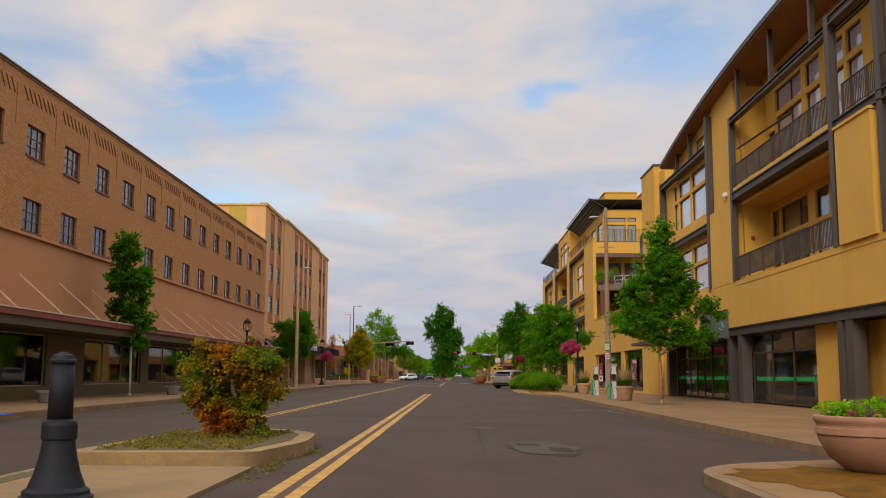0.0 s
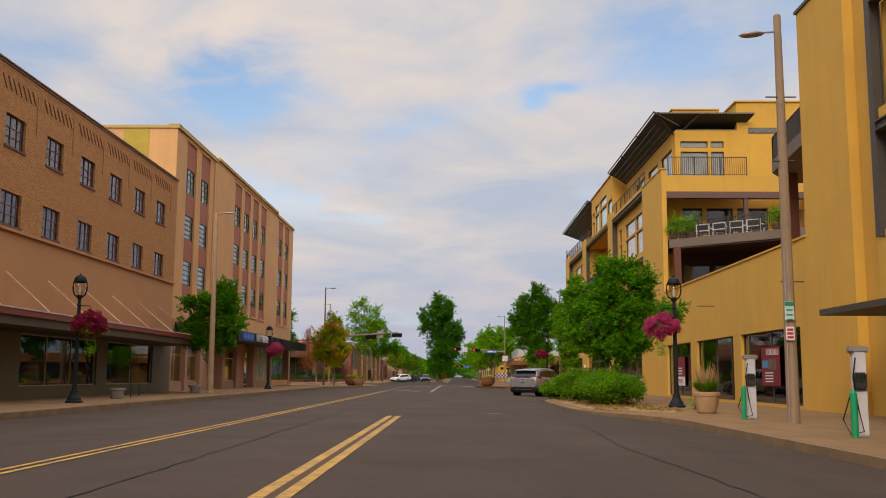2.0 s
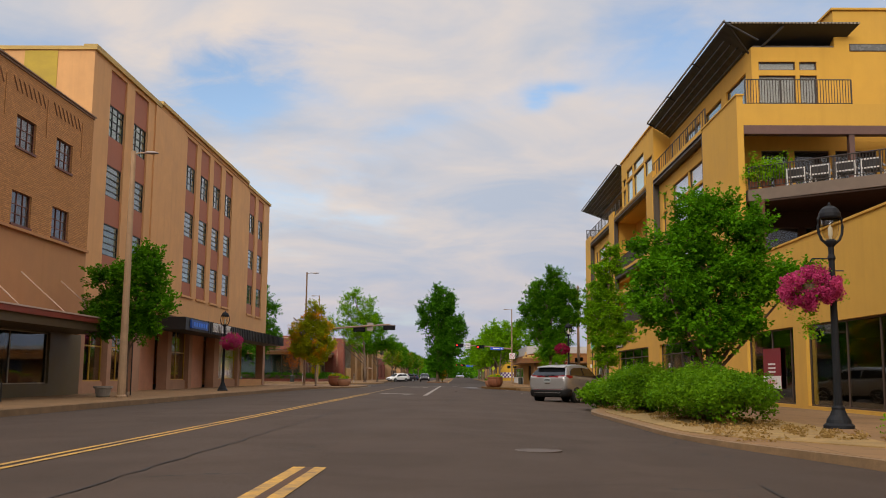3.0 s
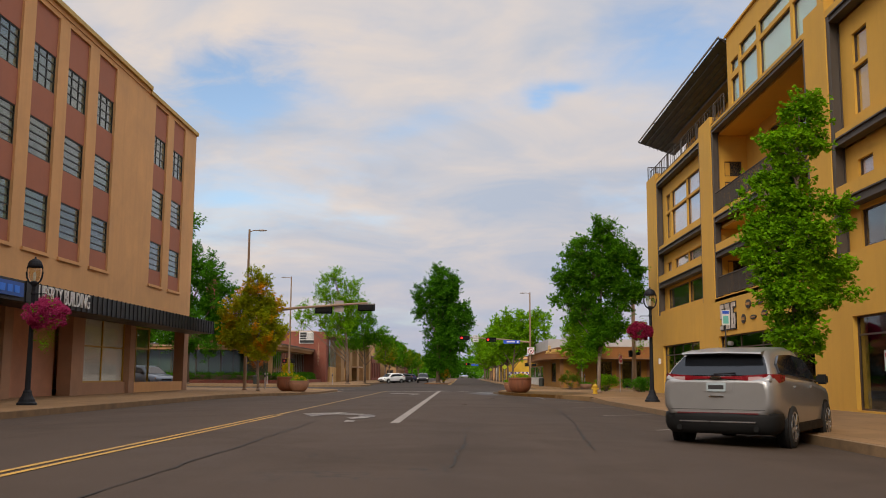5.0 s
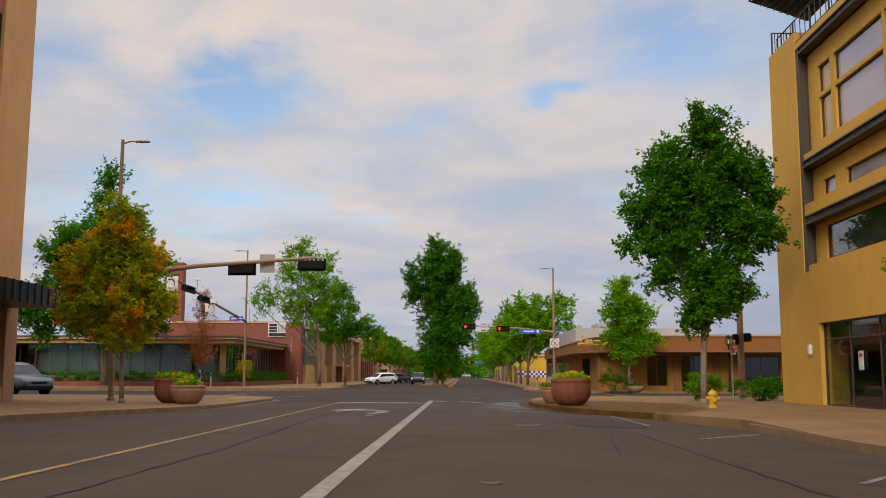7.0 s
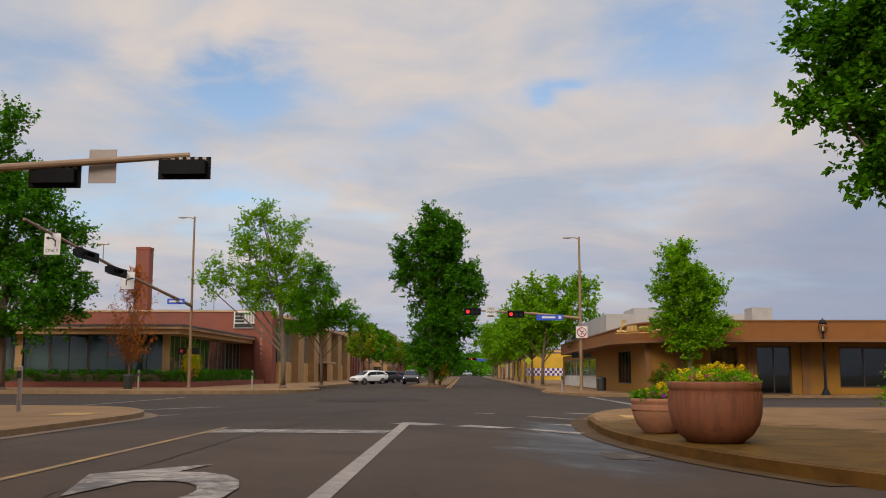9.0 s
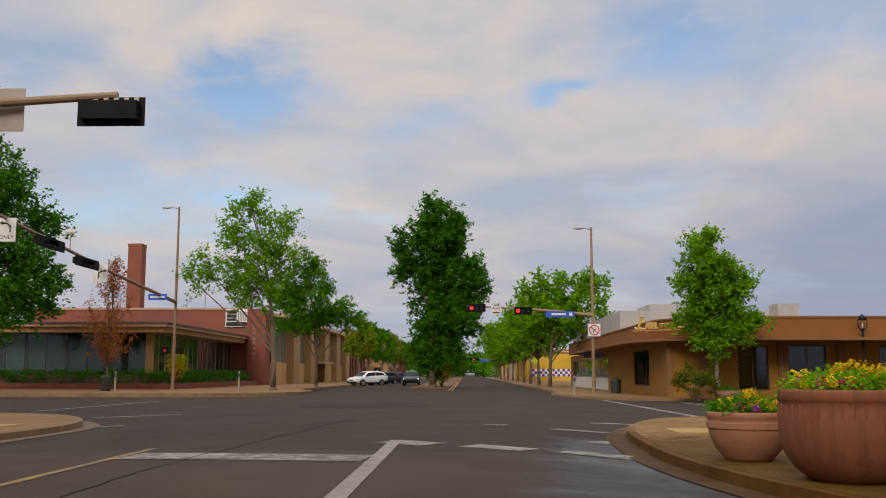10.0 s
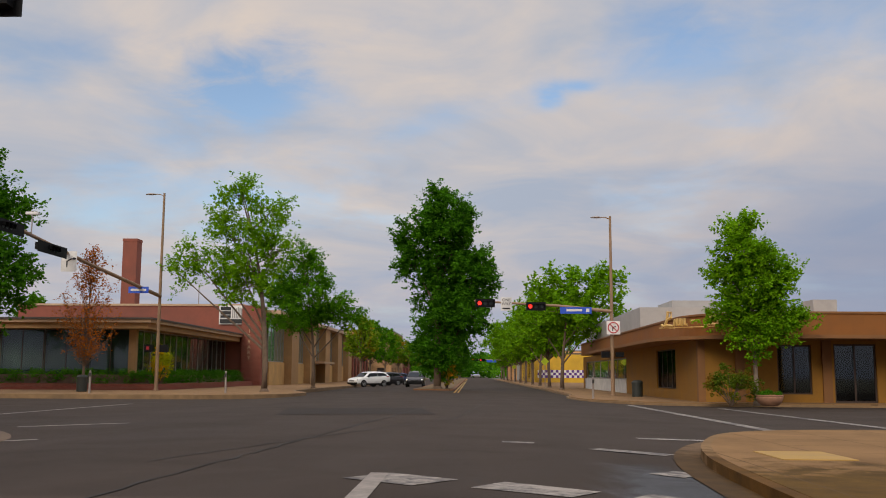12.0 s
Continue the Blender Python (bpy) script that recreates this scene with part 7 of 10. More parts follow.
part("roof_trim", boxes((-66, XE, YP, 230, 4.78, 5.0)), LIB_TRIM, lib, "thin cream roof edge")
part("pavilion_fascia", boxes((-66, XE - 0.3, YP + 0.3, 230, 4.35, 4.78)), LIB_TAN, lib)
for i in range(12):
    a = -65.0 + i * 3.3
    window(lib, "y", YP + 1.7, 0.3, a, a + 3.24, 0.9, 4.35, FRAME_DARK, (0.5,), (), 0.06, GLASS_DARK, CURTAIN_GREEN if i > 5 else None, "pavilion_window", gap=0.5)
for i in range(8):
    a = YP + 2.0 + i * 3.2
    window(lib, "x", XE - 1.6, -0.3, a, a + 3.1, 0.9, 4.35, FRAME_GREY, (0.5,), (), 0.07, GLASS_DARK, CURTAIN_GREEN, "pavilion_window", gap=0.4)
part("plinth", boxes((-66, XE - 1.5, YP + 1.6, 230, WFL, 0.9)), LIB_RED, lib)
part("corner_post", boxes((XE - 2.1, XE - 1.55, YP + 1.6, YP + 2.0, 0.9, 4.35)), LIB_TAN, lib)
part("corner_post", boxes((-38.2, -37.6, YP + 1.6, YP + 2.0, 0.9, 4.35)), LIB_TAN, lib)
part("corner_panel", boxes((-66, -50, YP + 1.5, YP + 1.69, 0.9, 4.35)), LIB_TAN, lib)
part("dark_room", boxes((-66, XE - 6, YP + 8, YP + 8.2, 0.9, 4.35), (XE - 6.2, XE - 6, YP + 3, 229, 0.9, 4.35)), INSIDE, lib)
part("upper_volume", boxes((-46.8, XE - 0.1, 230.1, 262, WFL, 7.95)), LIB_RED, lib, "long red-brown upper wall")
part("upper_trim", boxes((-46.9, XE, 230.0, 262.1, 7.95, 8.15)), LIB_TRIM, lib)
part("pylon", boxes((XE - 0.1, -21.7, 229.7, 232.2, WFL, 8.0)), RED_BRICK, lib, "red brick end wall with raised letters")
part("roof_house", boxes((-38.5, -33.0, 241, 246, 8.15, 8.9)), LIB_RED, lib)
part("roof_vent", bar([(-30.0, 236, 8.1), (-30.0, 236, 10.4)], 0.05, n=6), SIGN_STEEL, lib)
part("roof_vent", bar([(-27.5, 240, 8.1), (-27.5, 240, 10.0)], 0.05, n=6), SIGN_STEEL, lib)
p = part("roof_sign", boxes((-26.1, -23.6, 229.9, 230.05, 6.1, 8.0)), WHITE, lib, "white and black sign board")
for a, b, c, d in ((-25.95, -24.9, 7.5, 7.85), (-25.95, -24.9, 7.08, 7.42), (-25.95, -24.9, 6.75, 7.0), (-26.0, -23.7, 6.18, 6.62)):
    part("sign_bar", boxes((a, b, 229.86, 229.9, c, d)), BLACK, p)
for k in range(6):
    part("sign_bar", boxes((-24.75 + 0.18 * k, -24.66 + 0.18 * k, 229.86, 229.9, 6.75, 7.8 - 0.05 * (k % 3))), SIGN_STEEL, p)
for i, ch in enumerate("LIBRARY"):
    lettering(ch, facing(-22.9, 229.66, 5.95 - i * 0.54, "south"), 0.55, LIB_TRIM, lib, "raised_letter")
# tan bays north of it, each with a tall window over a pale panel
for i in range(5):
    y = 232.4 + i * 12.4
    part("bay_pier", boxes((-23.2, -20.6, y + 8.2, y + 12.4, WFL, 7.3)), LIB_TAN, lib)
    window(lib, "x", -21.5, -0.3, y, y + 8.2, 2.4, 7.2, FRAME_GREY, (0.2, 0.4, 0.6, 0.8), (), 0.09, GLASS, CURTAIN_GREEN, "bay_window")
    if i != 2:
        part("bay_panel", boxes((-22.2, -21.4, y, y + 8.2, WFL, 2.4)), LIB_PALE, lib, "pale ochre panel under the window")
    else:
        part("entrance_canopy", boxes((-22.2, -19.4, y - 0.5, y + 8.6, 2.5, 2.75)), LIB_TRIM, lib)
        window(lib, "x", -22.0, -0.3, y, y + 8.2, WFL, 2.4, FRAME_DARK, (0.33, 0.66), (), 0.1, GLASS_DARK, INSIDE, "entrance_door")
part("bay_roof", boxes((-40, -20.3, 232.2, 294.8, 7.3, 7.7)), LIB_TRIM, lib)
part("bay_back", boxes((-40, -39.6, 232, 294, WFL, 7.3), (-40, -21, 294.4, 294.8, WFL, 7.3)), RED_BRICK, lib)
ch = thing("brick_chimney", (-53.3, 280, WFL), "tall square red-brown chimney behind the library", "chimney")
part("shaft", boxes((-54.5, -52.3, 278.9, 281.1, WFL, 21.4)), LIB_RED, ch)
part("cap", boxes((-54.56, -52.24, 278.84, 281.16, 21.4, 21.8)), LIB_RED, ch)
hedge_row(XE - 0.6, XE + 0.5, 203.2, 229.0, 0.1, 1.2, "clipped dark green hedge in front of the library", 40)
hedge_row(-65, XE + 0.5, 201.0, 202.2, 0.1, 1.2, "clipped dark green hedge in front of the library", 41)
solid("planter_wall", boxes((-66, -22.4, 200.6, 200.9, WFL, 0.42), (-22.7, -22.4, 200.9, 229.5, WFL, 0.42)), RED_BRICK, "low red brick planter wall round the library", "wall")
bush("slim_shrub", (-22.9, 202.6, 0.1), (0.7, 0.7, 1.7), LEAF_MIX, "slim yellow-green shrub at the pavilion corner", 44, 50, 40, 0.14, "shrub", True, 0.25)

# ---- low brown shop on the north-east corner ----
shop = thing("corner_shop_building", (18, 190, WFR), "low brown single-storey shop with a curved fascia", "building")
SHOP = surface("brown_painted_siding", (0.32, 0.150, 0.018), 0.8, size=2, streak=0.12)
SHOP_FASCIA = surface("brown_fascia", (0.25, 0.090, 0.014), 0.75, size=3, streak=0.1)
SHOP_EDGE = surface("tan_fascia_edge", (0.24, 0.105, 0.032), 0.7, size=2)
XS, YSH = 10.8, 182.5
curve = rounded([(XS - 0.2, 232, 0), (XS - 0.2, YSH - 1.2, 5.5), (60, YSH - 1.2, 0), (60, 232, 0)], 14)
part("fascia", prism(curve, 3.15, 4.25), SHOP_FASCIA, shop, "curved brown fascia")
curve2 = rounded([(XS - 1.6, 214, 0), (XS - 1.9, YSH - 2.8, 7.0), (60, YSH - 2.4, 0), (60, 214, 0)], 14)
part("canopy_edge", prism(curve2, 2.98, 3.15), SHOP_EDGE, shop, "thin curved canopy edge")
part("roof_edge", prism(rounded([(XS - 0.26, 232.1, 0), (XS - 0.26, YSH - 1.26, 5.5), (60, YSH - 1.26, 0), (60, 232.1, 0)], 14), 4.25, 4.35), SHOP_EDGE, shop)
holes = [(14.7, 16.4, 0.3, 2.75), (17.5, 19.6, WFR + 0.05, 2.8), (22.5, 25.5, 0.3, 2.75), (29, 34, 0.4, 2.7)]
bm = bmesh.new()
facade(bm, "y", YSH, 0.3, XS + 0.3, 60, WFR, 2.98, holes)
part("front_wall", bm, SHOP, shop)
for a, b, c, d in holes:
    window(shop, "y", YSH + 0.05, 0.3, a, b, c, d, FRAME_DARK, (0.5,), (), 0.08, GLASS_DARK, None, "shop_window")
bm = bmesh.new()
facade(bm, "x", XS, 0.3, YSH, 232, WFR, 2.98, [(188.0, 193.5, 0.45, 2.7), (205, 230, 0.9, 2.5)])
part("side_wall", bm, SHOP, shop)
window(shop, "x", XS + 0.05, 0.3, 188.0, 193.5, 0.45, 2.7, FRAME_DARK, (0.25, 0.5, 0.75), (), 0.07, GLASS_DIM, None, "shop_window")
window(shop, "x", XS + 0.05, 0.3, 205, 230, 0.9, 2.5, FRAME_GREY, (0.2, 0.4, 0.6, 0.8), (), 0.1, GLASS_DARK, None, "shop_window")
for i in range(14):
    part("siding_board", boxes((XS - 0.03, XS, YSH + 0.3, 187.6, WFR + 0.2 * i, WFR + 0.2 * i + 0.18)), SHOP, shop)
for a in (12.6, 16.9, 20.2, 26.2):
    part("pilaster", boxes((a, a + 0.45, YSH - 0.12, YSH, WFR, 2.98)), SHOP_EDGE, shop)
part("white_panel", boxes((XS - 0.05, XS, 205, 230, WFR, 0.9)), WHITE, shop)
part("dark_room", boxes((XS + 4, XS + 4.2, 187, 232, WFR, 2.98), (XS + 4, 60, 187, 187.2, WFR, 2.98)), INSIDE, shop)
part("corner_post", boxes((XS - 0.05, XS + 0.3, YSH - 0.05, YSH + 0.3, WFR, 2.98)), SHOP_EDGE, shop)
part("rear_block", boxes((XS + 0.2, 24, 200, 231, 4.35, 5.85), (13.4, 16.6, 201, 206, 5.85, 6.4), (24, 40, 200, 231, 4.35, 5.3), (21.4, 22.9, 196, 198, 4.35, 6.1)), surface("pale_roof_block", (0.42, 0.40, 0.38), 0.8, size=3), shop, "pale grey roof block")
# a gold script sign, drawn as plain strokes
GOLD = surface("gold_letters", (0.65, 0.42, 0.14), 0.4, metal=0.2)
sign = part("script_sign_rail", bar([(9.3, 184.7, 3.66), (13.0, 181.0, 3.66)], 0.025, n=5), GOLD, shop)
for k in range(5):
    q = Vector((9.5 + 0.8 * k, 184.5 - 0.8 * k, 3.66))
    part("sign_bracket", bar([q, q + Vector((0.75, 0.75, 0))], 0.025, n=5), GOLD, sign)


def stroke(points, r=0.075):
    """A script stroke: points are (along the sign, height)."""
    w = Vector((0.7071, -0.7071, 0))
    part("sign_stroke", bar([Vector((9.4, 184.6, 3.72)) + w * a + Vector((0, 0, b)) for a, b in points], r, n=6), GOLD, sign, "gold script stroke")


for x, high in ((0.0, 0.78), (2.55, 0.82)):
    stroke([(x, 0.12), (x + 0.18, 0.02), (x + 0.34, 0.3), (x + 0.42, high), (x + 0.6, high * 0.95), (x + 0.62, high * 0.6), (x + 0.34, high * 0.45)])
    stroke([(x + 0.05, 0.04), (x + 0.4, 0.08), (x + 0.7, 0.02)])
for x in (0.85, 1.05, 1.32, 3.4, 3.75, 4.0, 4.3, 4.6):
    stroke([(x - 0.1, 0.02), (x, 0.36), (x + 0.1, 0.40), (x + 0.1, 0.05), (x + 0.24, 0.08)])
stroke([(1.75, 0.26), (2.3, 0.26)])

# ---- buildings along the far street ----
def plain_house(name, x0, x1, y0, y1, top, mat, face_x, label, floors=2, bays=6, trim=None, side_bays=0):
    """A simple street building with real window openings on its street front."""
    h = thing(name, ((x0 + x1) / 2, (y0 + y1) / 2, -0.2), label, "building", "far street buildings")
    s = -1 if face_x == x1 else 1
    holes, step, fh = [], (y1 - y0) / bays, (top - 0.8) / floors
    for f in range(floors):
        for b in range(bays):
            ya = y0 + step * b + step * 0.22
            holes.append((ya, ya + step * 0.56, -0.2 + 0.8 + fh * f if f else 0.5, fh * (f + 1) - 0.5))
    bm = bmesh.new()
    facade(bm, "x", face_x, s * 0.4, y0, y1, -0.2, top, holes)
    part("wall", bm, mat, h)
    for a, b, c, d in holes:
        window(h, "x", face_x + s * 0.1, s * 0.3, a, b, c, d, FRAME_DARK, (0.5,), (), 0.08, GLASS, INSIDE)
    if side_bays:
        step = (x1 - x0 - 0.9) / side_bays
        ends = [(x0 + 0.45 + step * (b + 0.25), x0 + 0.45 + step * (b + 0.75), 0.9 + fh * f, fh * (f + 1) - 0.5) for f in range(floors) for b in range(side_bays)]
        bm = bmesh.new()
        facade(bm, "y", y0, 0.4, x0 + 0.45, x1 - 0.45, -0.2, top, ends)
        part("side_wall", bm, mat, h)
        for a, b, c, d in ends:
            window(h, "y", y0 + 0.1, 0.3, a, b, c, d, FRAME_DARK, (0.5,), (0.5,), 0.08, GLASS, INSIDE)
        part("cornice", boxes((x0 - 0.2, x1 + 0.2, y0 - 0.25, y0 - 0.02, top - 0.5, top - 0.1)), CREAM, h, "pale stone cornice")
    else:
        part("side_wall", boxes((x0 + 0.45, x1 - 0.45, y0, y0 + 0.4, -0.2, top)), mat, h)
    part("back_wall", boxes((x0, x0 + 0.4, y0, y1, -0.2, top)) if s < 0 else boxes((x1 - 0.4, x1, y0, y1, -0.2, top)), mat, h)
    part("roof", boxes((x0, x1, y0, y1, top, top + 0.25)), trim or GREY_FASCIA, h)
    return h


plain_house("brick_house", -40, -20.5, 296, 319, 5.2, RED_BRICK, -20.5, "low red brick shop on the far street", 1, 5)
plain_house("brick_school", -46, -16.2, 322, 352, 9.6, TAN_BRICK, -16.2, "buff brick three-storey building on the far street", 3, 7, side_bays=9)
plain_house("tan_shop", -40, -19.5, 356, 390, 6.5, CREAM, -19.5, "cream stucco shop on the far street", 1, 6)
plain_house("red_shop", -40, -19.5, 392, 430, 8.0, RED_BRICK, -19.5, "red brick shop on the far street", 2, 6)
plain_house("yellow_shop", 10.6, 40, 304, 348, 4.8, surface("bright_yellow_wall", (0.60, 0.36, 0.03), 0.8, size=2), 10.6, "low yellow shop with a purple and white chequered band", 1, 4)
CHEQ = surface("purple_tile", (0.10, 0.03, 0.22), 0.5)
for i in range(30):
    for j in range(3):
        part("chequer_tile", boxes((11.1 + i * 0.46, 11.55 + i * 0.46, 303.94, 303.98, 0.7 + j * 0.46, 1.15 + j * 0.46)), CHEQ if (i + j) % 2 else WHITE, bpy.data.objects["yellow_shop"])
plain_house("grey_shop", 10.6, 40, 350, 370, 5.6, surface("pale_grey_wall", (0.45, 0.42, 0.38), 0.8, size=2), 10.6, "pale grey shop on the far street", 1, 6)
plain_house("cream_shop", 10.6, 40, 372, 404, 7.0, CREAM, 10.6, "cream shop on the far street", 2, 7)
plain_house("brown_shop", 10.6, 40, 406, 430, 6.0, BROWN_STUCCO, 10.6, "brown shop on the far street", 1, 8)
# a far block beyond the side street, west
plain_house("parking_shop", -95, -82, 196, 230, 4.6, BROWN_STUCCO, -82, "low brown building on the side street", 1, 4)


# ---- far woods that close the street ----
rng = np.random.default_rng(77)
cs = []
for i in range(900):
    y = rng.uniform(430, 620)
    x = rng.uniform(-190, 190)
    if -7 < x < 4 and y < 560:
        continue
    cs.append((x, y, abs(rng.normal(0, 1)) * 3.0 + rng.uniform(0, 6) + 0.5))
v, n = leaf_cloud(rng, cs, 1.7, 36, 0.9, 0.8)
ob = new("far_woods", leaf_mesh("far_woods", v, n, LEAF))
tagged(ob, "green trees closing the far end of the street", "woods", kind="stuff")
cs = []
for i in range(800):
    y = rng.uniform(540, 620)
    x = rng.uniform(-60, 55)
    cs.append((x, y, rng.uniform(0, 1) ** 0.7 * 9.0 + 0.3))
v, n = leaf_cloud(rng, cs, 1.6, 60, 1.1, 0.9)
ob = new("far_woods", leaf_mesh("far_woods", v, n, LEAF_DARK))
tagged(ob, "dark green trees at the end of the street", "woods", kind="stuff")
# trees behind the west and east blocks
for i, (x, y, h) in enumerate(((-56, 188, 10), (-76, 225, 12), (-70, 180, 10), (46, 205, 9), (70, 215, 11), (-60, 262, 12))):
    tree("background_tree", (x, y, -0.25), h, h * 0.7, 2.5, "oval", LEAF, "green tree behind the low buildings", 60 + i, 44, 12, 24, 0.34, BARK, 0.2, spray=0.9)
solid("side_street_building", boxes((-110, -66, 153, 196, -0.3, 5.0)), BROWN_STUCCO, "low brown building far down the side street", "building")
solid("side_street_building", boxes((60, 90, 190, 240, -0.3, 5.5)), TAN_BRICK, "low buff building far down the side street", "building")

# ---- street furniture ----
LAMP_GLASS = glass("lantern_glass", (0.85, 0.82, 0.72))
SIGN_GREEN = surface("green_sign", (0.02, 0.22, 0.12), 0.5)
SIGN_BLUE = surface("street_sign_blue", (0.02, 0.09, 0.55), 0.5)
SIGN_RED = surface("sign_red", (0.45, 0.02, 0.03), 0.5)
SIGN_GREY = surface("sign_back", (0.36, 0.31, 0.28), 0.5, metal=0.4)
SIGNAL = surface("signal_black", (0.006, 0.006, 0.007), 0.6, size=0.5, spec=0.15)
TRASH = surface("dark_bin", (0.03, 0.035, 0.03), 0.5)


def flower_ball(parent, at, r, petals, seed, trailing=True):
    rng = np.random.default_rng(seed)
    o = Vector(at) - ORIGIN[parent]
    cs = []
    for i in range(130):
        d = rng.normal(0, 1, 3); d /= np.linalg.norm(d)
        cs.append(tuple(np.array(o) + d * r * rng.uniform(0.6, 0.95) * np.array((1.08, 1.08, 0.78))))
    v, n = leaf_cloud(rng, cs, r * 0.11, 120, 0.055, 1.0)
    f = tagged(new("blossom", leaf_mesh("blossom", v, n, petals)), kind="stuff")
    f.parent = parent
    cs = [tuple(np.array(o) + rng.normal(0, 1, 3) * r * 0.45 + np.array((0, 0, -r * 0.1))) for _ in range(22)]
    if trailing:
        cs += [tuple(np.array(o) + np.array((rng.uniform(-0.3, 0.3) * r, rng.uniform(-0.3, 0.3) * r, -r * rng.uniform(0.9, 1.7)))) for _ in range(8)]
    v, n = leaf_cloud(rng, cs, r * 0.18, 22, 0.07, 1.0)
    f = tagged(new("greenery", leaf_mesh("greenery", v, n, LEAF_LIGHT)), kind="stuff")
    f.parent = parent


def lamp_post(x, y, z, side, petals, label, seed, bloom=0.68):
    """A cast-iron street lamp with one lantern and a hanging flower basket on its road side."""
    t = thing("street_lamp", (x, y, z), label, "street lamp", "cast-iron street lamps")
    part("base", turned([(0.34, z), (0.34, z + 0.07), (0.28, z + 0.12), (0.26, z + 0.20), (0.19, z + 0.30), (0.145, z + 0.42), (0.15, z + 0.47), (0.115, z + 0.52)], x, y, 16), IRON, t, smooth=False)
    part("post", turned([(0.095, z + 0.52), (0.065, z + 3.86), (0.092, z + 3.92), (0.06, z + 4.02), (0.065, z + 4.20)], x, y, 16, 0.04), IRON, t)
    part("collar", turned([(0.065, z + 4.18), (0.13, z + 4.26), (0.15, z + 4.32), (0.10, z + 4.36)], x, y, 14), IRON, t)
    part("globe", turned([(0.10, z + 4.36), (0.165, z + 4.46), (0.20, z + 4.66), (0.20, z + 4.86)], x, y, 14), LAMP_GLASS, t, "clear lantern glass", smooth=True)
    part("bulb", turned([(0.03, z + 4.37), (0.055, z + 4.48), (0.055, z + 4.62), (0.02, z + 4.70)], x, y, 8), WHITE, t)
    for k in (-1, 1):
        part("cage_bar", bar([(x + k * r, y, z + h) for r, h in ((0.12, 4.28), (0.21, 4.36), (0.27, 4.50), (0.29, 4.68), (0.275, 4.84), (0.22, 4.97))], 0.032, n=6), IRON, t)
    part("cap", turned([(0.225, z + 4.86), (0.25, z + 4.90), (0.245, z + 4.98), (0.20, z + 5.08), (0.11, z + 5.15), (0.035, z + 5.17), (0.035, z + 5.21), (0.01, z + 5.25)], x, y, 16), IRON, t)
    if not bloom:
        return t
    part("basket_arm", bar([(x, y, z + 3.910), (x + side * 0.45, y, z + 3.910), (x + side * 0.5, y, z + 3.834)], 0.018, n=6), IRON, t)
    b = part("basket", turned([(0.189, z + 2.938), (0.319, z + 3.132), (0.354, z + 3.294)], x + side * 0.46, y, 12), BARK, t, "hanging flower basket")
    flower_ball(t, (x + side * 0.5, y, z + 3.22), bloom, petals, seed)
    return t


lamp_post(-15.3, 69.9, WL, 1, CRIMSON, "black cast-iron street lamp with a dark red flower basket", 1)
lamp_post(-15.4, 110.4, WL, 1, PINK, "black cast-iron street lamp with a pink flower basket", 2, 0.74)
lamp_post(8.8, 69.5, WR, -1, PINK, "black cast-iron street lamp with a pink flower basket", 3)
lamp_post(8.57, 121.0, WR, -1, CRIMSON, "black cast-iron street lamp with a crimson flower basket", 4, 0.55)
lamp_post(20.9, 180.6, WFR, -1, CRIMSON, "black cast-iron street lamp on the side street", 5, 0).scale = (0.87, 0.87, 0.87)

# heavy iron bollard on the median
x, y, z = -3.47, 8.45, 0.09
t = thing("iron_bollard", (x, y, z), "black cast-iron bollard with a stepped base on the median", "bollard")
part("base", turned([(0.31, z), (0.31, z + 0.05), (0.28, z + 0.07), (0.28, z + 0.10), (0.24, z + 0.13), (0.19, z + 0.26), (0.155, z + 0.40), (0.135, z + 0.53)], x, y, 48), IRON, t, smooth=False)
part("collar", turned([(0.14, z + 0.53), (0.15, z + 0.545), (0.15, z + 0.66), (0.14, z + 0.69), (0.108, z + 0.71)], x, y, 48), IRON, t)
part("shaft", turned([(0.108, z + 0.71), (0.098, z + 1.20)], x, y, 48), IRON, t, smooth=True)
part("cap", turned([(0.112, z + 1.20), (0.114, z + 1.22), (0.10, z + 1.235), (0.09, z + 1.265), (0.05, z + 1.28), (0.045, z + 1.29), (0.01, z + 1.295)], x, y, 48), IRON, t)
t2 = solid("blue_mat", boxes((-13.2, -12.6, 26.6, 27.6, WL + 0.004, WL + 0.02)), SIGN_BLUE, "blue painted kerb ramp on the pavement", "marking", "structure")


def light_pole(x, y, z, side, label, high=11.6, mat=None, along="x", arm=0.65, thick=0.13):
    t = thing("street_light", (x, y, z), label, "street light", "tall street lights")
    part("pole", turned([(thick + 0.05, z), (thick + 0.05, z + 0.1), (thick, z + 0.14), (thick * 0.58, z + high)], x, y, 12), mat or POLE_TAN, t, smooth=False)
    dx, dy = (side, 0) if along == "x" else (0, side)
    part("arm", bar([(x, y, z + high - 0.2), (x + dx * arm * 0.5, y + dy * arm * 0.5, z + high - 0.08), (x + dx * arm, y + dy * arm, z + high - 0.08)], 0.035, n=6), mat or POLE_TAN, t)
    bm = bmesh.new()
    lathe(bm, [(0.02, -0.09), (0.16, -0.05), (0.17, 0.0), (0.10, 0.07), (0.02, 0.09)], 0, 0, 12)
    bmesh.ops.transform(bm, matrix=pose(x + dx * (arm + 0.25), y + dy * (arm + 0.25), z + high - 0.08) @ Matrix.Diagonal((2.2 if dx else 1, 2.2 if dy else 1, 0.8, 1)), verts=bm.verts)
    part("lamp_head", bm, SIGN_GREY, t, smooth=True)
    return t


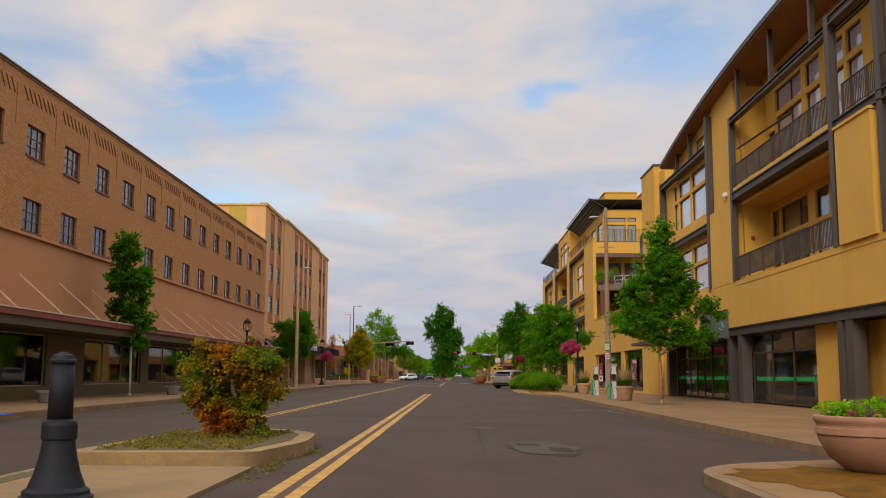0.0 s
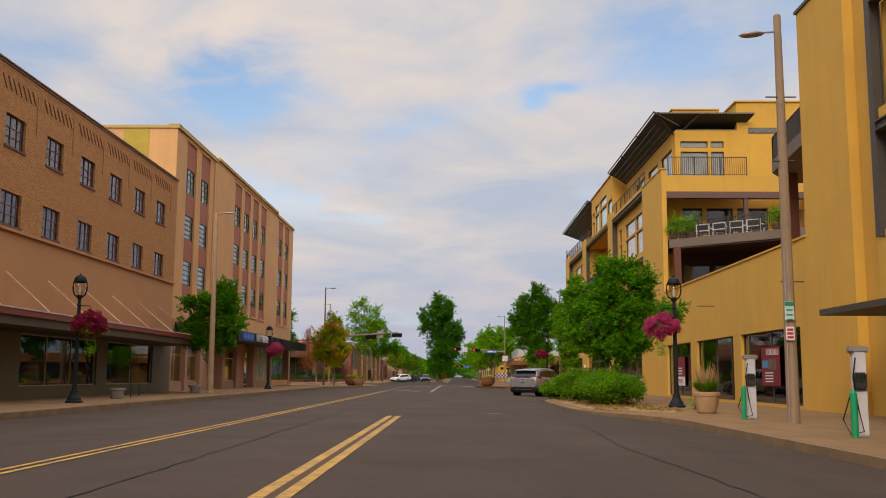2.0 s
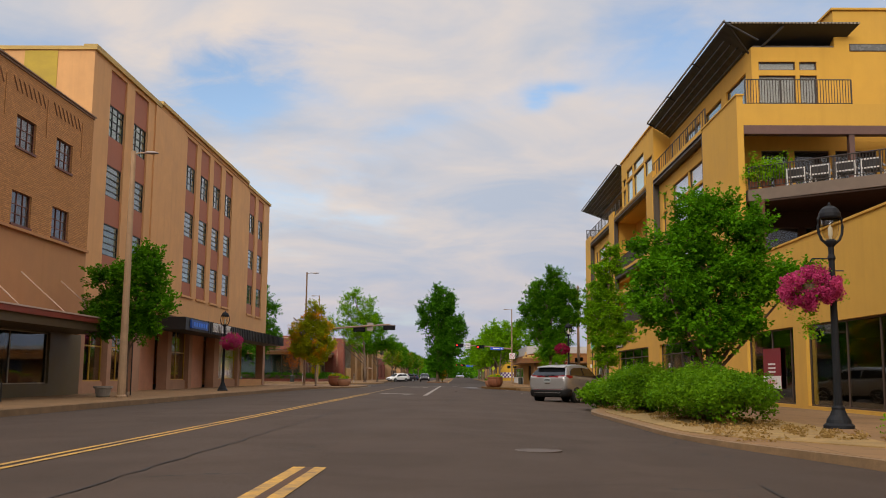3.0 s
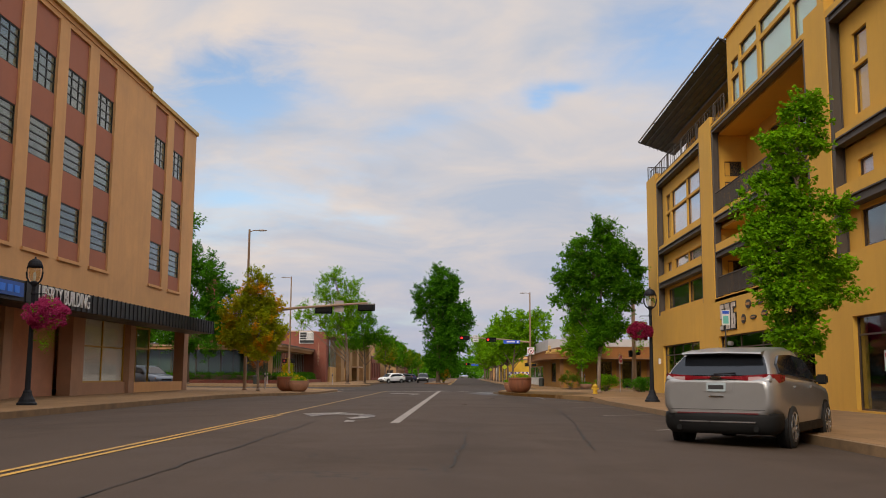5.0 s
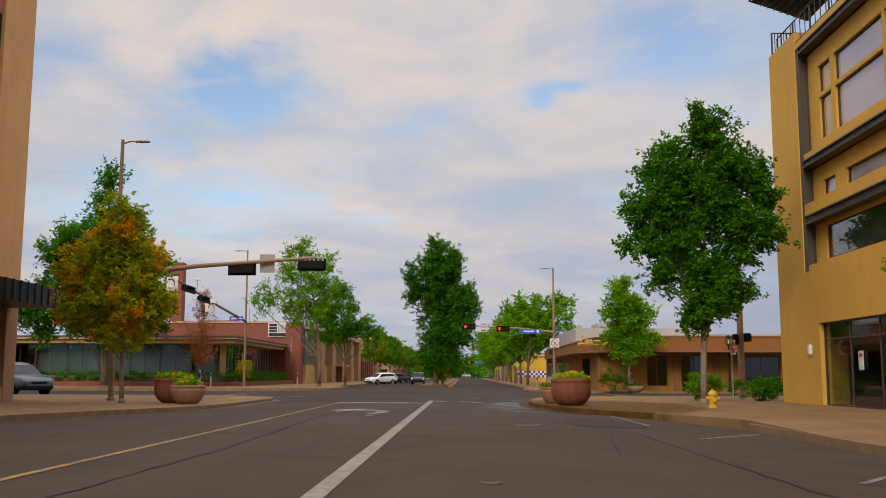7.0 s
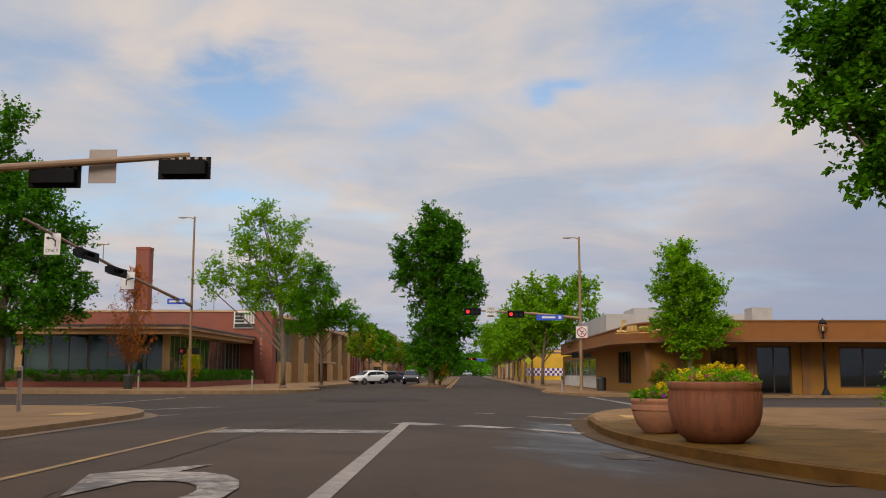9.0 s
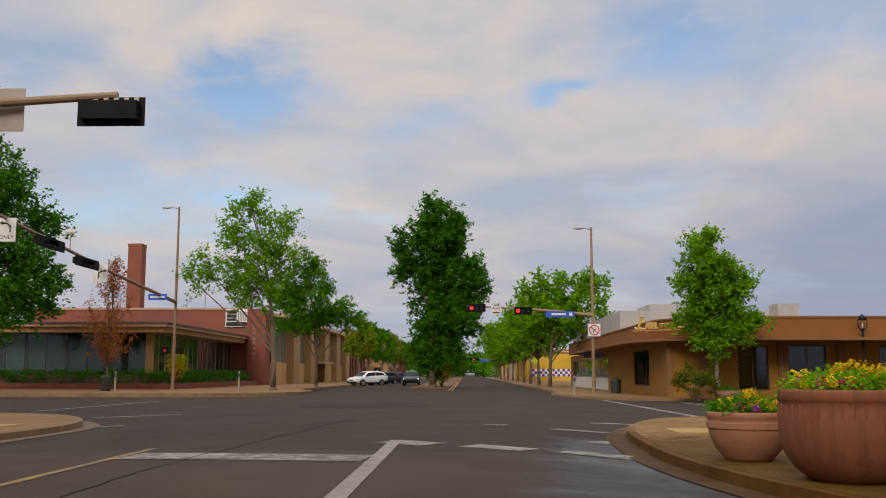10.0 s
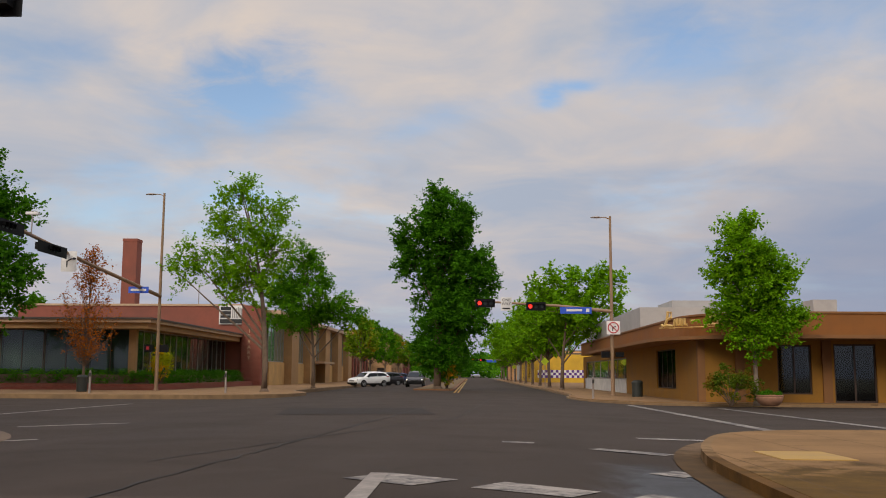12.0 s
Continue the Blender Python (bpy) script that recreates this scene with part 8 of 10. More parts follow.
bare_pole = thing("utility_pole", (9.0, 56.9, WR), "tall weathered wooden pole with a grey street light head", "pole")
part("pole", turned([(0.17, WR), (0.165, WR + 1.2), (0.10, WR + 11.2), (0.06, WR + 11.25)], 9.0, 56.9, 12), POLE_WOOD, bare_pole)
part("lamp_arm", bar([(8.93, 56.9, 10.74), (8.62, 56.9, 10.72)], 0.03, n=6), SIGN_GREY, bare_pole)
bm = bmesh.new()
lathe(bm, [(0.02, -0.08), (0.13, -0.06), (0.165, 0.0), (0.10, 0.07), (0.02, 0.09)], 0, 0, 14)
bmesh.ops.transform(bm, matrix=pose(8.28, 56.9, 10.67, 0, -5, 0) @ Matrix.Diagonal((2.25, 1.1, 0.9, 1)), verts=bm.verts)
part("lamp_head", bm, SIGN_GREY, bare_pole, "pale grey street light head", smooth=True)
for z, a in ((8.85, 0.42), (7.05, 0.3)):
    part("step_rod", bar([(9.0 - a, 56.85, z), (9.0 + a, 56.85, z)], 0.02, n=5), DARK_METAL, bare_pole)
part("conduit", bar([(8.86, 56.78, WR), (8.89, 56.78, WR + 4.6)], 0.025, n=6), SIGN_GREY, bare_pole)
light_pole(-15.0, 90.2, WL, 1, "tall pale street light pole in front of the shops", 11.3, POLE_SAND, arm=0.55, thick=0.19)
nw = light_pole(-15.6, 145.3, WL, 1, "tan street light pole that carries a signal arm", 11.6, POLE_TAN)
fw = light_pole(-22.1, 199.2, WFL, -1, "tan street light pole with a long signal arm", 13.7, POLE_TAN, "x", 0.7)
ne = light_pole(8.4, 195.5, WFR, -1, "tan street light pole with a signal arm and street signs", 11.6, POLE_TAN)
up = thing("utility_pole", (12.9, 149.5, WC), "brown wooden utility pole with signal boxes", "pole")
part("pole", turned([(0.17, WC), (0.11, 10.8)], 12.9, 149.5, 12), POLE_WOOD, up)
part("signal_box", block(12.5, 12.75, 149.2, 149.6, 2.6, 3.1, 0.04), SIGNAL, up)
part("signal_box", block(13.05, 13.35, 149.2, 149.6, 2.75, 3.15, 0.04), SIGNAL, up)
part("step_rod", bar([(12.9, 149.5, 7.1), (13.9, 149.5, 7.1)], 0.02, n=5), SIGNAL, up)

REDLIGHT = glow("red_signal_light", (1.0, 0.03, 0.02), 2.0)
LENS_OFF = surface("dark_lens", (0.02, 0.03, 0.03), 0.25)


def signal_head(parent, x, y, z, way, lit=False, wide=1.25):
    """A horizontal signal head on a back plate, with three visored lenses. way: where it faces."""
    ax = way in ("north", "south")
    s = {"south": -1, "north": 1, "east": 1, "west": -1}[way]

    def bx(u0, u1, d0, d1, z0, z1):
        d0, d1 = sorted((d0 * s, d1 * s))
        return (x + u0, x + u1, y + d0, y + d1, z0, z1) if ax else (x + d0, x + d1, y + u0, y + u1, z0, z1)
    h = part("signal_head", boxes(bx(-wide / 2, wide / 2, 0.06, 0.09, z - 0.27, z + 0.27)), SIGNAL, parent, "black signal back plate")
    part("housing", boxes(bx(-wide / 2 + 0.1, wide / 2 - 0.1, -0.12, 0.06, z - 0.17, z + 0.17)), SIGNAL, h)
    for k in range(3):
        u = (k - 1) * 0.36
        bm = bmesh.new()
        lathe(bm, [(0.13, 0.0), (0.13, 0.012)], 0, 0, 14)
        rot = pose(x + (u if ax else 0.092 * s), y + (0.092 * s if ax else u), z, -90 * s if ax else 0, 0 if ax else 90 * s, 0)
        bmesh.ops.transform(bm, matrix=rot, verts=bm.verts)
        part("lens", bm, REDLIGHT if lit and k == 0 else LENS_OFF, h)
        part("visor", boxes(bx(u - 0.15, u + 0.15, 0.09, 0.32, z + 0.13, z + 0.145), bx(u - 0.15, u - 0.135, 0.09, 0.26, z - 0.05, z + 0.13), bx(u + 0.135, u + 0.15, 0.09, 0.26, z - 0.05, z + 0.13)), SIGNAL, h)
    for k in range(6):
        u = -wide / 2 + 0.15 + k * (wide - 0.3) / 5
        part("clip", boxes(bx(u - 0.045, u + 0.045, 0.035, 0.06, z + 0.175, z + 0.26)), SIGN_GREY, h)
    return h


def plate(parent, x, y, z, w, h, way, mat, name="sign"):
    ax = way in ("north", "south")
    s = {"south": -1, "north": 1, "east": 1, "west": -1}[way]
    d0, d1 = sorted((0.05 * s, 0.07 * s))
    return part(name, boxes((x - w / 2, x + w / 2, y + d0, y + d1, z - h / 2, z + h / 2) if ax else (x + d0, x + d1, y - w / 2, y + w / 2, z - h / 2, z + h / 2)), mat, parent)


# near-left arm, heads turned away
part("signal_arm", bar([(-15.6, 145.3, 5.45), (-12.0, 145.3, 5.9), (-6.9, 145.6, 6.3)], 0.13, 0.07, 10), POLE_TAN, nw)
signal_head(nw, -7.0, 145.5, 5.98, "north")
signal_head(nw, -10.1, 145.5, 5.78, "north")
s = plate(nw, -9.0, 145.6, 6.05, 0.66, 0.82, "north", SIGN_GREY)
# far-left arm over the side street
part("signal_arm", bar([(-22.1, 199.2, 6.45), (-21.4, 185, 7.05), (-20.4, 166, 8.1)], 0.13, 0.07, 10), POLE_TAN, fw)
for x, y, z in ((-21.0, 179.4, 7.1), (-20.75, 174.2, 7.45)):
    signal_head(fw, x, y, z, "east", False, 3.2)
W_SIGN = WHITE
for sx, y, z, kind in ((-21.1, 181.8, 6.8, "right"), (-20.5, 169.4, 7.4, "left")):
    p = plate(fw, sx, y, z, 0.8, 1.05, "south", W_SIGN)
    yy = y - 0.075
    pts = [(sx - 0.1, yy, z - 0.3), (sx - 0.1, yy, z), (sx + 0.1, yy, z + 0.12), (sx + 0.25, yy, z + 0.14)] if kind == "right" else [(sx + 0.15, yy, z - 0.1), (sx + 0.15, yy, z + 0.15), (sx, yy, z + 0.28), (sx - 0.2, yy, z + 0.3)]
    part("arrow", bar(pts, 0.035, n=4), BLACK, p)
    part("arrow_head", bar([(pts[-1][0], yy, pts[-1][2]), (pts[-1][0] + (0.12 if kind == "right" else -0.12), yy, pts[-1][2])], 0.09, 0.01, 6), BLACK, p)
    if kind == "left":
        lettering("ONLY", facing(sx, y - 0.072, z - 0.33, "south"), 0.24, BLACK, p, "lettering", 0.004)
p = plate(fw, -21.9, 194.4, 6.45, 1.3, 0.42, "south", SIGN_BLUE, "street_sign")
part("sign_bar", boxes((-22.4, -21.4, 194.315, 194.33, 6.38, 6.52)), WHITE, p)
part("camera_post", bar([(-20.9, 177.0, 7.4), (-20.9, 177.0, 8.4)], 0.03, n=6), SIGN_GREY, fw)
part("traffic_camera", block(-21.2, -20.6, 176.9, 177.1, 8.4, 8.55, 0.03), WHITE, fw)
part("walk_signal", boxes((-21.85, -21.3, 198.8, 199.1, 2.6, 3.1)), SIGNAL, fw)
p = part("walk_signal", boxes((-22.9, -22.35, 198.8, 199.1, 2.6, 3.1)), SIGNAL, fw)
part("hand_light", boxes((-22.75, -22.55, 198.77, 198.79, 2.75, 2.97)), SIGN_RED, p)
# far-right arm, red lights toward us
part("signal_arm", bar([(8.4, 195.5, 5.25), (5.0, 195.5, 5.6), (-0.4, 195.5, 5.9)], 0.12, 0.06, 10), POLE_TAN, ne)
signal_head(ne, 0.3, 195.4, 5.75, "south", True)
signal_head(ne, 3.55, 195.4, 5.55, "south", True)
p = plate(ne, 1.65, 195.4, 5.7, 0.7, 0.85, "south", WHITE)
for i, tx in enumerate(("ONE", "WAY")):
    lettering(tx, facing(1.65, 195.32, 5.95 - i * 0.25, "south"), 0.26, BLACK, p, "lettering", 0.004)
part("arrow", bar([(1.9, 195.31, 5.42), (1.5, 195.31, 5.42), (1.4, 195.31, 5.42)], 0.05, 0.04, 5), BLACK, p)
p = plate(ne, 6.1, 195.35, 5.3, 2.0, 0.42, "south", SIGN_BLUE, "street_sign")
part("sign_bar", boxes((5.5, 6.5, 195.27, 195.285, 5.24, 5.38)), WHITE, p)
part("sign_disc", boxes((6.75, 6.95, 195.27, 195.285, 5.2, 5.42)), WHITE, p)
p = plate(ne, 8.45, 195.25, 4.2, 0.85, 0.85, "south", WHITE, "turn_sign")
part("red_ring", bar([(8.45 + 0.33 * math.cos(math.pi * k / 14), 195.17, 4.2 + 0.33 * math.sin(math.pi * k / 14)) for k in range(29)], 0.035, n=5), SIGN_RED, p)
part("slash", bar([(8.23, 195.16, 4.42), (8.67, 195.16, 3.98)], 0.03, n=4), SIGN_RED, p)
part("arrow", bar([(8.4, 195.165, 3.98), (8.4, 195.165, 4.2), (8.6, 195.165, 4.28)], 0.03, n=4), BLACK, p)
part("walk_signal", boxes((7.7, 8.2, 195.2, 195.5, 2.3, 2.7)), SIGNAL, ne)
part("walk_signal", boxes((8.6, 9.1, 195.2, 195.5, 2.35, 2.65)), SIGNAL, ne)


# ---- planters ----
TERRACOTTA_PALE = surface("weathered_terracotta", (0.34, 0.15, 0.08), 0.85, streak=0.5, size=0.35)
def bowl(x, y, z, r, h, mat, label, flowers, seed, deep=False):
    """A round planter: a deep tub with a soft lip, or a shallow bowl with a banded rim."""
    t = thing("planter", (x, y, z), label, "planter")
    if deep:
        part("bowl", turned([(r * q, z + h * k) for q, k in ((0.56, 0), (0.62, 0.03), (0.80, 0.14), (0.93, 0.30), (0.99, 0.48), (1.0, 0.62), (0.985, 0.78), (0.97, 0.855), (0.985, 0.87), (1.0, 0.90), (1.0, 0.975), (0.98, 1.0), (0.91, 1.0), (0.90, 0.9))], x, y, 48), mat, t, smooth=True)
        for k in range(40):
            a = 2 * math.pi * k / 40
            part("flute", bar([(x + r * 0.985 * math.cos(a), y + r * 0.985 * math.sin(a), z + h * 0.68), (x + r * 0.975 * math.cos(a), y + r * 0.975 * math.sin(a), z + h * 0.84)], 0.014, 0.018, 5), mat, t)
    else:
        part("bowl", turned([(r * 0.55, z), (r * 0.60, z + 0.03), (r * 0.82, z + h * 0.25), (r * 0.96, z + h * 0.55), (r, z + h * 0.78), (r * 0.985, z + h * 0.8), (r * 1.0, z + h * 0.86), (r * 1.03, z + h * 0.9), (r * 1.03, z + h * 0.985), (r * 1.015, z + h), (r * 0.94, z + h), (r * 0.92, z + h * 0.9)], x, y, 40), mat, t, smooth=True)
        part("rim_band", turned([(r * 1.0, z + h * 0.66), (r * 1.012, z + h * 0.67), (r * 1.014, z + h * 0.78), (r * 1.0, z + h * 0.79)], x, y, 40, 0.006), mat, t)
    part("soil", turned([(r * 0.92, z + h * 0.86), (r * 0.92, z + h * 0.93)], x, y, 24), SOIL, t)
    rng = np.random.default_rng(seed)
    for name, m, cnt, lift, size in flowers:
        cs = []
        for i in range(cnt):
            a, q = rng.uniform(0, 2 * math.pi), math.sqrt(rng.uniform(0, 1)) * r * 0.85
            cs.append((q * math.cos(a), q * math.sin(a), h + lift * rng.uniform(0.4, 1.0) * (1.1 - q / r)))
        v, n = leaf_cloud(rng, cs, 0.045 if size < 0.08 else 0.09, 60, size * 0.6, 0.9)
        f = new(name, leaf_mesh(name, v, n, m))
        f.parent = t
    return t


bowl(3.64, 139.0, WC, 0.73, 0.96, TERRACOTTA, "large terracotta bowl planter with marigolds on the wet corner", (("greenery", LEAF_LIGHT, 80, 0.17, 0.08), ("blossom", GOLD_PETAL, 22, 0.42, 0.07), ("blossom", PINK, 26, 0.2, 0.05)), 1, True)
bowl(3.25, 141.4, WC, 0.52, 0.63, TERRACOTTA_PALE, "lower tan bowl planter with flowers", (("greenery", LEAF, 40, 0.2, 0.08), ("blossom", GOLD_PETAL, 18, 0.3, 0.05), ("blossom", PURPLE, 8, 0.25, 0.05)), 2)
bowl(13.0, 178.4, WFR, 0.6, 0.5, PLANTER_TAN, "low tan bowl planter at the foot of the maple", (("greenery", LEAF_DARK, 30, 0.2, 0.08),), 7)
bowl(-10.95, 140.8, WL, 0.66, 0.72, PLANTER_TAN, "tan bowl planter with yellow flowers", (("greenery", LEAF_LIGHT, 40, 0.25, 0.09), ("blossom", GOLD_PETAL, 24, 0.35, 0.06)), 3)
bowl(-11.95, 142.3, WL, 0.78, 0.98, TERRACOTTA, "large terracotta bowl planter with yellow flowers", (("greenery", LEAF_LIGHT, 45, 0.25, 0.09), ("blossom", GOLD_PETAL, 24, 0.35, 0.06)), 4, True)
bowl(5.52, 12.6, WR, 0.82, 0.71, PLANTER_TAN, "wide tan bowl planter with purple petunias on the kerb corner", (("greenery", LEAF_LIGHT, 60, 0.2, 0.09), ("blossom", PURPLE, 26, 0.22, 0.06), ("blossom", PINK, 12, 0.2, 0.06)), 5)
for i, (x, y, z) in enumerate(((-16.1, 77.0, WL), (-16.2, 91.2, WL), (-15.9, 53.9, WL), (-16.2, 38.0, WL))):
    t = thing("small_planter", (x, y, z), "small empty grey concrete planter on the pavement", "planter", "small grey planters")
    part("bowl", turned([(0.26, z), (0.30, z + 0.05), (0.36, z + 0.38), (0.43, z + 0.40), (0.44, z + 0.5), (0.37, z + 0.5), (0.36, z + 0.44)], x, y, 20), PLANTER_GREY, t)


def grass_pot(x, y, z, seed):
    t = thing("grass_planter", (x, y, z), "round tan planter with tall dry ornamental grass", "planter", "ornamental grass planters")
    part("pot", turned([(0.27, z), (0.31, z + 0.04), (0.36, z + 0.24), (0.41, z + 0.50), (0.42, z + 0.56), (0.445, z + 0.58), (0.45, z + 0.68), (0.43, z + 0.70), (0.38, z + 0.70)], x, y, 32), PLANTER_SAND, t)
    rng = np.random.default_rng(seed)
    for name, m, cnt, hi, lo, w in (("grass", GRASS_LEAF, 500, 0.38, 0.18, 0.018), ("seed_heads", STRAW, 110, 1.0, 0.5, 0.02)):
        a = rng.uniform(0, 2 * math.pi, cnt)
        q = np.sqrt(rng.uniform(0, 1, cnt)) * 0.28
        b = np.stack([q * np.cos(a), q * np.sin(a), np.full(cnt, 0.70)], 1)
        lean = np.stack([np.cos(a), np.sin(a), np.zeros(cnt)], 1) * (0.06 + q[:, None] * 0.7) + rng.normal(0, 0.06, (cnt, 3))
        tip = b + lean + np.stack([np.zeros(cnt), np.zeros(cnt), rng.uniform(lo, hi, cnt)], 1)
        mid = (b + tip) / 2 + np.array((0, 0, 0.08))
        u = np.stack([-np.sin(a), np.cos(a), np.zeros(cnt)], 1) * w
        v = np.stack([b, mid - u, tip, mid + u], 1).reshape(-1, 3)
        f = new(name, leaf_mesh(name, v, cnt, m))
        f.parent = t
    return t


grass_pot(8.4, 63.4, WR, 1)
grass_pot(8.35, 47.8, WR, 2)


# ---- charging posts ----
def charger(x, y, z):
    t = thing("charging_post", (x, y, z), "white and grey electric car charging post with a coiled cable", "charger", "charging posts")
    part("pillar", block(x - 0.13, x + 0.13, y - 0.10, y + 0.10, z, z + 1.75, 0.03), surface("charger_white", (0.62, 0.58, 0.58), 0.4) if "charger_white" not in bpy.data.materials else bpy.data.materials["charger_white"], t)
    part("head", block(x - 0.2, x + 0.2, y - 0.12, y + 0.12, z + 1.7, z + 1.84, 0.03), SIGN_GREY, t)
    part("screen_box", block(x - 0.17, x + 0.1, y - 0.19, y - 0.1, z + 0.95, z + 1.3, 0.03), DARK_METAL, t)
    part("screen", boxes((x - 0.13, x + 0.06, y - 0.2, y - 0.192, z + 1.1, z + 1.26)), LAMP_GLASS, t)
    pts = [(x - 0.12, y - 0.16, z + 1.6), (x - 0.2, y - 0.2, z + 1.2), (x - 0.14, y - 0.24, z + 0.6), (x - 0.05, y - 0.26, z + 0.12), (x - 0.3, y - 0.22, z + 0.05), (x - 0.42, y - 0.16, z + 0.35), (x - 0.22, y - 0.16, z + 0.95)]
    part("cable", bar(pts, 0.014, n=5), SIGNAL, t)
    return t


charger(8.6, 59.2, WR)
charger(8.35, 51.1, WR)
GREEN_PAINT = surface("green_bollard_paint", (0.0, 0.30, 0.11), 0.5)
for x, y in ((8.3, 58.9), (8.1, 50.8)):
    t = thing("green_bollard", (x, y, WR), "bright green steel bollard beside a charging post", "bollard", "green bollards")
    part("post", turned([(0.07, WR), (0.07, 0.88), (0.05, 0.93), (0.01, 0.95)], x, y, 14), GREEN_PAINT, t)

# signs on the weathered pole
pole = bare_pole
p = plate(pole, 8.93, 56.75, 2.95, 0.24, 0.5, "south", surface("pale_sign", (0.5, 0.6, 0.55), 0.5), "parking_sign")
part("sign_head", boxes((8.81, 9.05, 56.67, 56.68, 3.08, 3.19)), SIGN_GREEN, p)
for z in (2.95, 2.82, 2.7):
    part("sign_bar", boxes((8.85, 9.01, 56.67, 56.68, z, z + 0.04)), SIGN_GREEN, p)
p = plate(pole, 8.93, 56.75, 2.35, 0.22, 0.36, "south", WHITE, "parking_sign")
for z in (2.22, 2.32, 2.42):
    part("sign_bar", boxes((8.85, 9.01, 56.67, 56.68, z, z + 0.06)), SIGN_RED, p)

# sale posters in the shop windows
for y, z0, z1, w, big in ((71.4, 0.85, 2.45, 2.3, True), (87.5, 0.7, 2.35, 2.2, False)):
    t = thing("sale_poster", (XR + 0.05, y, z0), "dark red FOR SALE poster in the shop window", "poster")
    p = part("sheet", boxes((XR + 0.07, XR + 0.085, y - w / 2, y + w / 2, z0, z1)), surface("poster_red", (0.20, 0.012, 0.02), 0.6) if "poster_red" not in bpy.data.materials else bpy.data.materials["poster_red"], t)
    if big:
        lettering("FOR SALE", facing(XR + 0.062, y - 0.3, z1 - 0.22, "west"), 0.36, WHITE, t, "lettering", 0.004)
        part("blue_picture", boxes((XR + 0.055, XR + 0.068, y + 0.3, y + 1.0, z0 + 0.75, z0 + 1.05)), surface("poster_blue", (0.08, 0.25, 0.5), 0.6), t)
        part("brown_picture", boxes((XR + 0.055, XR + 0.068, y - 0.7, y + 0.25, z0 + 0.65, z0 + 1.1)), BARK, t)
        for k in range(4):
            part("text_bar", boxes((XR + 0.06, XR + 0.068, y - 0.3, y + 0.7, z0 + 0.15 + 0.12 * k, z0 + 0.2 + 0.12 * k)), WHITE, t)
    else:
        part("white_strip", boxes((XR + 0.06, XR + 0.068, y - w / 2, y + w / 2, z0, z0 + 0.52)), WHITE, t)
        lettering("FOR SALE", facing(XR + 0.055, y, z0 + 0.26, "west"), 0.28, SIGN_RED, t, "lettering", 0.004)
        for k in range(3):
            part("text_bar", boxes((XR + 0.06, XR + 0.068, y - 0.45, y + 0.45, z0 + 0.65 + 0.16 * k, z0 + 0.72 + 0.16 * k)), WHITE, t)

# hanging shop sign at the loft building
t = thing("hanging_sign", (12.4, 46.2, 3.0), "dark grey hanging shop sign with a pale emblem", "sign")
part("board", block(11.75, 13.1, 46.1, 46.25, 3.0, 4.3, 0.03), surface("sign_slate", (0.07, 0.085, 0.09), 0.6), t)
part("emblem", bar([(12.6, 46.08, 3.45), (12.75, 46.08, 3.4), (12.82, 46.08, 3.6), (12.72, 46.08, 3.8)], 0.04, n=5), surface("emblem_teal", (0.12, 0.45, 0.40), 0.5), t)
part("bracket", boxes((12.9, 13.15, 46.12, 46.22, 4.3, 4.4)), DARK_METAL, t)

# hydrant, bins, posts, small signs
x, y, z = 8.12, 136.4, WC
t = thing("fire_hydrant", (x, y, z), "squat yellow fire hydrant on the pavement", "hydrant")
HYD = surface("hydrant_yellow", (0.60, 0.36, 0.02), 0.5)
part("barrel", turned([(0.17, z), (0.17, z + 0.05), (0.13, z + 0.07), (0.135, z + 0.40), (0.17, z + 0.42), (0.17, z + 0.47), (0.125, z + 0.54), (0.06, z + 0.59)], x, y, 16), HYD, t)
part("cap_nut", turned([(0.035, z + 0.59), (0.035, z + 0.64)], x, y, 5), HYD, t)
part("outlet", bar([(x - 0.22, y, z + 0.32), (x + 0.22, y, z + 0.32)], 0.065, n=10), HYD, t)
part("front_outlet", bar([(x, y, z + 0.28), (x, y - 0.2, z + 0.28)], 0.08, n=10), HYD, t)
for x, y, z, m, lab in ((9.6, 193.5, WFR, TRASH, "dark litter bin with a lid beside the shop"), (-25.3, 194.5, WFL, TRASH, "dark litter bin beside the library")):
    t = thing("litter_bin", (x, y, z), lab, "bin")
    part("body", turned([(0.30, z), (0.32, z + 0.04), (0.34, z + 0.85)], x, y, 18), m, t)
    part("lid", turned([(0.36, z + 0.85), (0.36, z + 0.92), (0.28, z + 1.02), (0.12, z + 1.06)], x, y, 18), TRASH, t)
for x, y, z, h in ((-23.0, 190.0, WFL, 1.3), (-15.6, 192.5, WFL, 1.3), (13.2, 181.0, WFR, 1.5), (6.2, 188.0, WFR, 1.2), (-15.2, 150.5, WL, 1.2), (-13.5, 151.7, WL, 1.3)):
    t = thing("push_button_post", (x, y, z), "slim grey crossing push-button post", "post", "crossing posts")
    part("post", turned([(0.07, z), (0.06, z + h), (0.03, z + h + 0.04)], x, y, 10), SIGN_GREY, t)
    part("button_box", block(x - 0.06, x + 0.06, y - 0.14, y - 0.05, z + h * 0.75, z + h * 0.92, 0.015), DARK_METAL, t)
for x, y, z, h in ((-16.2, 79.3, WL, 1.25), (-16.4, 95.5, WL, 2.6), (-17.0, 83.0, WL, 0.7)):
    t = thing("sign_stake", (x, y, z), "thin dark post standing in the pavement", "post")
    part("post", turned([(0.035, z), (0.03, z + h), (0.005, z + h + 0.02)], x, y, 8), DARK_METAL, t)
t = thing("do_not_enter_sign", (11.1, 143.9, WR), "red and white square sign on a thin post", "sign")
part("post", turned([(0.03, WR), (0.03, 2.9)], 11.1, 143.9, 8), SIGN_GREY, t)
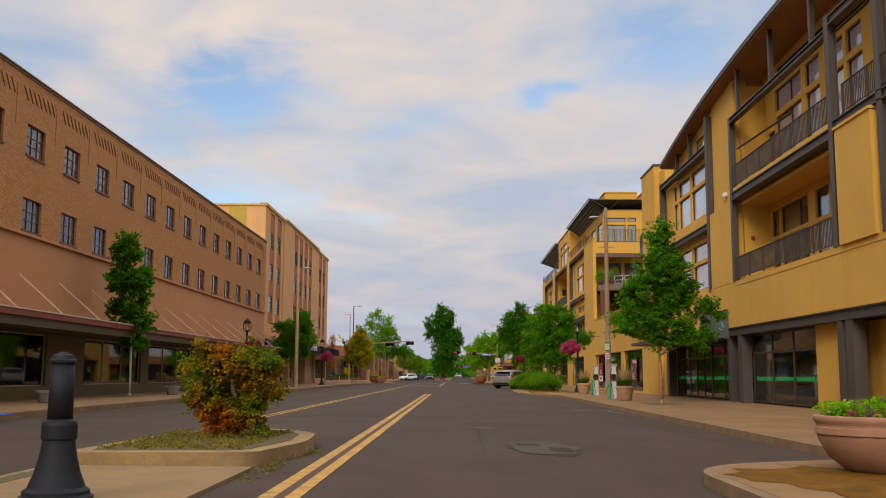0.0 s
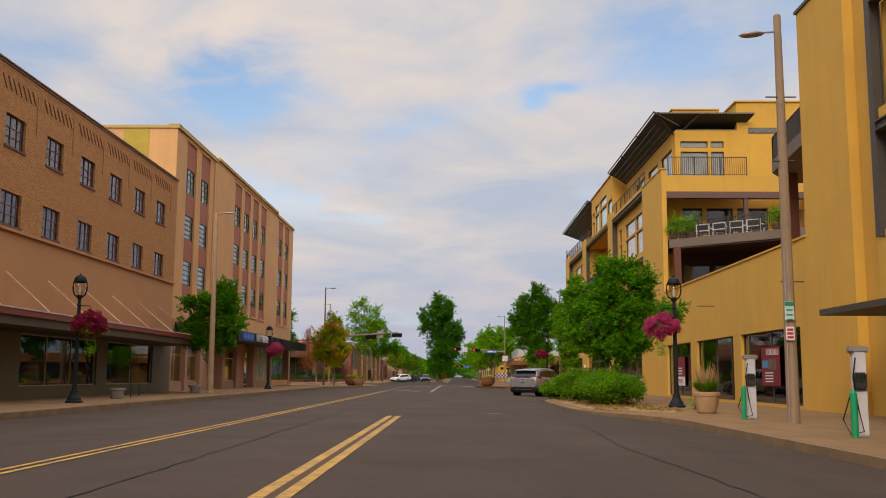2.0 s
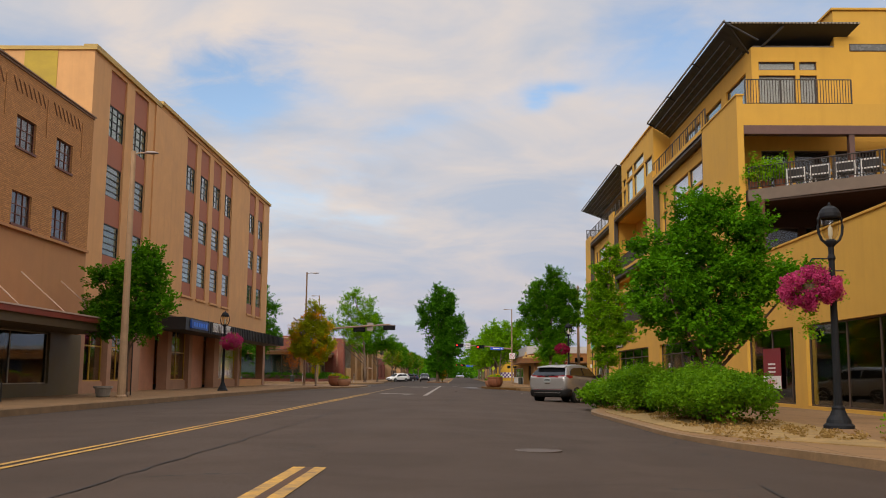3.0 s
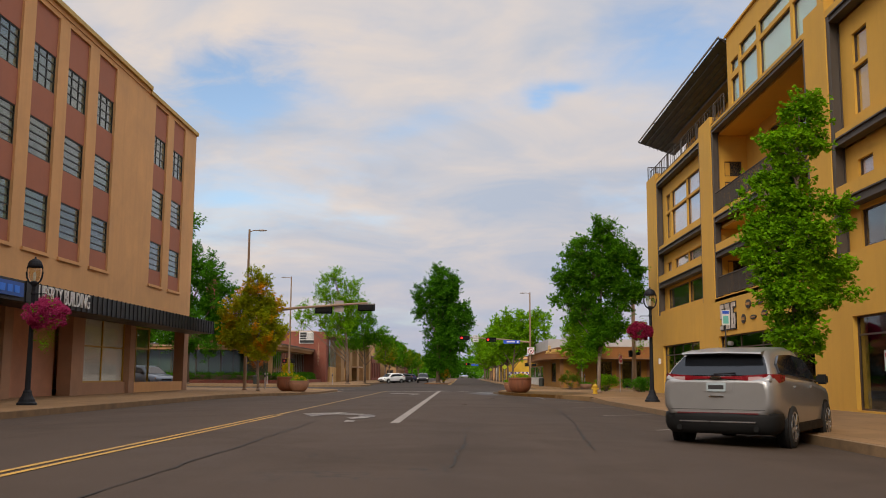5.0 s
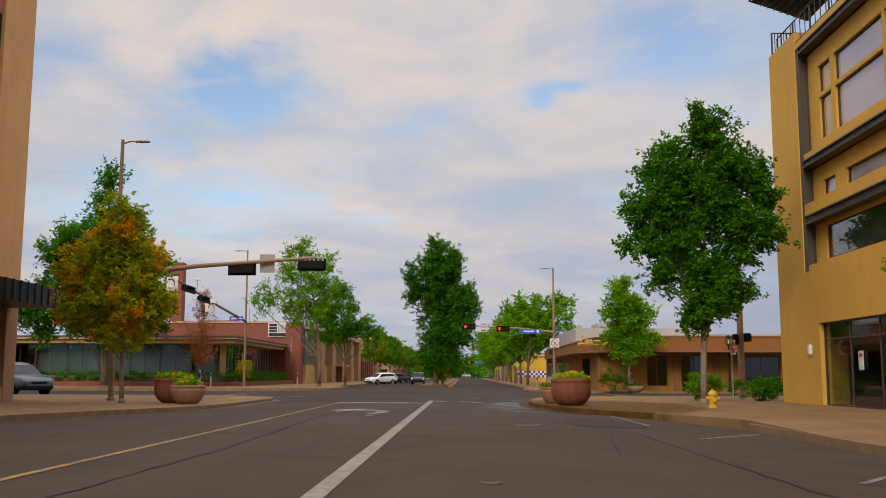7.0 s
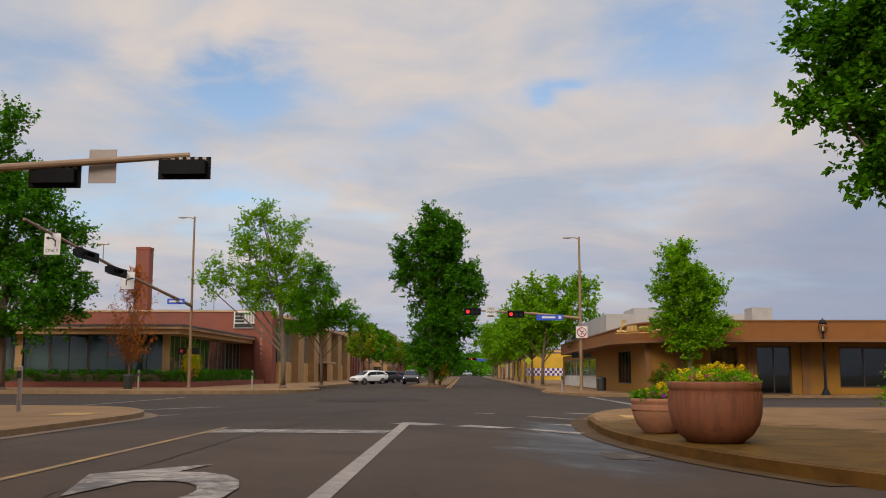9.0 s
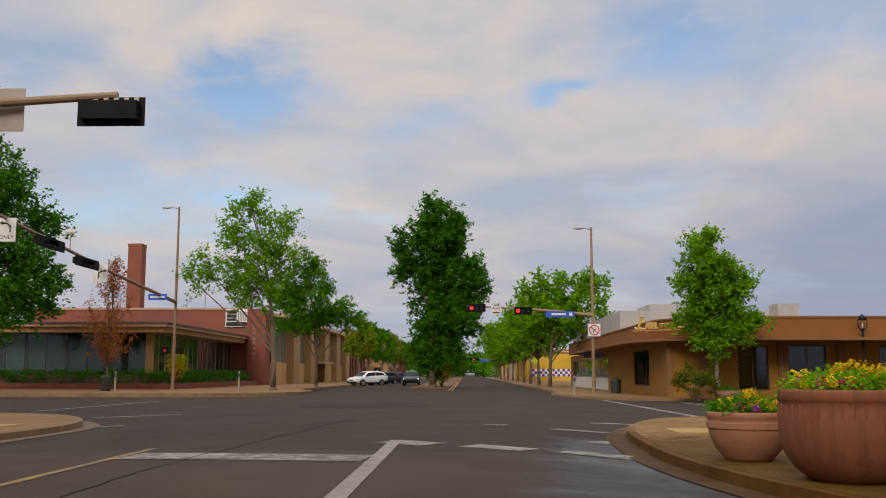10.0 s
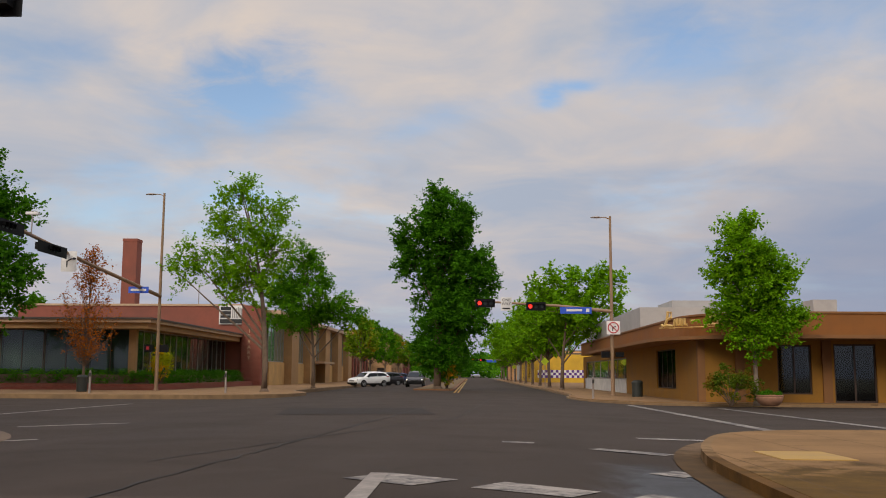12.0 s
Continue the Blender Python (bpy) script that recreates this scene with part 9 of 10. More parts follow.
p = plate(t, 11.1, 143.9, 2.5, 0.62, 0.62, "south", WHITE)
bm = bmesh.new()
lathe(bm, [(0.27, 0), (0.27, 0.01)], 0, 0, 20)
bmesh.ops.transform(bm, matrix=pose(11.1, 143.825, 2.5, 90), verts=bm.verts)
part("red_disc", bm, SIGN_RED, p)
part("bar", boxes((10.95, 11.25, 143.80, 143.812, 2.46, 2.54)), WHITE, p)
t.rotation_euler.z, t.location.x, t.location.z = radians(58), 10.9, WR - 0.17
t = thing("parking_sign", (8.75, 109.2, WR), "small green and white parking sign on a post", "sign")
part("post", turned([(0.025, WR), (0.025, 3.45)], 8.75, 109.2, 8), DARK_METAL, t)
p = plate(t, 8.75, 109.2, 3.12, 0.26, 0.5, "south", WHITE)
part("sign_head", boxes((8.64, 8.86, 109.115, 109.13, 3.25, 3.35)), SIGN_BLUE, p)
part("sign_disc", boxes((8.66, 8.84, 109.115, 109.13, 2.92, 3.18)), surface("sign_teal", (0.15, 0.5, 0.42), 0.5), p)
# crossing warning signs far off
for x, y in ((6.9, 232), (6.8, 300)):
    t = thing("warning_sign", (x, y, WFR), "yellow-green diamond warning sign on a post", "sign")
    part("post", turned([(0.04, WFR), (0.04, 3.0)], x, y, 8), SIGN_GREY, t)
    bm = bmesh.new()
    lathe(bm, [(0.42, 0), (0.42, 0.02)], 0, 0, 4)
    bmesh.ops.transform(bm, matrix=pose(x, y - 0.06, 2.55, 90, 0, 0), verts=bm.verts)
    part("panel", bm, surface("sign_lime", (0.5, 0.62, 0.02), 0.5) if "sign_lime" not in bpy.data.materials else bpy.data.materials["sign_lime"], t)
# far signals
t = thing("far_signal", (7.5, 330, WFR), "far traffic signal arm with red lights", "traffic light")
part("pole", turned([(0.15, WFR), (0.1, 6.2)], 7.5, 330, 10), POLE_TAN, t)
part("signal_arm", bar([(7.5, 330, 4.1), (-0.4, 330, 4.3)], 0.1, 0.06, 8), POLE_TAN, t)
signal_head(t, 0.2, 329.9, 4.2, "south", True)
signal_head(t, 1.7, 329.9, 4.15, "south", True)
p = plate(t, 3.5, 329.85, 3.95, 1.9, 0.5, "south", SIGN_BLUE, "street_sign")

# manhole covers
for x, y in ((1.3, 62.0), (2.02, 137.9), (1.2, 126.0)):
    z = crown(x, y)
    t = solid("manhole_cover", turned([(0.36, z - 0.02), (0.36, z + 0.012), (0.30, z + 0.012), (0.30, z + 0.008)], x, y, 24), surface("cast_cover", (0.10, 0.075, 0.06), 0.7, metal=0.3, size=0.2, grain=25) if "cast_cover" not in bpy.data.materials else bpy.data.materials["cast_cover"], "round cast-iron manhole cover in the asphalt", "manhole cover")

x, y = -0.02, 113.9
solid("valve_cover", turned([(0.13, crown(x) - 0.02), (0.13, crown(x) + 0.012), (0.09, crown(x) + 0.012), (0.09, crown(x) + 0.007)], x, y, 16), bpy.data.materials["cast_cover"], "small round iron valve cover in the asphalt", "valve cover")

# ---- vehicles ----
TYRE = surface("tyre_rubber", (0.012, 0.012, 0.012), 0.85, size=0.2)
RIM = surface("alloy_rim", (0.45, 0.45, 0.46), 0.3, metal=0.9, size=0.2)
PLASTIC = surface("black_bumper_plastic", (0.008, 0.0078, 0.0078), 0.65, size=0.4, spec=0.2)
CAR_GLASS = surface("tinted_car_glass", (0.008, 0.009, 0.011), 0.10, size=0.8, small=0.02, depth=0.0, spec=0.32)
TAIL = surface("tail_lamp_red", (0.20, 0.008, 0.014), 0.25, size=0.3, small=0.02, depth=0.0)
TAIL_DIM = surface("dim_reflector_red", (0.13, 0.012, 0.016), 0.4, size=0.3)
LENS_PALE = surface("pale_lamp_lens", (0.45, 0.30, 0.30), 0.4, size=0.3, small=0.02, depth=0.0)
CHROME = surface("chrome", (0.7, 0.7, 0.7), 0.15, metal=1.0, size=0.3)


def loft(stations, ring):
    bm = bmesh.new()
    rows = [[bm.verts.new(p) for p in ring(s)] for s in stations]
    n = len(rows[0])
    for a, b in zip(rows, rows[1:]):
        for i in range(n):
            bm.faces.new((a[i], a[(i + 1) % n], b[(i + 1) % n], b[i]))
    bm.faces.new(rows[0][::-1])
    bm.faces.new(rows[-1])
    bmesh.ops.recalc_face_normals(bm, faces=bm.faces)
    return bm


def suv(name, at, heading, paint, label, lit=False, k=1.0):
    """A mid-size car, built nose along +y at the origin, then turned. heading: degrees to the right of +y."""
    t = thing(name, (0, 0, 0), label, "car")
    body = [(-2.445, 0.60, 1.09, 0.78), (-2.435, 0.575, 1.12, 0.83), (-2.41, 0.56, 1.145, 0.865), (-2.36, 0.55, 1.17, 0.90), (-2.28, 0.54, 1.19, 0.928), (-2.16, 0.53, 1.205, 0.95), (-1.92, 0.48, 1.215, 0.968), (-1.72, 0.30, 1.21, 0.97), (-0.9, 0.27, 1.17, 0.97), (0.2, 0.27, 1.13, 0.966), (0.9, 0.27, 1.10, 0.958), (1.25, 0.28, 1.07, 0.95), (1.9, 0.30, 0.99, 0.935), (2.2, 0.34, 0.90, 0.88), (2.36, 0.40, 0.80, 0.76), (2.40, 0.46, 0.72, 0.62)]

    def ring(s):
        y, zb, zt, w = s
        half = [(0.55 * w, zb), (0.90 * w, zb + 0.02), (0.985 * w, zb + 0.16), (1.0 * w, zb + (zt - zb) * 0.55), (0.985 * w, zt - 0.13), (0.95 * w, zt - 0.03), (0.86 * w, zt)]
        return [(x, y, z) for x, z in half] + [(-x, y, z) for x, z in half[::-1]]
    b = part("body", loft(body, ring), paint, t, smooth=True)
    for f in b.data.polygons:
        f.use_smooth = len(f.vertices) == 4
    cab = [(-2.40, 1.13, 1.17, 0.86, 0.84), (-2.20, 1.16, 1.34, 0.885, 0.79), (-2.0, 1.17, 1.50, 0.89, 0.71), (-1.86, 1.17, 1.60, 0.89, 0.66), (-1.6, 1.16, 1.655, 0.89, 0.64), (-1.0, 1.13, 1.70, 0.89, 0.64), (-0.3, 1.07, 1.72, 0.89, 0.65), (0.35, 1.06, 1.67, 0.88, 0.64), (0.62, 1.05, 1.57, 0.87, 0.63), (1.42, 1.02, 1.06, 0.84, 0.78)]

    def cab_ring(s):
        y, zb, zt, wb, wt = s
        half = [(wb, zb - 0.03)] + [(wb + (wt - wb) * k ** 1.2, zb + (zt - zb) * k) for k in (0.3, 0.6, 0.85)] + [(wt * 0.95, zt - 0.022), (wt * 0.85, zt - 0.008), (wt * 0.6, zt)]
        return [(x, y, z) for x, z in half] + [(-x, y, z) for x, z in half[::-1]]
    part("cabin", loft(cab, cab_ring), paint, t, smooth=True)

    def panel(name, quad, mat, parent=t, lift=0.012, lab=""):
        bm = bmesh.new()
        vs = [Vector(q) for q in quad]
        nrm = (vs[1] - vs[0]).cross(vs[2] - vs[0]).normalized()
        c = sum(vs, Vector()) / len(vs)
        if nrm.dot(c - Vector((0, 0, 0.9))) < 0:
            nrm = -nrm
        lo = [bm.verts.new(q - nrm * 0.02) for q in vs]
        hi = [bm.verts.new(q + nrm * lift) for q in vs]
        bm.faces.new(hi)
        bm.faces.new(lo[::-1])
        for i in range(len(vs)):
            bm.faces.new((lo[i], lo[(i + 1) % len(vs)], hi[(i + 1) % len(vs)], hi[i]))
        bmesh.ops.recalc_face_normals(bm, faces=bm.faces)
        return part(name, bm, mat, parent, lab)
    panel("rear_window", [(-0.66, -2.375, 1.20), (0.66, -2.375, 1.20), (0.79, -2.335, 1.23), (0.765, -2.235, 1.315), (0.67, -2.0, 1.50), (0.58, -1.965, 1.535), (-0.58, -1.965, 1.535), (-0.67, -2.0, 1.50), (-0.765, -2.235, 1.315), (-0.79, -2.335, 1.23)], CAR_GLASS, lift=0.012)
    bm = bmesh.new()
    rows = [[bm.verts.new((x * w, y, z - 0.02 * x * x)) for x in (-1, -0.8, 0, 0.8, 1)] for y, z, w in ((-1.72, 1.655, 0.62), (-2.13, 1.60, 0.655), (-2.15, 1.575, 0.655), (-1.9, 1.545, 0.64))]
    for a, b in zip(rows, rows[1:] + rows[:1]):
        for i in range(4):
            bm.faces.new((a[i], b[i], b[i + 1], a[i + 1]))
    for e in (0, 4):
        bm.faces.new([r[e] for r in rows])
    bmesh.ops.recalc_face_normals(bm, faces=bm.faces)
    part("spoiler", bm, paint, t)
    panel("windscreen", [(-0.72, 1.36, 1.09), (0.72, 1.36, 1.09), (0.60, 0.66, 1.56), (-0.60, 0.66, 1.56)], CAR_GLASS, lift=0.02)
    for s in (-1, 1):
        panel("side_window", [(s * 0.866, -1.90, 1.24), (s * 0.872, -0.55, 1.18), (s * 0.745, -0.6, 1.56), (s * 0.75, -1.45, 1.54), (s * 0.80, -1.82, 1.40)], CAR_GLASS, lift=0.03)
        panel("side_window", [(s * 0.872, -0.48, 1.18), (s * 0.860, 0.98, 1.12), (s * 0.735, 0.45, 1.50), (s * 0.745, -0.5, 1.56)], CAR_GLASS, lift=0.03)
        part("mirror", block(min(s * 0.93, s * 1.12), max(s * 0.93, s * 1.12), 0.72, 0.92, 1.06, 1.24, 0.03), PLASTIC, t)
        for y in (-1.1, 0.15):
            part("door_handle", block(min(s * 0.955, s * 0.985), max(s * 0.955, s * 0.985), y - 0.1, y + 0.1, 1.0, 1.04, 0.008), paint, t)
        part("sill_trim", block(min(s * 0.90, s * 0.975), max(s * 0.90, s * 0.975), -1.0, 1.05, 0.26, 0.42, 0.02), PLASTIC, t)
        for lamp, mat, rows, lab in (("tail_lamp", TAIL, ((0.10, -2.435, 1.03, 1.065), (0.34, -2.43, 1.02, 1.07), (0.55, -2.415, 0.985, 1.085), (0.74, -2.375, 0.955, 1.10), (0.87, -2.28, 0.95, 1.105), (0.945, -2.12, 0.965, 1.10), (0.972, -1.90, 1.0, 1.085)), "red wrap-round tail lamp"), ("lamp_lens", LENS_PALE, ((0.52, -2.428, 1.0, 1.06), (0.70, -2.392, 0.985, 1.065), (0.82, -2.335, 0.985, 1.05)), "pale reversing lamp lens")):
            bm = bmesh.new()
            ring = []
            for x, y, z0, z1 in rows:
                z0, z1 = z0 + 0.125, z1 + 0.125
                ring.append([bm.verts.new(p) for p in ((s * x, y - 0.012, z0), (s * x, y - 0.012, z1), (s * (x - 0.05), y + 0.12, z1), (s * (x - 0.05), y + 0.12, z0))])
            for a, b in zip(ring, ring[1:]):
                for i in range(4):
                    bm.faces.new((a[i], b[i], b[(i + 1) % 4], a[(i + 1) % 4]))
            bm.faces.new(ring[0])
            bm.faces.new(ring[-1])
            bmesh.ops.recalc_face_normals(bm, faces=bm.faces)
            part(lamp, bm, mat, t, lab)
        part("headlamp", block(min(s * 0.5, s * 0.86), max(s * 0.5, s * 0.86), 2.0, 2.3, 0.70, 0.84, 0.03), glow("headlamp_glow", (1.0, 0.95, 0.85), 2.0) if lit else CHROME, t)
        part("skid_strip", block(-0.62, 0.62, -2.488, -2.44, 0.455, 0.475, 0.008), RIM, t) if s > 0 else None
        part("exhaust", bar([(s * 0.62, -2.47, 0.36), (s * 0.62, -2.2, 0.36)], 0.045, n=10), PLASTIC, t)
    part("light_bar", block(-0.12, 0.12, -2.45, -2.3, 1.153, 1.191, 0.01), TAIL, t)
    part("plate_recess", block(-0.30, 0.30, -2.451, -2.40, 0.925, 1.11, 0.02), paint, t)
    part("hatch_handle", block(-0.13, 0.13, -2.475, -2.42, 0.855, 0.88, 0.012), CHROME, t)
    part("hatch_seam", boxes((-0.76, 0.76, -2.449, -2.44, 0.655, 0.661)), PLASTIC, t)
    plan = [(-0.90, -1.80), (-0.962, -2.0), (-0.94, -2.22), (-0.86, -2.37), (-0.66, -2.45), (-0.3, -2.475), (0.3, -2.475), (0.66, -2.45), (0.86, -2.37), (0.94, -2.22), (0.962, -2.0), (0.90, -1.80)]
    bm = bmesh.new()
    rings = [[bm.verts.new((x * k, -1.8 + (y + 1.8) * k, z)) for x, y in plan] for k, z in ((0.90, 0.27), (0.97, 0.33), (1.0, 0.42), (1.0, 0.54), (0.985, 0.60))]
    for a, b in zip(rings, rings[1:]):
        for i in range(len(plan)):
            j = (i + 1) % len(plan)
            bm.faces.new((a[i], a[j], b[j], b[i]))
    bm.faces.new(rings[0][::-1])
    bm.faces.new(rings[-1])
    bmesh.ops.recalc_face_normals(bm, faces=bm.faces)
    part("rear_bumper", bm, PLASTIC, t, "black lower bumper", smooth=True)
    part("reflector_strip", block(-0.66, 0.66, -2.462, -2.40, 0.585, 0.61, 0.008), TAIL_DIM, t)
    part("front_bumper", block(-0.80, 0.80, 2.15, 2.42, 0.32, 0.56, 0.05), PLASTIC, t)
    part("grille", block(-0.45, 0.45, 2.3, 2.41, 0.58, 0.76, 0.03), PLASTIC, t)
    n = part("number_plate", block(-0.155, 0.155, -2.468, -2.44, 0.945, 1.09, 0.006), surface("plate_grey", (0.36, 0.42, 0.44), 0.5), t)
    part("plate_bar", boxes((-0.125, 0.125, -2.473, -2.468, 0.985, 1.05)), DARK_METAL, n)
    part("badge", block(-0.09, 0.09, -2.475, -2.43, 1.147, 1.197, 0.015), CHROME, t)
    part("wiper", bar([(-0.05, -2.395, 1.225), (0.30, -2.37, 1.245)], 0.012, n=4), PLASTIC, t)
    part("antenna", block(-0.03, 0.03, -1.6, -1.42, 1.72, 1.79, 0.012), paint, t)
    for s in (-1, 1):
        for y in (-1.42, 1.43):
            bm = bmesh.new()
            lathe(bm, [(0.40, -0.06), (0.415, 0.0), (0.40, 0.05)], 0, 0, 24)
            bmesh.ops.transform(bm, matrix=pose(s * 0.915, y, 0.37, 0, 90, 0), verts=bm.verts)
            part("wheel_arch", bm, PLASTIC, t)
            bm = bmesh.new()
            lathe(bm, [(0.24, -0.12), (0.33, -0.12), (0.365, -0.08), (0.37, 0.0), (0.365, 0.08), (0.33, 0.12), (0.24, 0.12)], 0, 0, 28)
            bmesh.ops.transform(bm, matrix=pose(s * 0.87, y, 0.37, 0, 90, 0), verts=bm.verts)
            w = part("wheel", bm, TYRE, t, smooth=True)
            bm = bmesh.new()
            lathe(bm, [(0.25, -0.02), (0.25, 0.125), (0.22, 0.125), (0.20, 0.09), (0.05, 0.09), (0.05, 0.12), (0.01, 0.12)], 0, 0, 20)
            for q in range(5):
                a = 2 * math.pi * q / 5
                tube(bm, [(0.04 * math.cos(a), 0.04 * math.sin(a), 0.12), (0.23 * math.cos(a), 0.23 * math.sin(a), 0.12)], 0.03, 0.022, 5)
            bmesh.ops.transform(bm, matrix=pose(s * 0.87, y, 0.37, 0, 90 * s, 0), verts=bm.verts)
            part("rim", bm, RIM, w)
    t.matrix_basis = pose(*at, 0, 0, -heading) @ Matrix.Scale(k, 4)
    return t


def car_paint(name, base, metal=0.3):
    m, nt, p, geo = start(name)
    n = noise_tex(nt, geo.outputs["Position"], 2.0, 4)
    c = ramp_mix(nt, remap(nt, n, 0.3, 0.7, 0, 1), tuple(x * 0.92 for x in base), base)
    finish(nt, p, c, 0.36)
    p.inputs["Metallic"].default_value = metal
    p.inputs["Coat Weight"].default_value = 0.5
    p.inputs["Coat Roughness"].default_value = 0.08
    return m


SILVER = car_paint("silver_paint", (0.31, 0.305, 0.30), 0.5)
WHITE_CAR = car_paint("white_paint_car", (0.72, 0.72, 0.70), 0.0)
BLACK_CAR = car_paint("black_car_paint", (0.015, 0.014, 0.018), 0.2)
BLUE_CAR = car_paint("blue_car_paint", (0.015, 0.025, 0.09), 0.4)
suv("parked_car", (5.84, 96.6, crown(5.3) + 0.005), 31, SILVER, "silver parked sport utility car, nose to the kerb", False, 1.11)
suv("parked_car", (-12.0, 241, crown(-12, 240)), 225, WHITE_CAR, "white parked sport utility car at the far kerb")
suv("parked_car", (-11.0, 250, crown(-11, 250)), 225, BLACK_CAR, "dark parked car at the far kerb", False, 0.95)
suv("parked_car", (-10.5, 256, crown(-11, 250)), 225, BLUE_CAR, "dark blue parked car at the far kerb", False, 0.92)
suv("waiting_car", (-6.2, 231, crown(-6.2, 231) + 0.005), 180, BLACK_CAR, "dark car waiting in the lane beside the median, facing the crossing", True, 0.92)
suv("parked_car", (-29.2, 165.0, -0.22), 125, car_paint("slate_car_paint", (0.10, 0.12, 0.15), 0.4), "slate-grey parked car on the side street", False, 1.25)

# ---- things on the balconies ----
def lounge_chair(x, y, z, turn):
    t = thing("lounge_chair", (x, y, z), "white-framed lounge chair with a dark mesh back on the balcony", "chair", "balcony lounge chairs")
    m = pose(x, y, z, 0, 0, turn) @ Matrix.Diagonal((0.72, 0.72, 0.8, 1))

    def put(name, bm, mat):
        bmesh.ops.transform(bm, matrix=m, verts=bm.verts)
        return part(name, bm, mat, t)
    for sx in (-0.55, 0.55):
        for sy in (-0.4, 0.4):
            put("leg", boxes((sx - 0.04, sx + 0.04, sy - 0.04, sy + 0.04, 0, 0.42)), WHITE)
        put("arm", boxes((sx - 0.05, sx + 0.05, -0.44, 0.44, 0.62, 0.70)), WHITE)
        put("back_post", boxes((sx - 0.05, sx + 0.05, -0.46, -0.38, 0.42, 1.0)), WHITE)
    put("seat", boxes((-0.5, 0.5, -0.4, 0.42, 0.36, 0.46)), DARK_METAL)
    put("back_rail", boxes((-0.5, 0.5, -0.46, -0.38, 0.92, 1.0)), WHITE)
    put("lower_rail", boxes((-0.5, 0.5, -0.46, -0.38, 0.44, 0.52)), WHITE)
    put("back_panel", boxes((-0.5, 0.5, -0.44, -0.40, 0.52, 0.92)), DARK_METAL)
    return t


a = lounge_chair(15.5, 90.0, 9.78, -38)
for k in (1, 2, 3):
    copy_thing(a, pose(15.5 + 0.83 * k, 90.0 - 0.68 * k, 9.78))
for i, (x, y) in enumerate(((13.8, 91.1), (14.3, 90.8), (14.8, 90.4), (18.9, 86.9), (19.5, 86.5))):
    t = thing("balcony_planter", (x, y, 9.78), "leafy green plant in a brown pot on the balcony", "plant", "balcony plants")
    part("pot", turned([(0.2, 9.78), (0.27, 10.15), (0.25, 10.15)], x, y, 14), TERRACOTTA, t)
    rng = np.random.default_rng(90 + i)
    v, n = leaf_cloud(rng, [tuple(rng.normal(0, 0.27, 3) + np.array((0, 0, 0.85))) for _ in range(34)], 0.16, 30, 0.11, 1.0)
    f = new("foliage", leaf_mesh("foliage", v, n, LEAF_LIGHT))
    f.parent = t
t = thing("garden_umbrella", (20.0, 87.3, 9.78), "closed tan garden umbrella on the balcony", "umbrella")
part("pole", turned([(0.03, 9.78), (0.03, 13.2)], 20.0, 87.3, 8), WOOD, t)
part("base", turned([(0.3, 9.78), (0.3, 9.84), (0.06, 9.9)], 20.0, 87.3, 16), DARK_METAL, t)
part("canopy", turned([(0.30, 10.95), (0.38, 11.15), (0.33, 11.9), (0.22, 12.6), (0.12, 13.1), (0.02, 13.35)], 20.0, 87.3, 14, 0.09), surface("tan_canvas", (0.40, 0.27, 0.13), 0.9, size=0.4), t)
t = thing("patio_chair", (14.4, 43.2, 10.02), "dark wire patio chair on the balcony", "chair")
part("seat", block(14.1, 14.7, 42.9, 43.5, 10.42, 10.48, 0.02), DARK_METAL, t)
part("backrest", block(14.1, 14.7, 43.45, 43.5, 10.5, 10.9, 0.02), DARK_METAL, t)
for dx in (-0.27, 0.27):
    for dy in (-0.27, 0.27):
        part("leg", boxes((14.4 + dx - 0.02, 14.4 + dx + 0.02, 43.2 + dy - 0.02, 43.2 + dy + 0.02, 10.02, 10.42)), DARK_METAL, t)
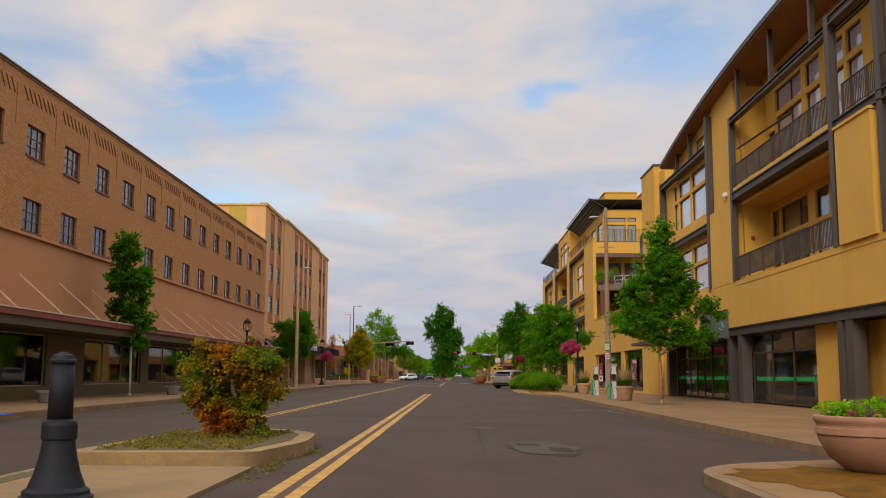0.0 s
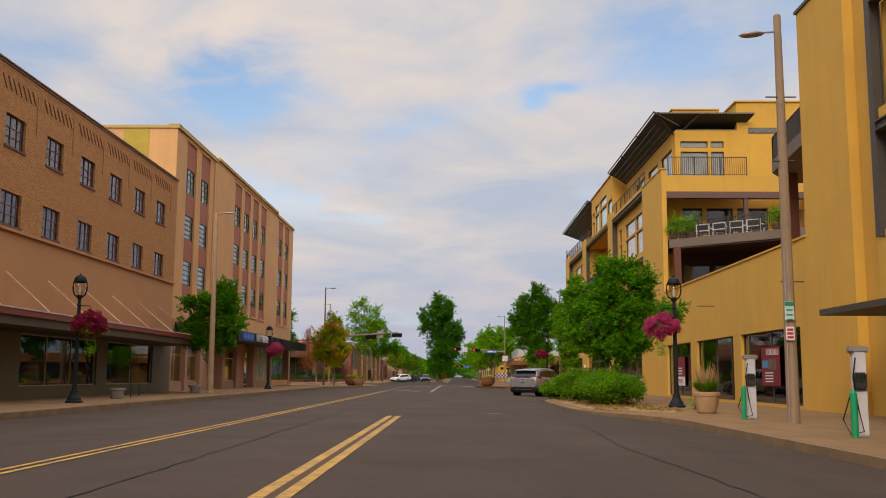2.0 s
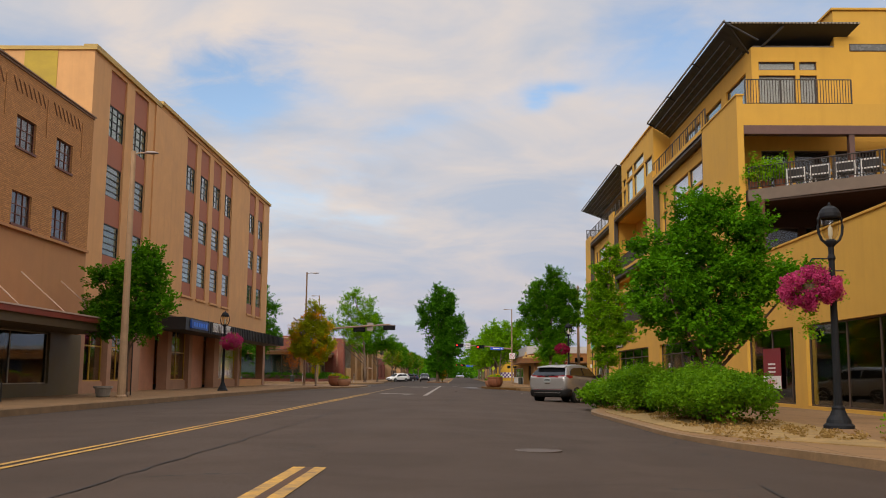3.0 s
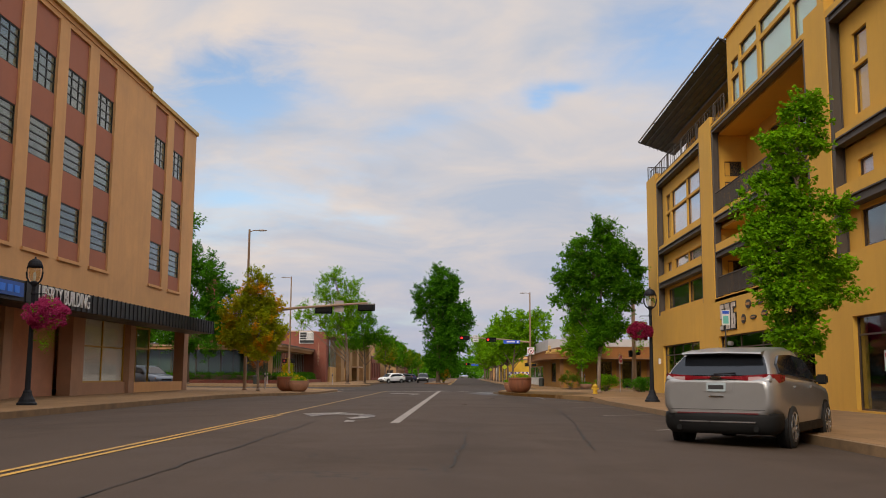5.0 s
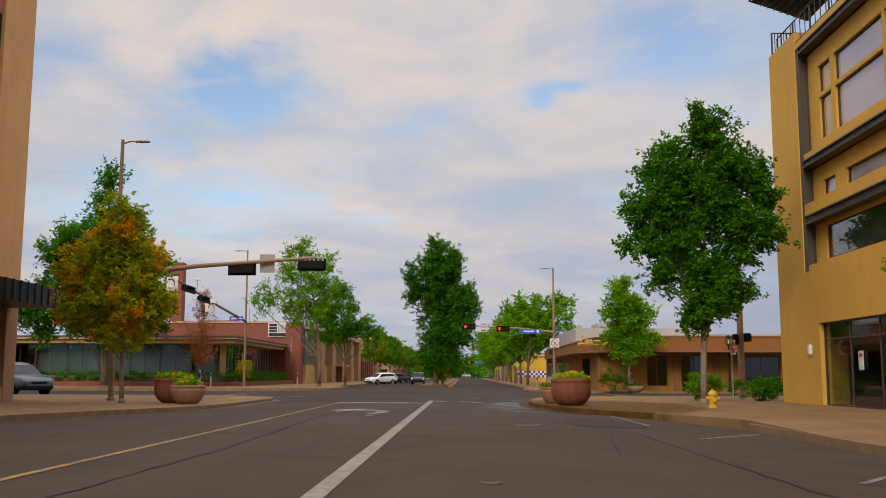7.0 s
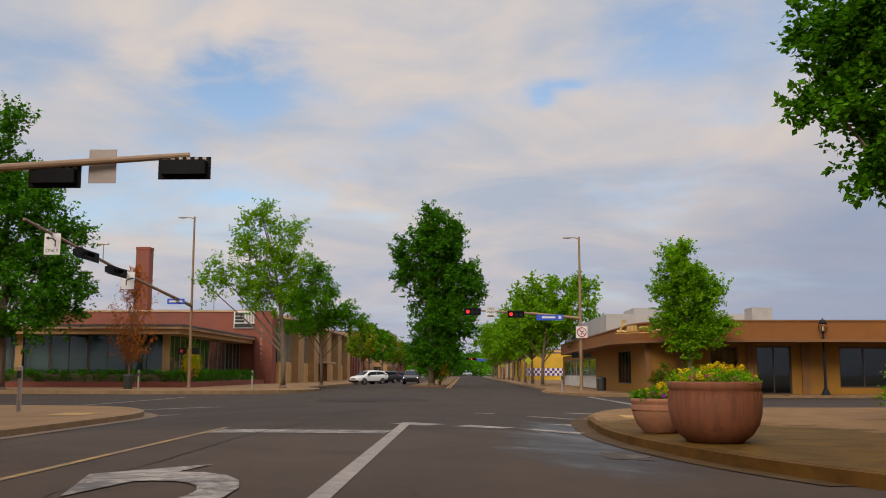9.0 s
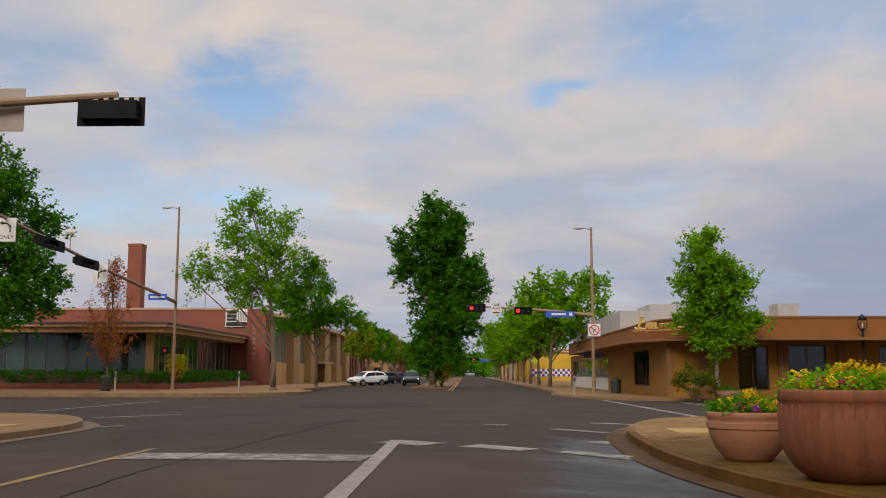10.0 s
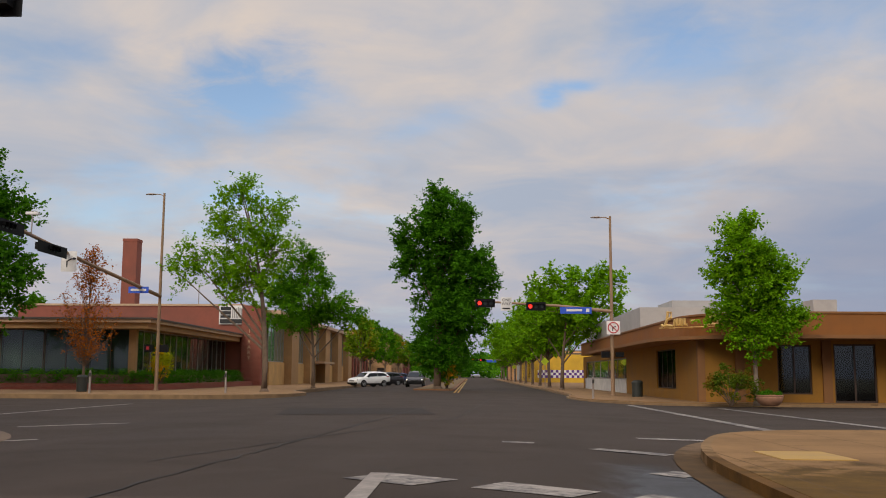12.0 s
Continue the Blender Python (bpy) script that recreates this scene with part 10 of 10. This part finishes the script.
bush("verge_weed", (8.9, 66.8, WR), (0.22, 0.22, 0.2), LEAF_LIGHT, "small green weed by the lamp base", 95, 10, 30, 0.07)
bush("kerb_grass", (5.6, 83.5, WR), (0.9, 1.6, 0.5), GRASS_LEAF, "tufts of long bright grass at the end of the bulb-out", 96, 70, 60, 0.14)


STRAW_LOW = leaves("trampled_straw", (0.22, 0.13, 0.035), (0.42, 0.28, 0.10))
DRY_GREEN = leaves("dry_weeds", (0.12, 0.11, 0.015), (0.28, 0.23, 0.04))


def low_growth(name, spots, material, label, seed, size=0.06, count=26, spread=0.09, flat=0.55):
    """Small weeds and grass hugging the ground."""
    rng = np.random.default_rng(seed)
    v, n = leaf_cloud(rng, spots, spread, count, size, flat)
    ob = new(name, leaf_mesh(name, v, n, material))
    return tagged(ob, label, "weeds", kind="stuff")


rng = np.random.default_rng(31)
low_growth("bed_grass", [(rng.uniform(-4.6, -2.75), rng.uniform(12.4, 16.2), 0.262) for _ in range(260)], DRY_GREEN, "dry olive grass and weeds in the median bed", 32, 0.035, 30, 0.08, 0.3)
low_growth("kerb_weeds", [(-2.6 + 0.55 * k + rng.normal(0, 0.07), 12.5 + 2.2 * k + rng.normal(0, 0.08), 0.045) for k in rng.uniform(-0.2, 1.0, 60)] + [(-2.25 + rng.normal(0, 0.05), y, 0.05) for y in rng.uniform(10.5, 12.6, 16)], DRY_GREEN, "yellow-green weeds growing along the median kerb", 33, 0.035, 26, 0.07)
low_growth("verge_grass", [(rng.uniform(5.2, 8.2), rng.uniform(64.5, 83), WR + 0.04) for _ in range(260)], STRAW_LOW, "dead pale grass on the soil verge", 34, 0.07)
rubble = surface("broken_kerb_stone", (0.34, 0.22, 0.11), 0.95, size=0.2, grain=20, depth=0.02)
r = random.Random(8)
for k in range(9):
    x, y, s = -2.45 + 0.04 * k + r.uniform(-0.05, 0.05), 12.9 + 0.2 * k, r.uniform(0.05, 0.12)
    bm = block(x - s, x + s * 0.8, y - s, y + s, 0.02, 0.06 + s * 0.9, 0.02)
    solid("kerb_fragment", bm, rubble, "broken pale piece of kerb at the median bed", "stone", group="broken kerb pieces")
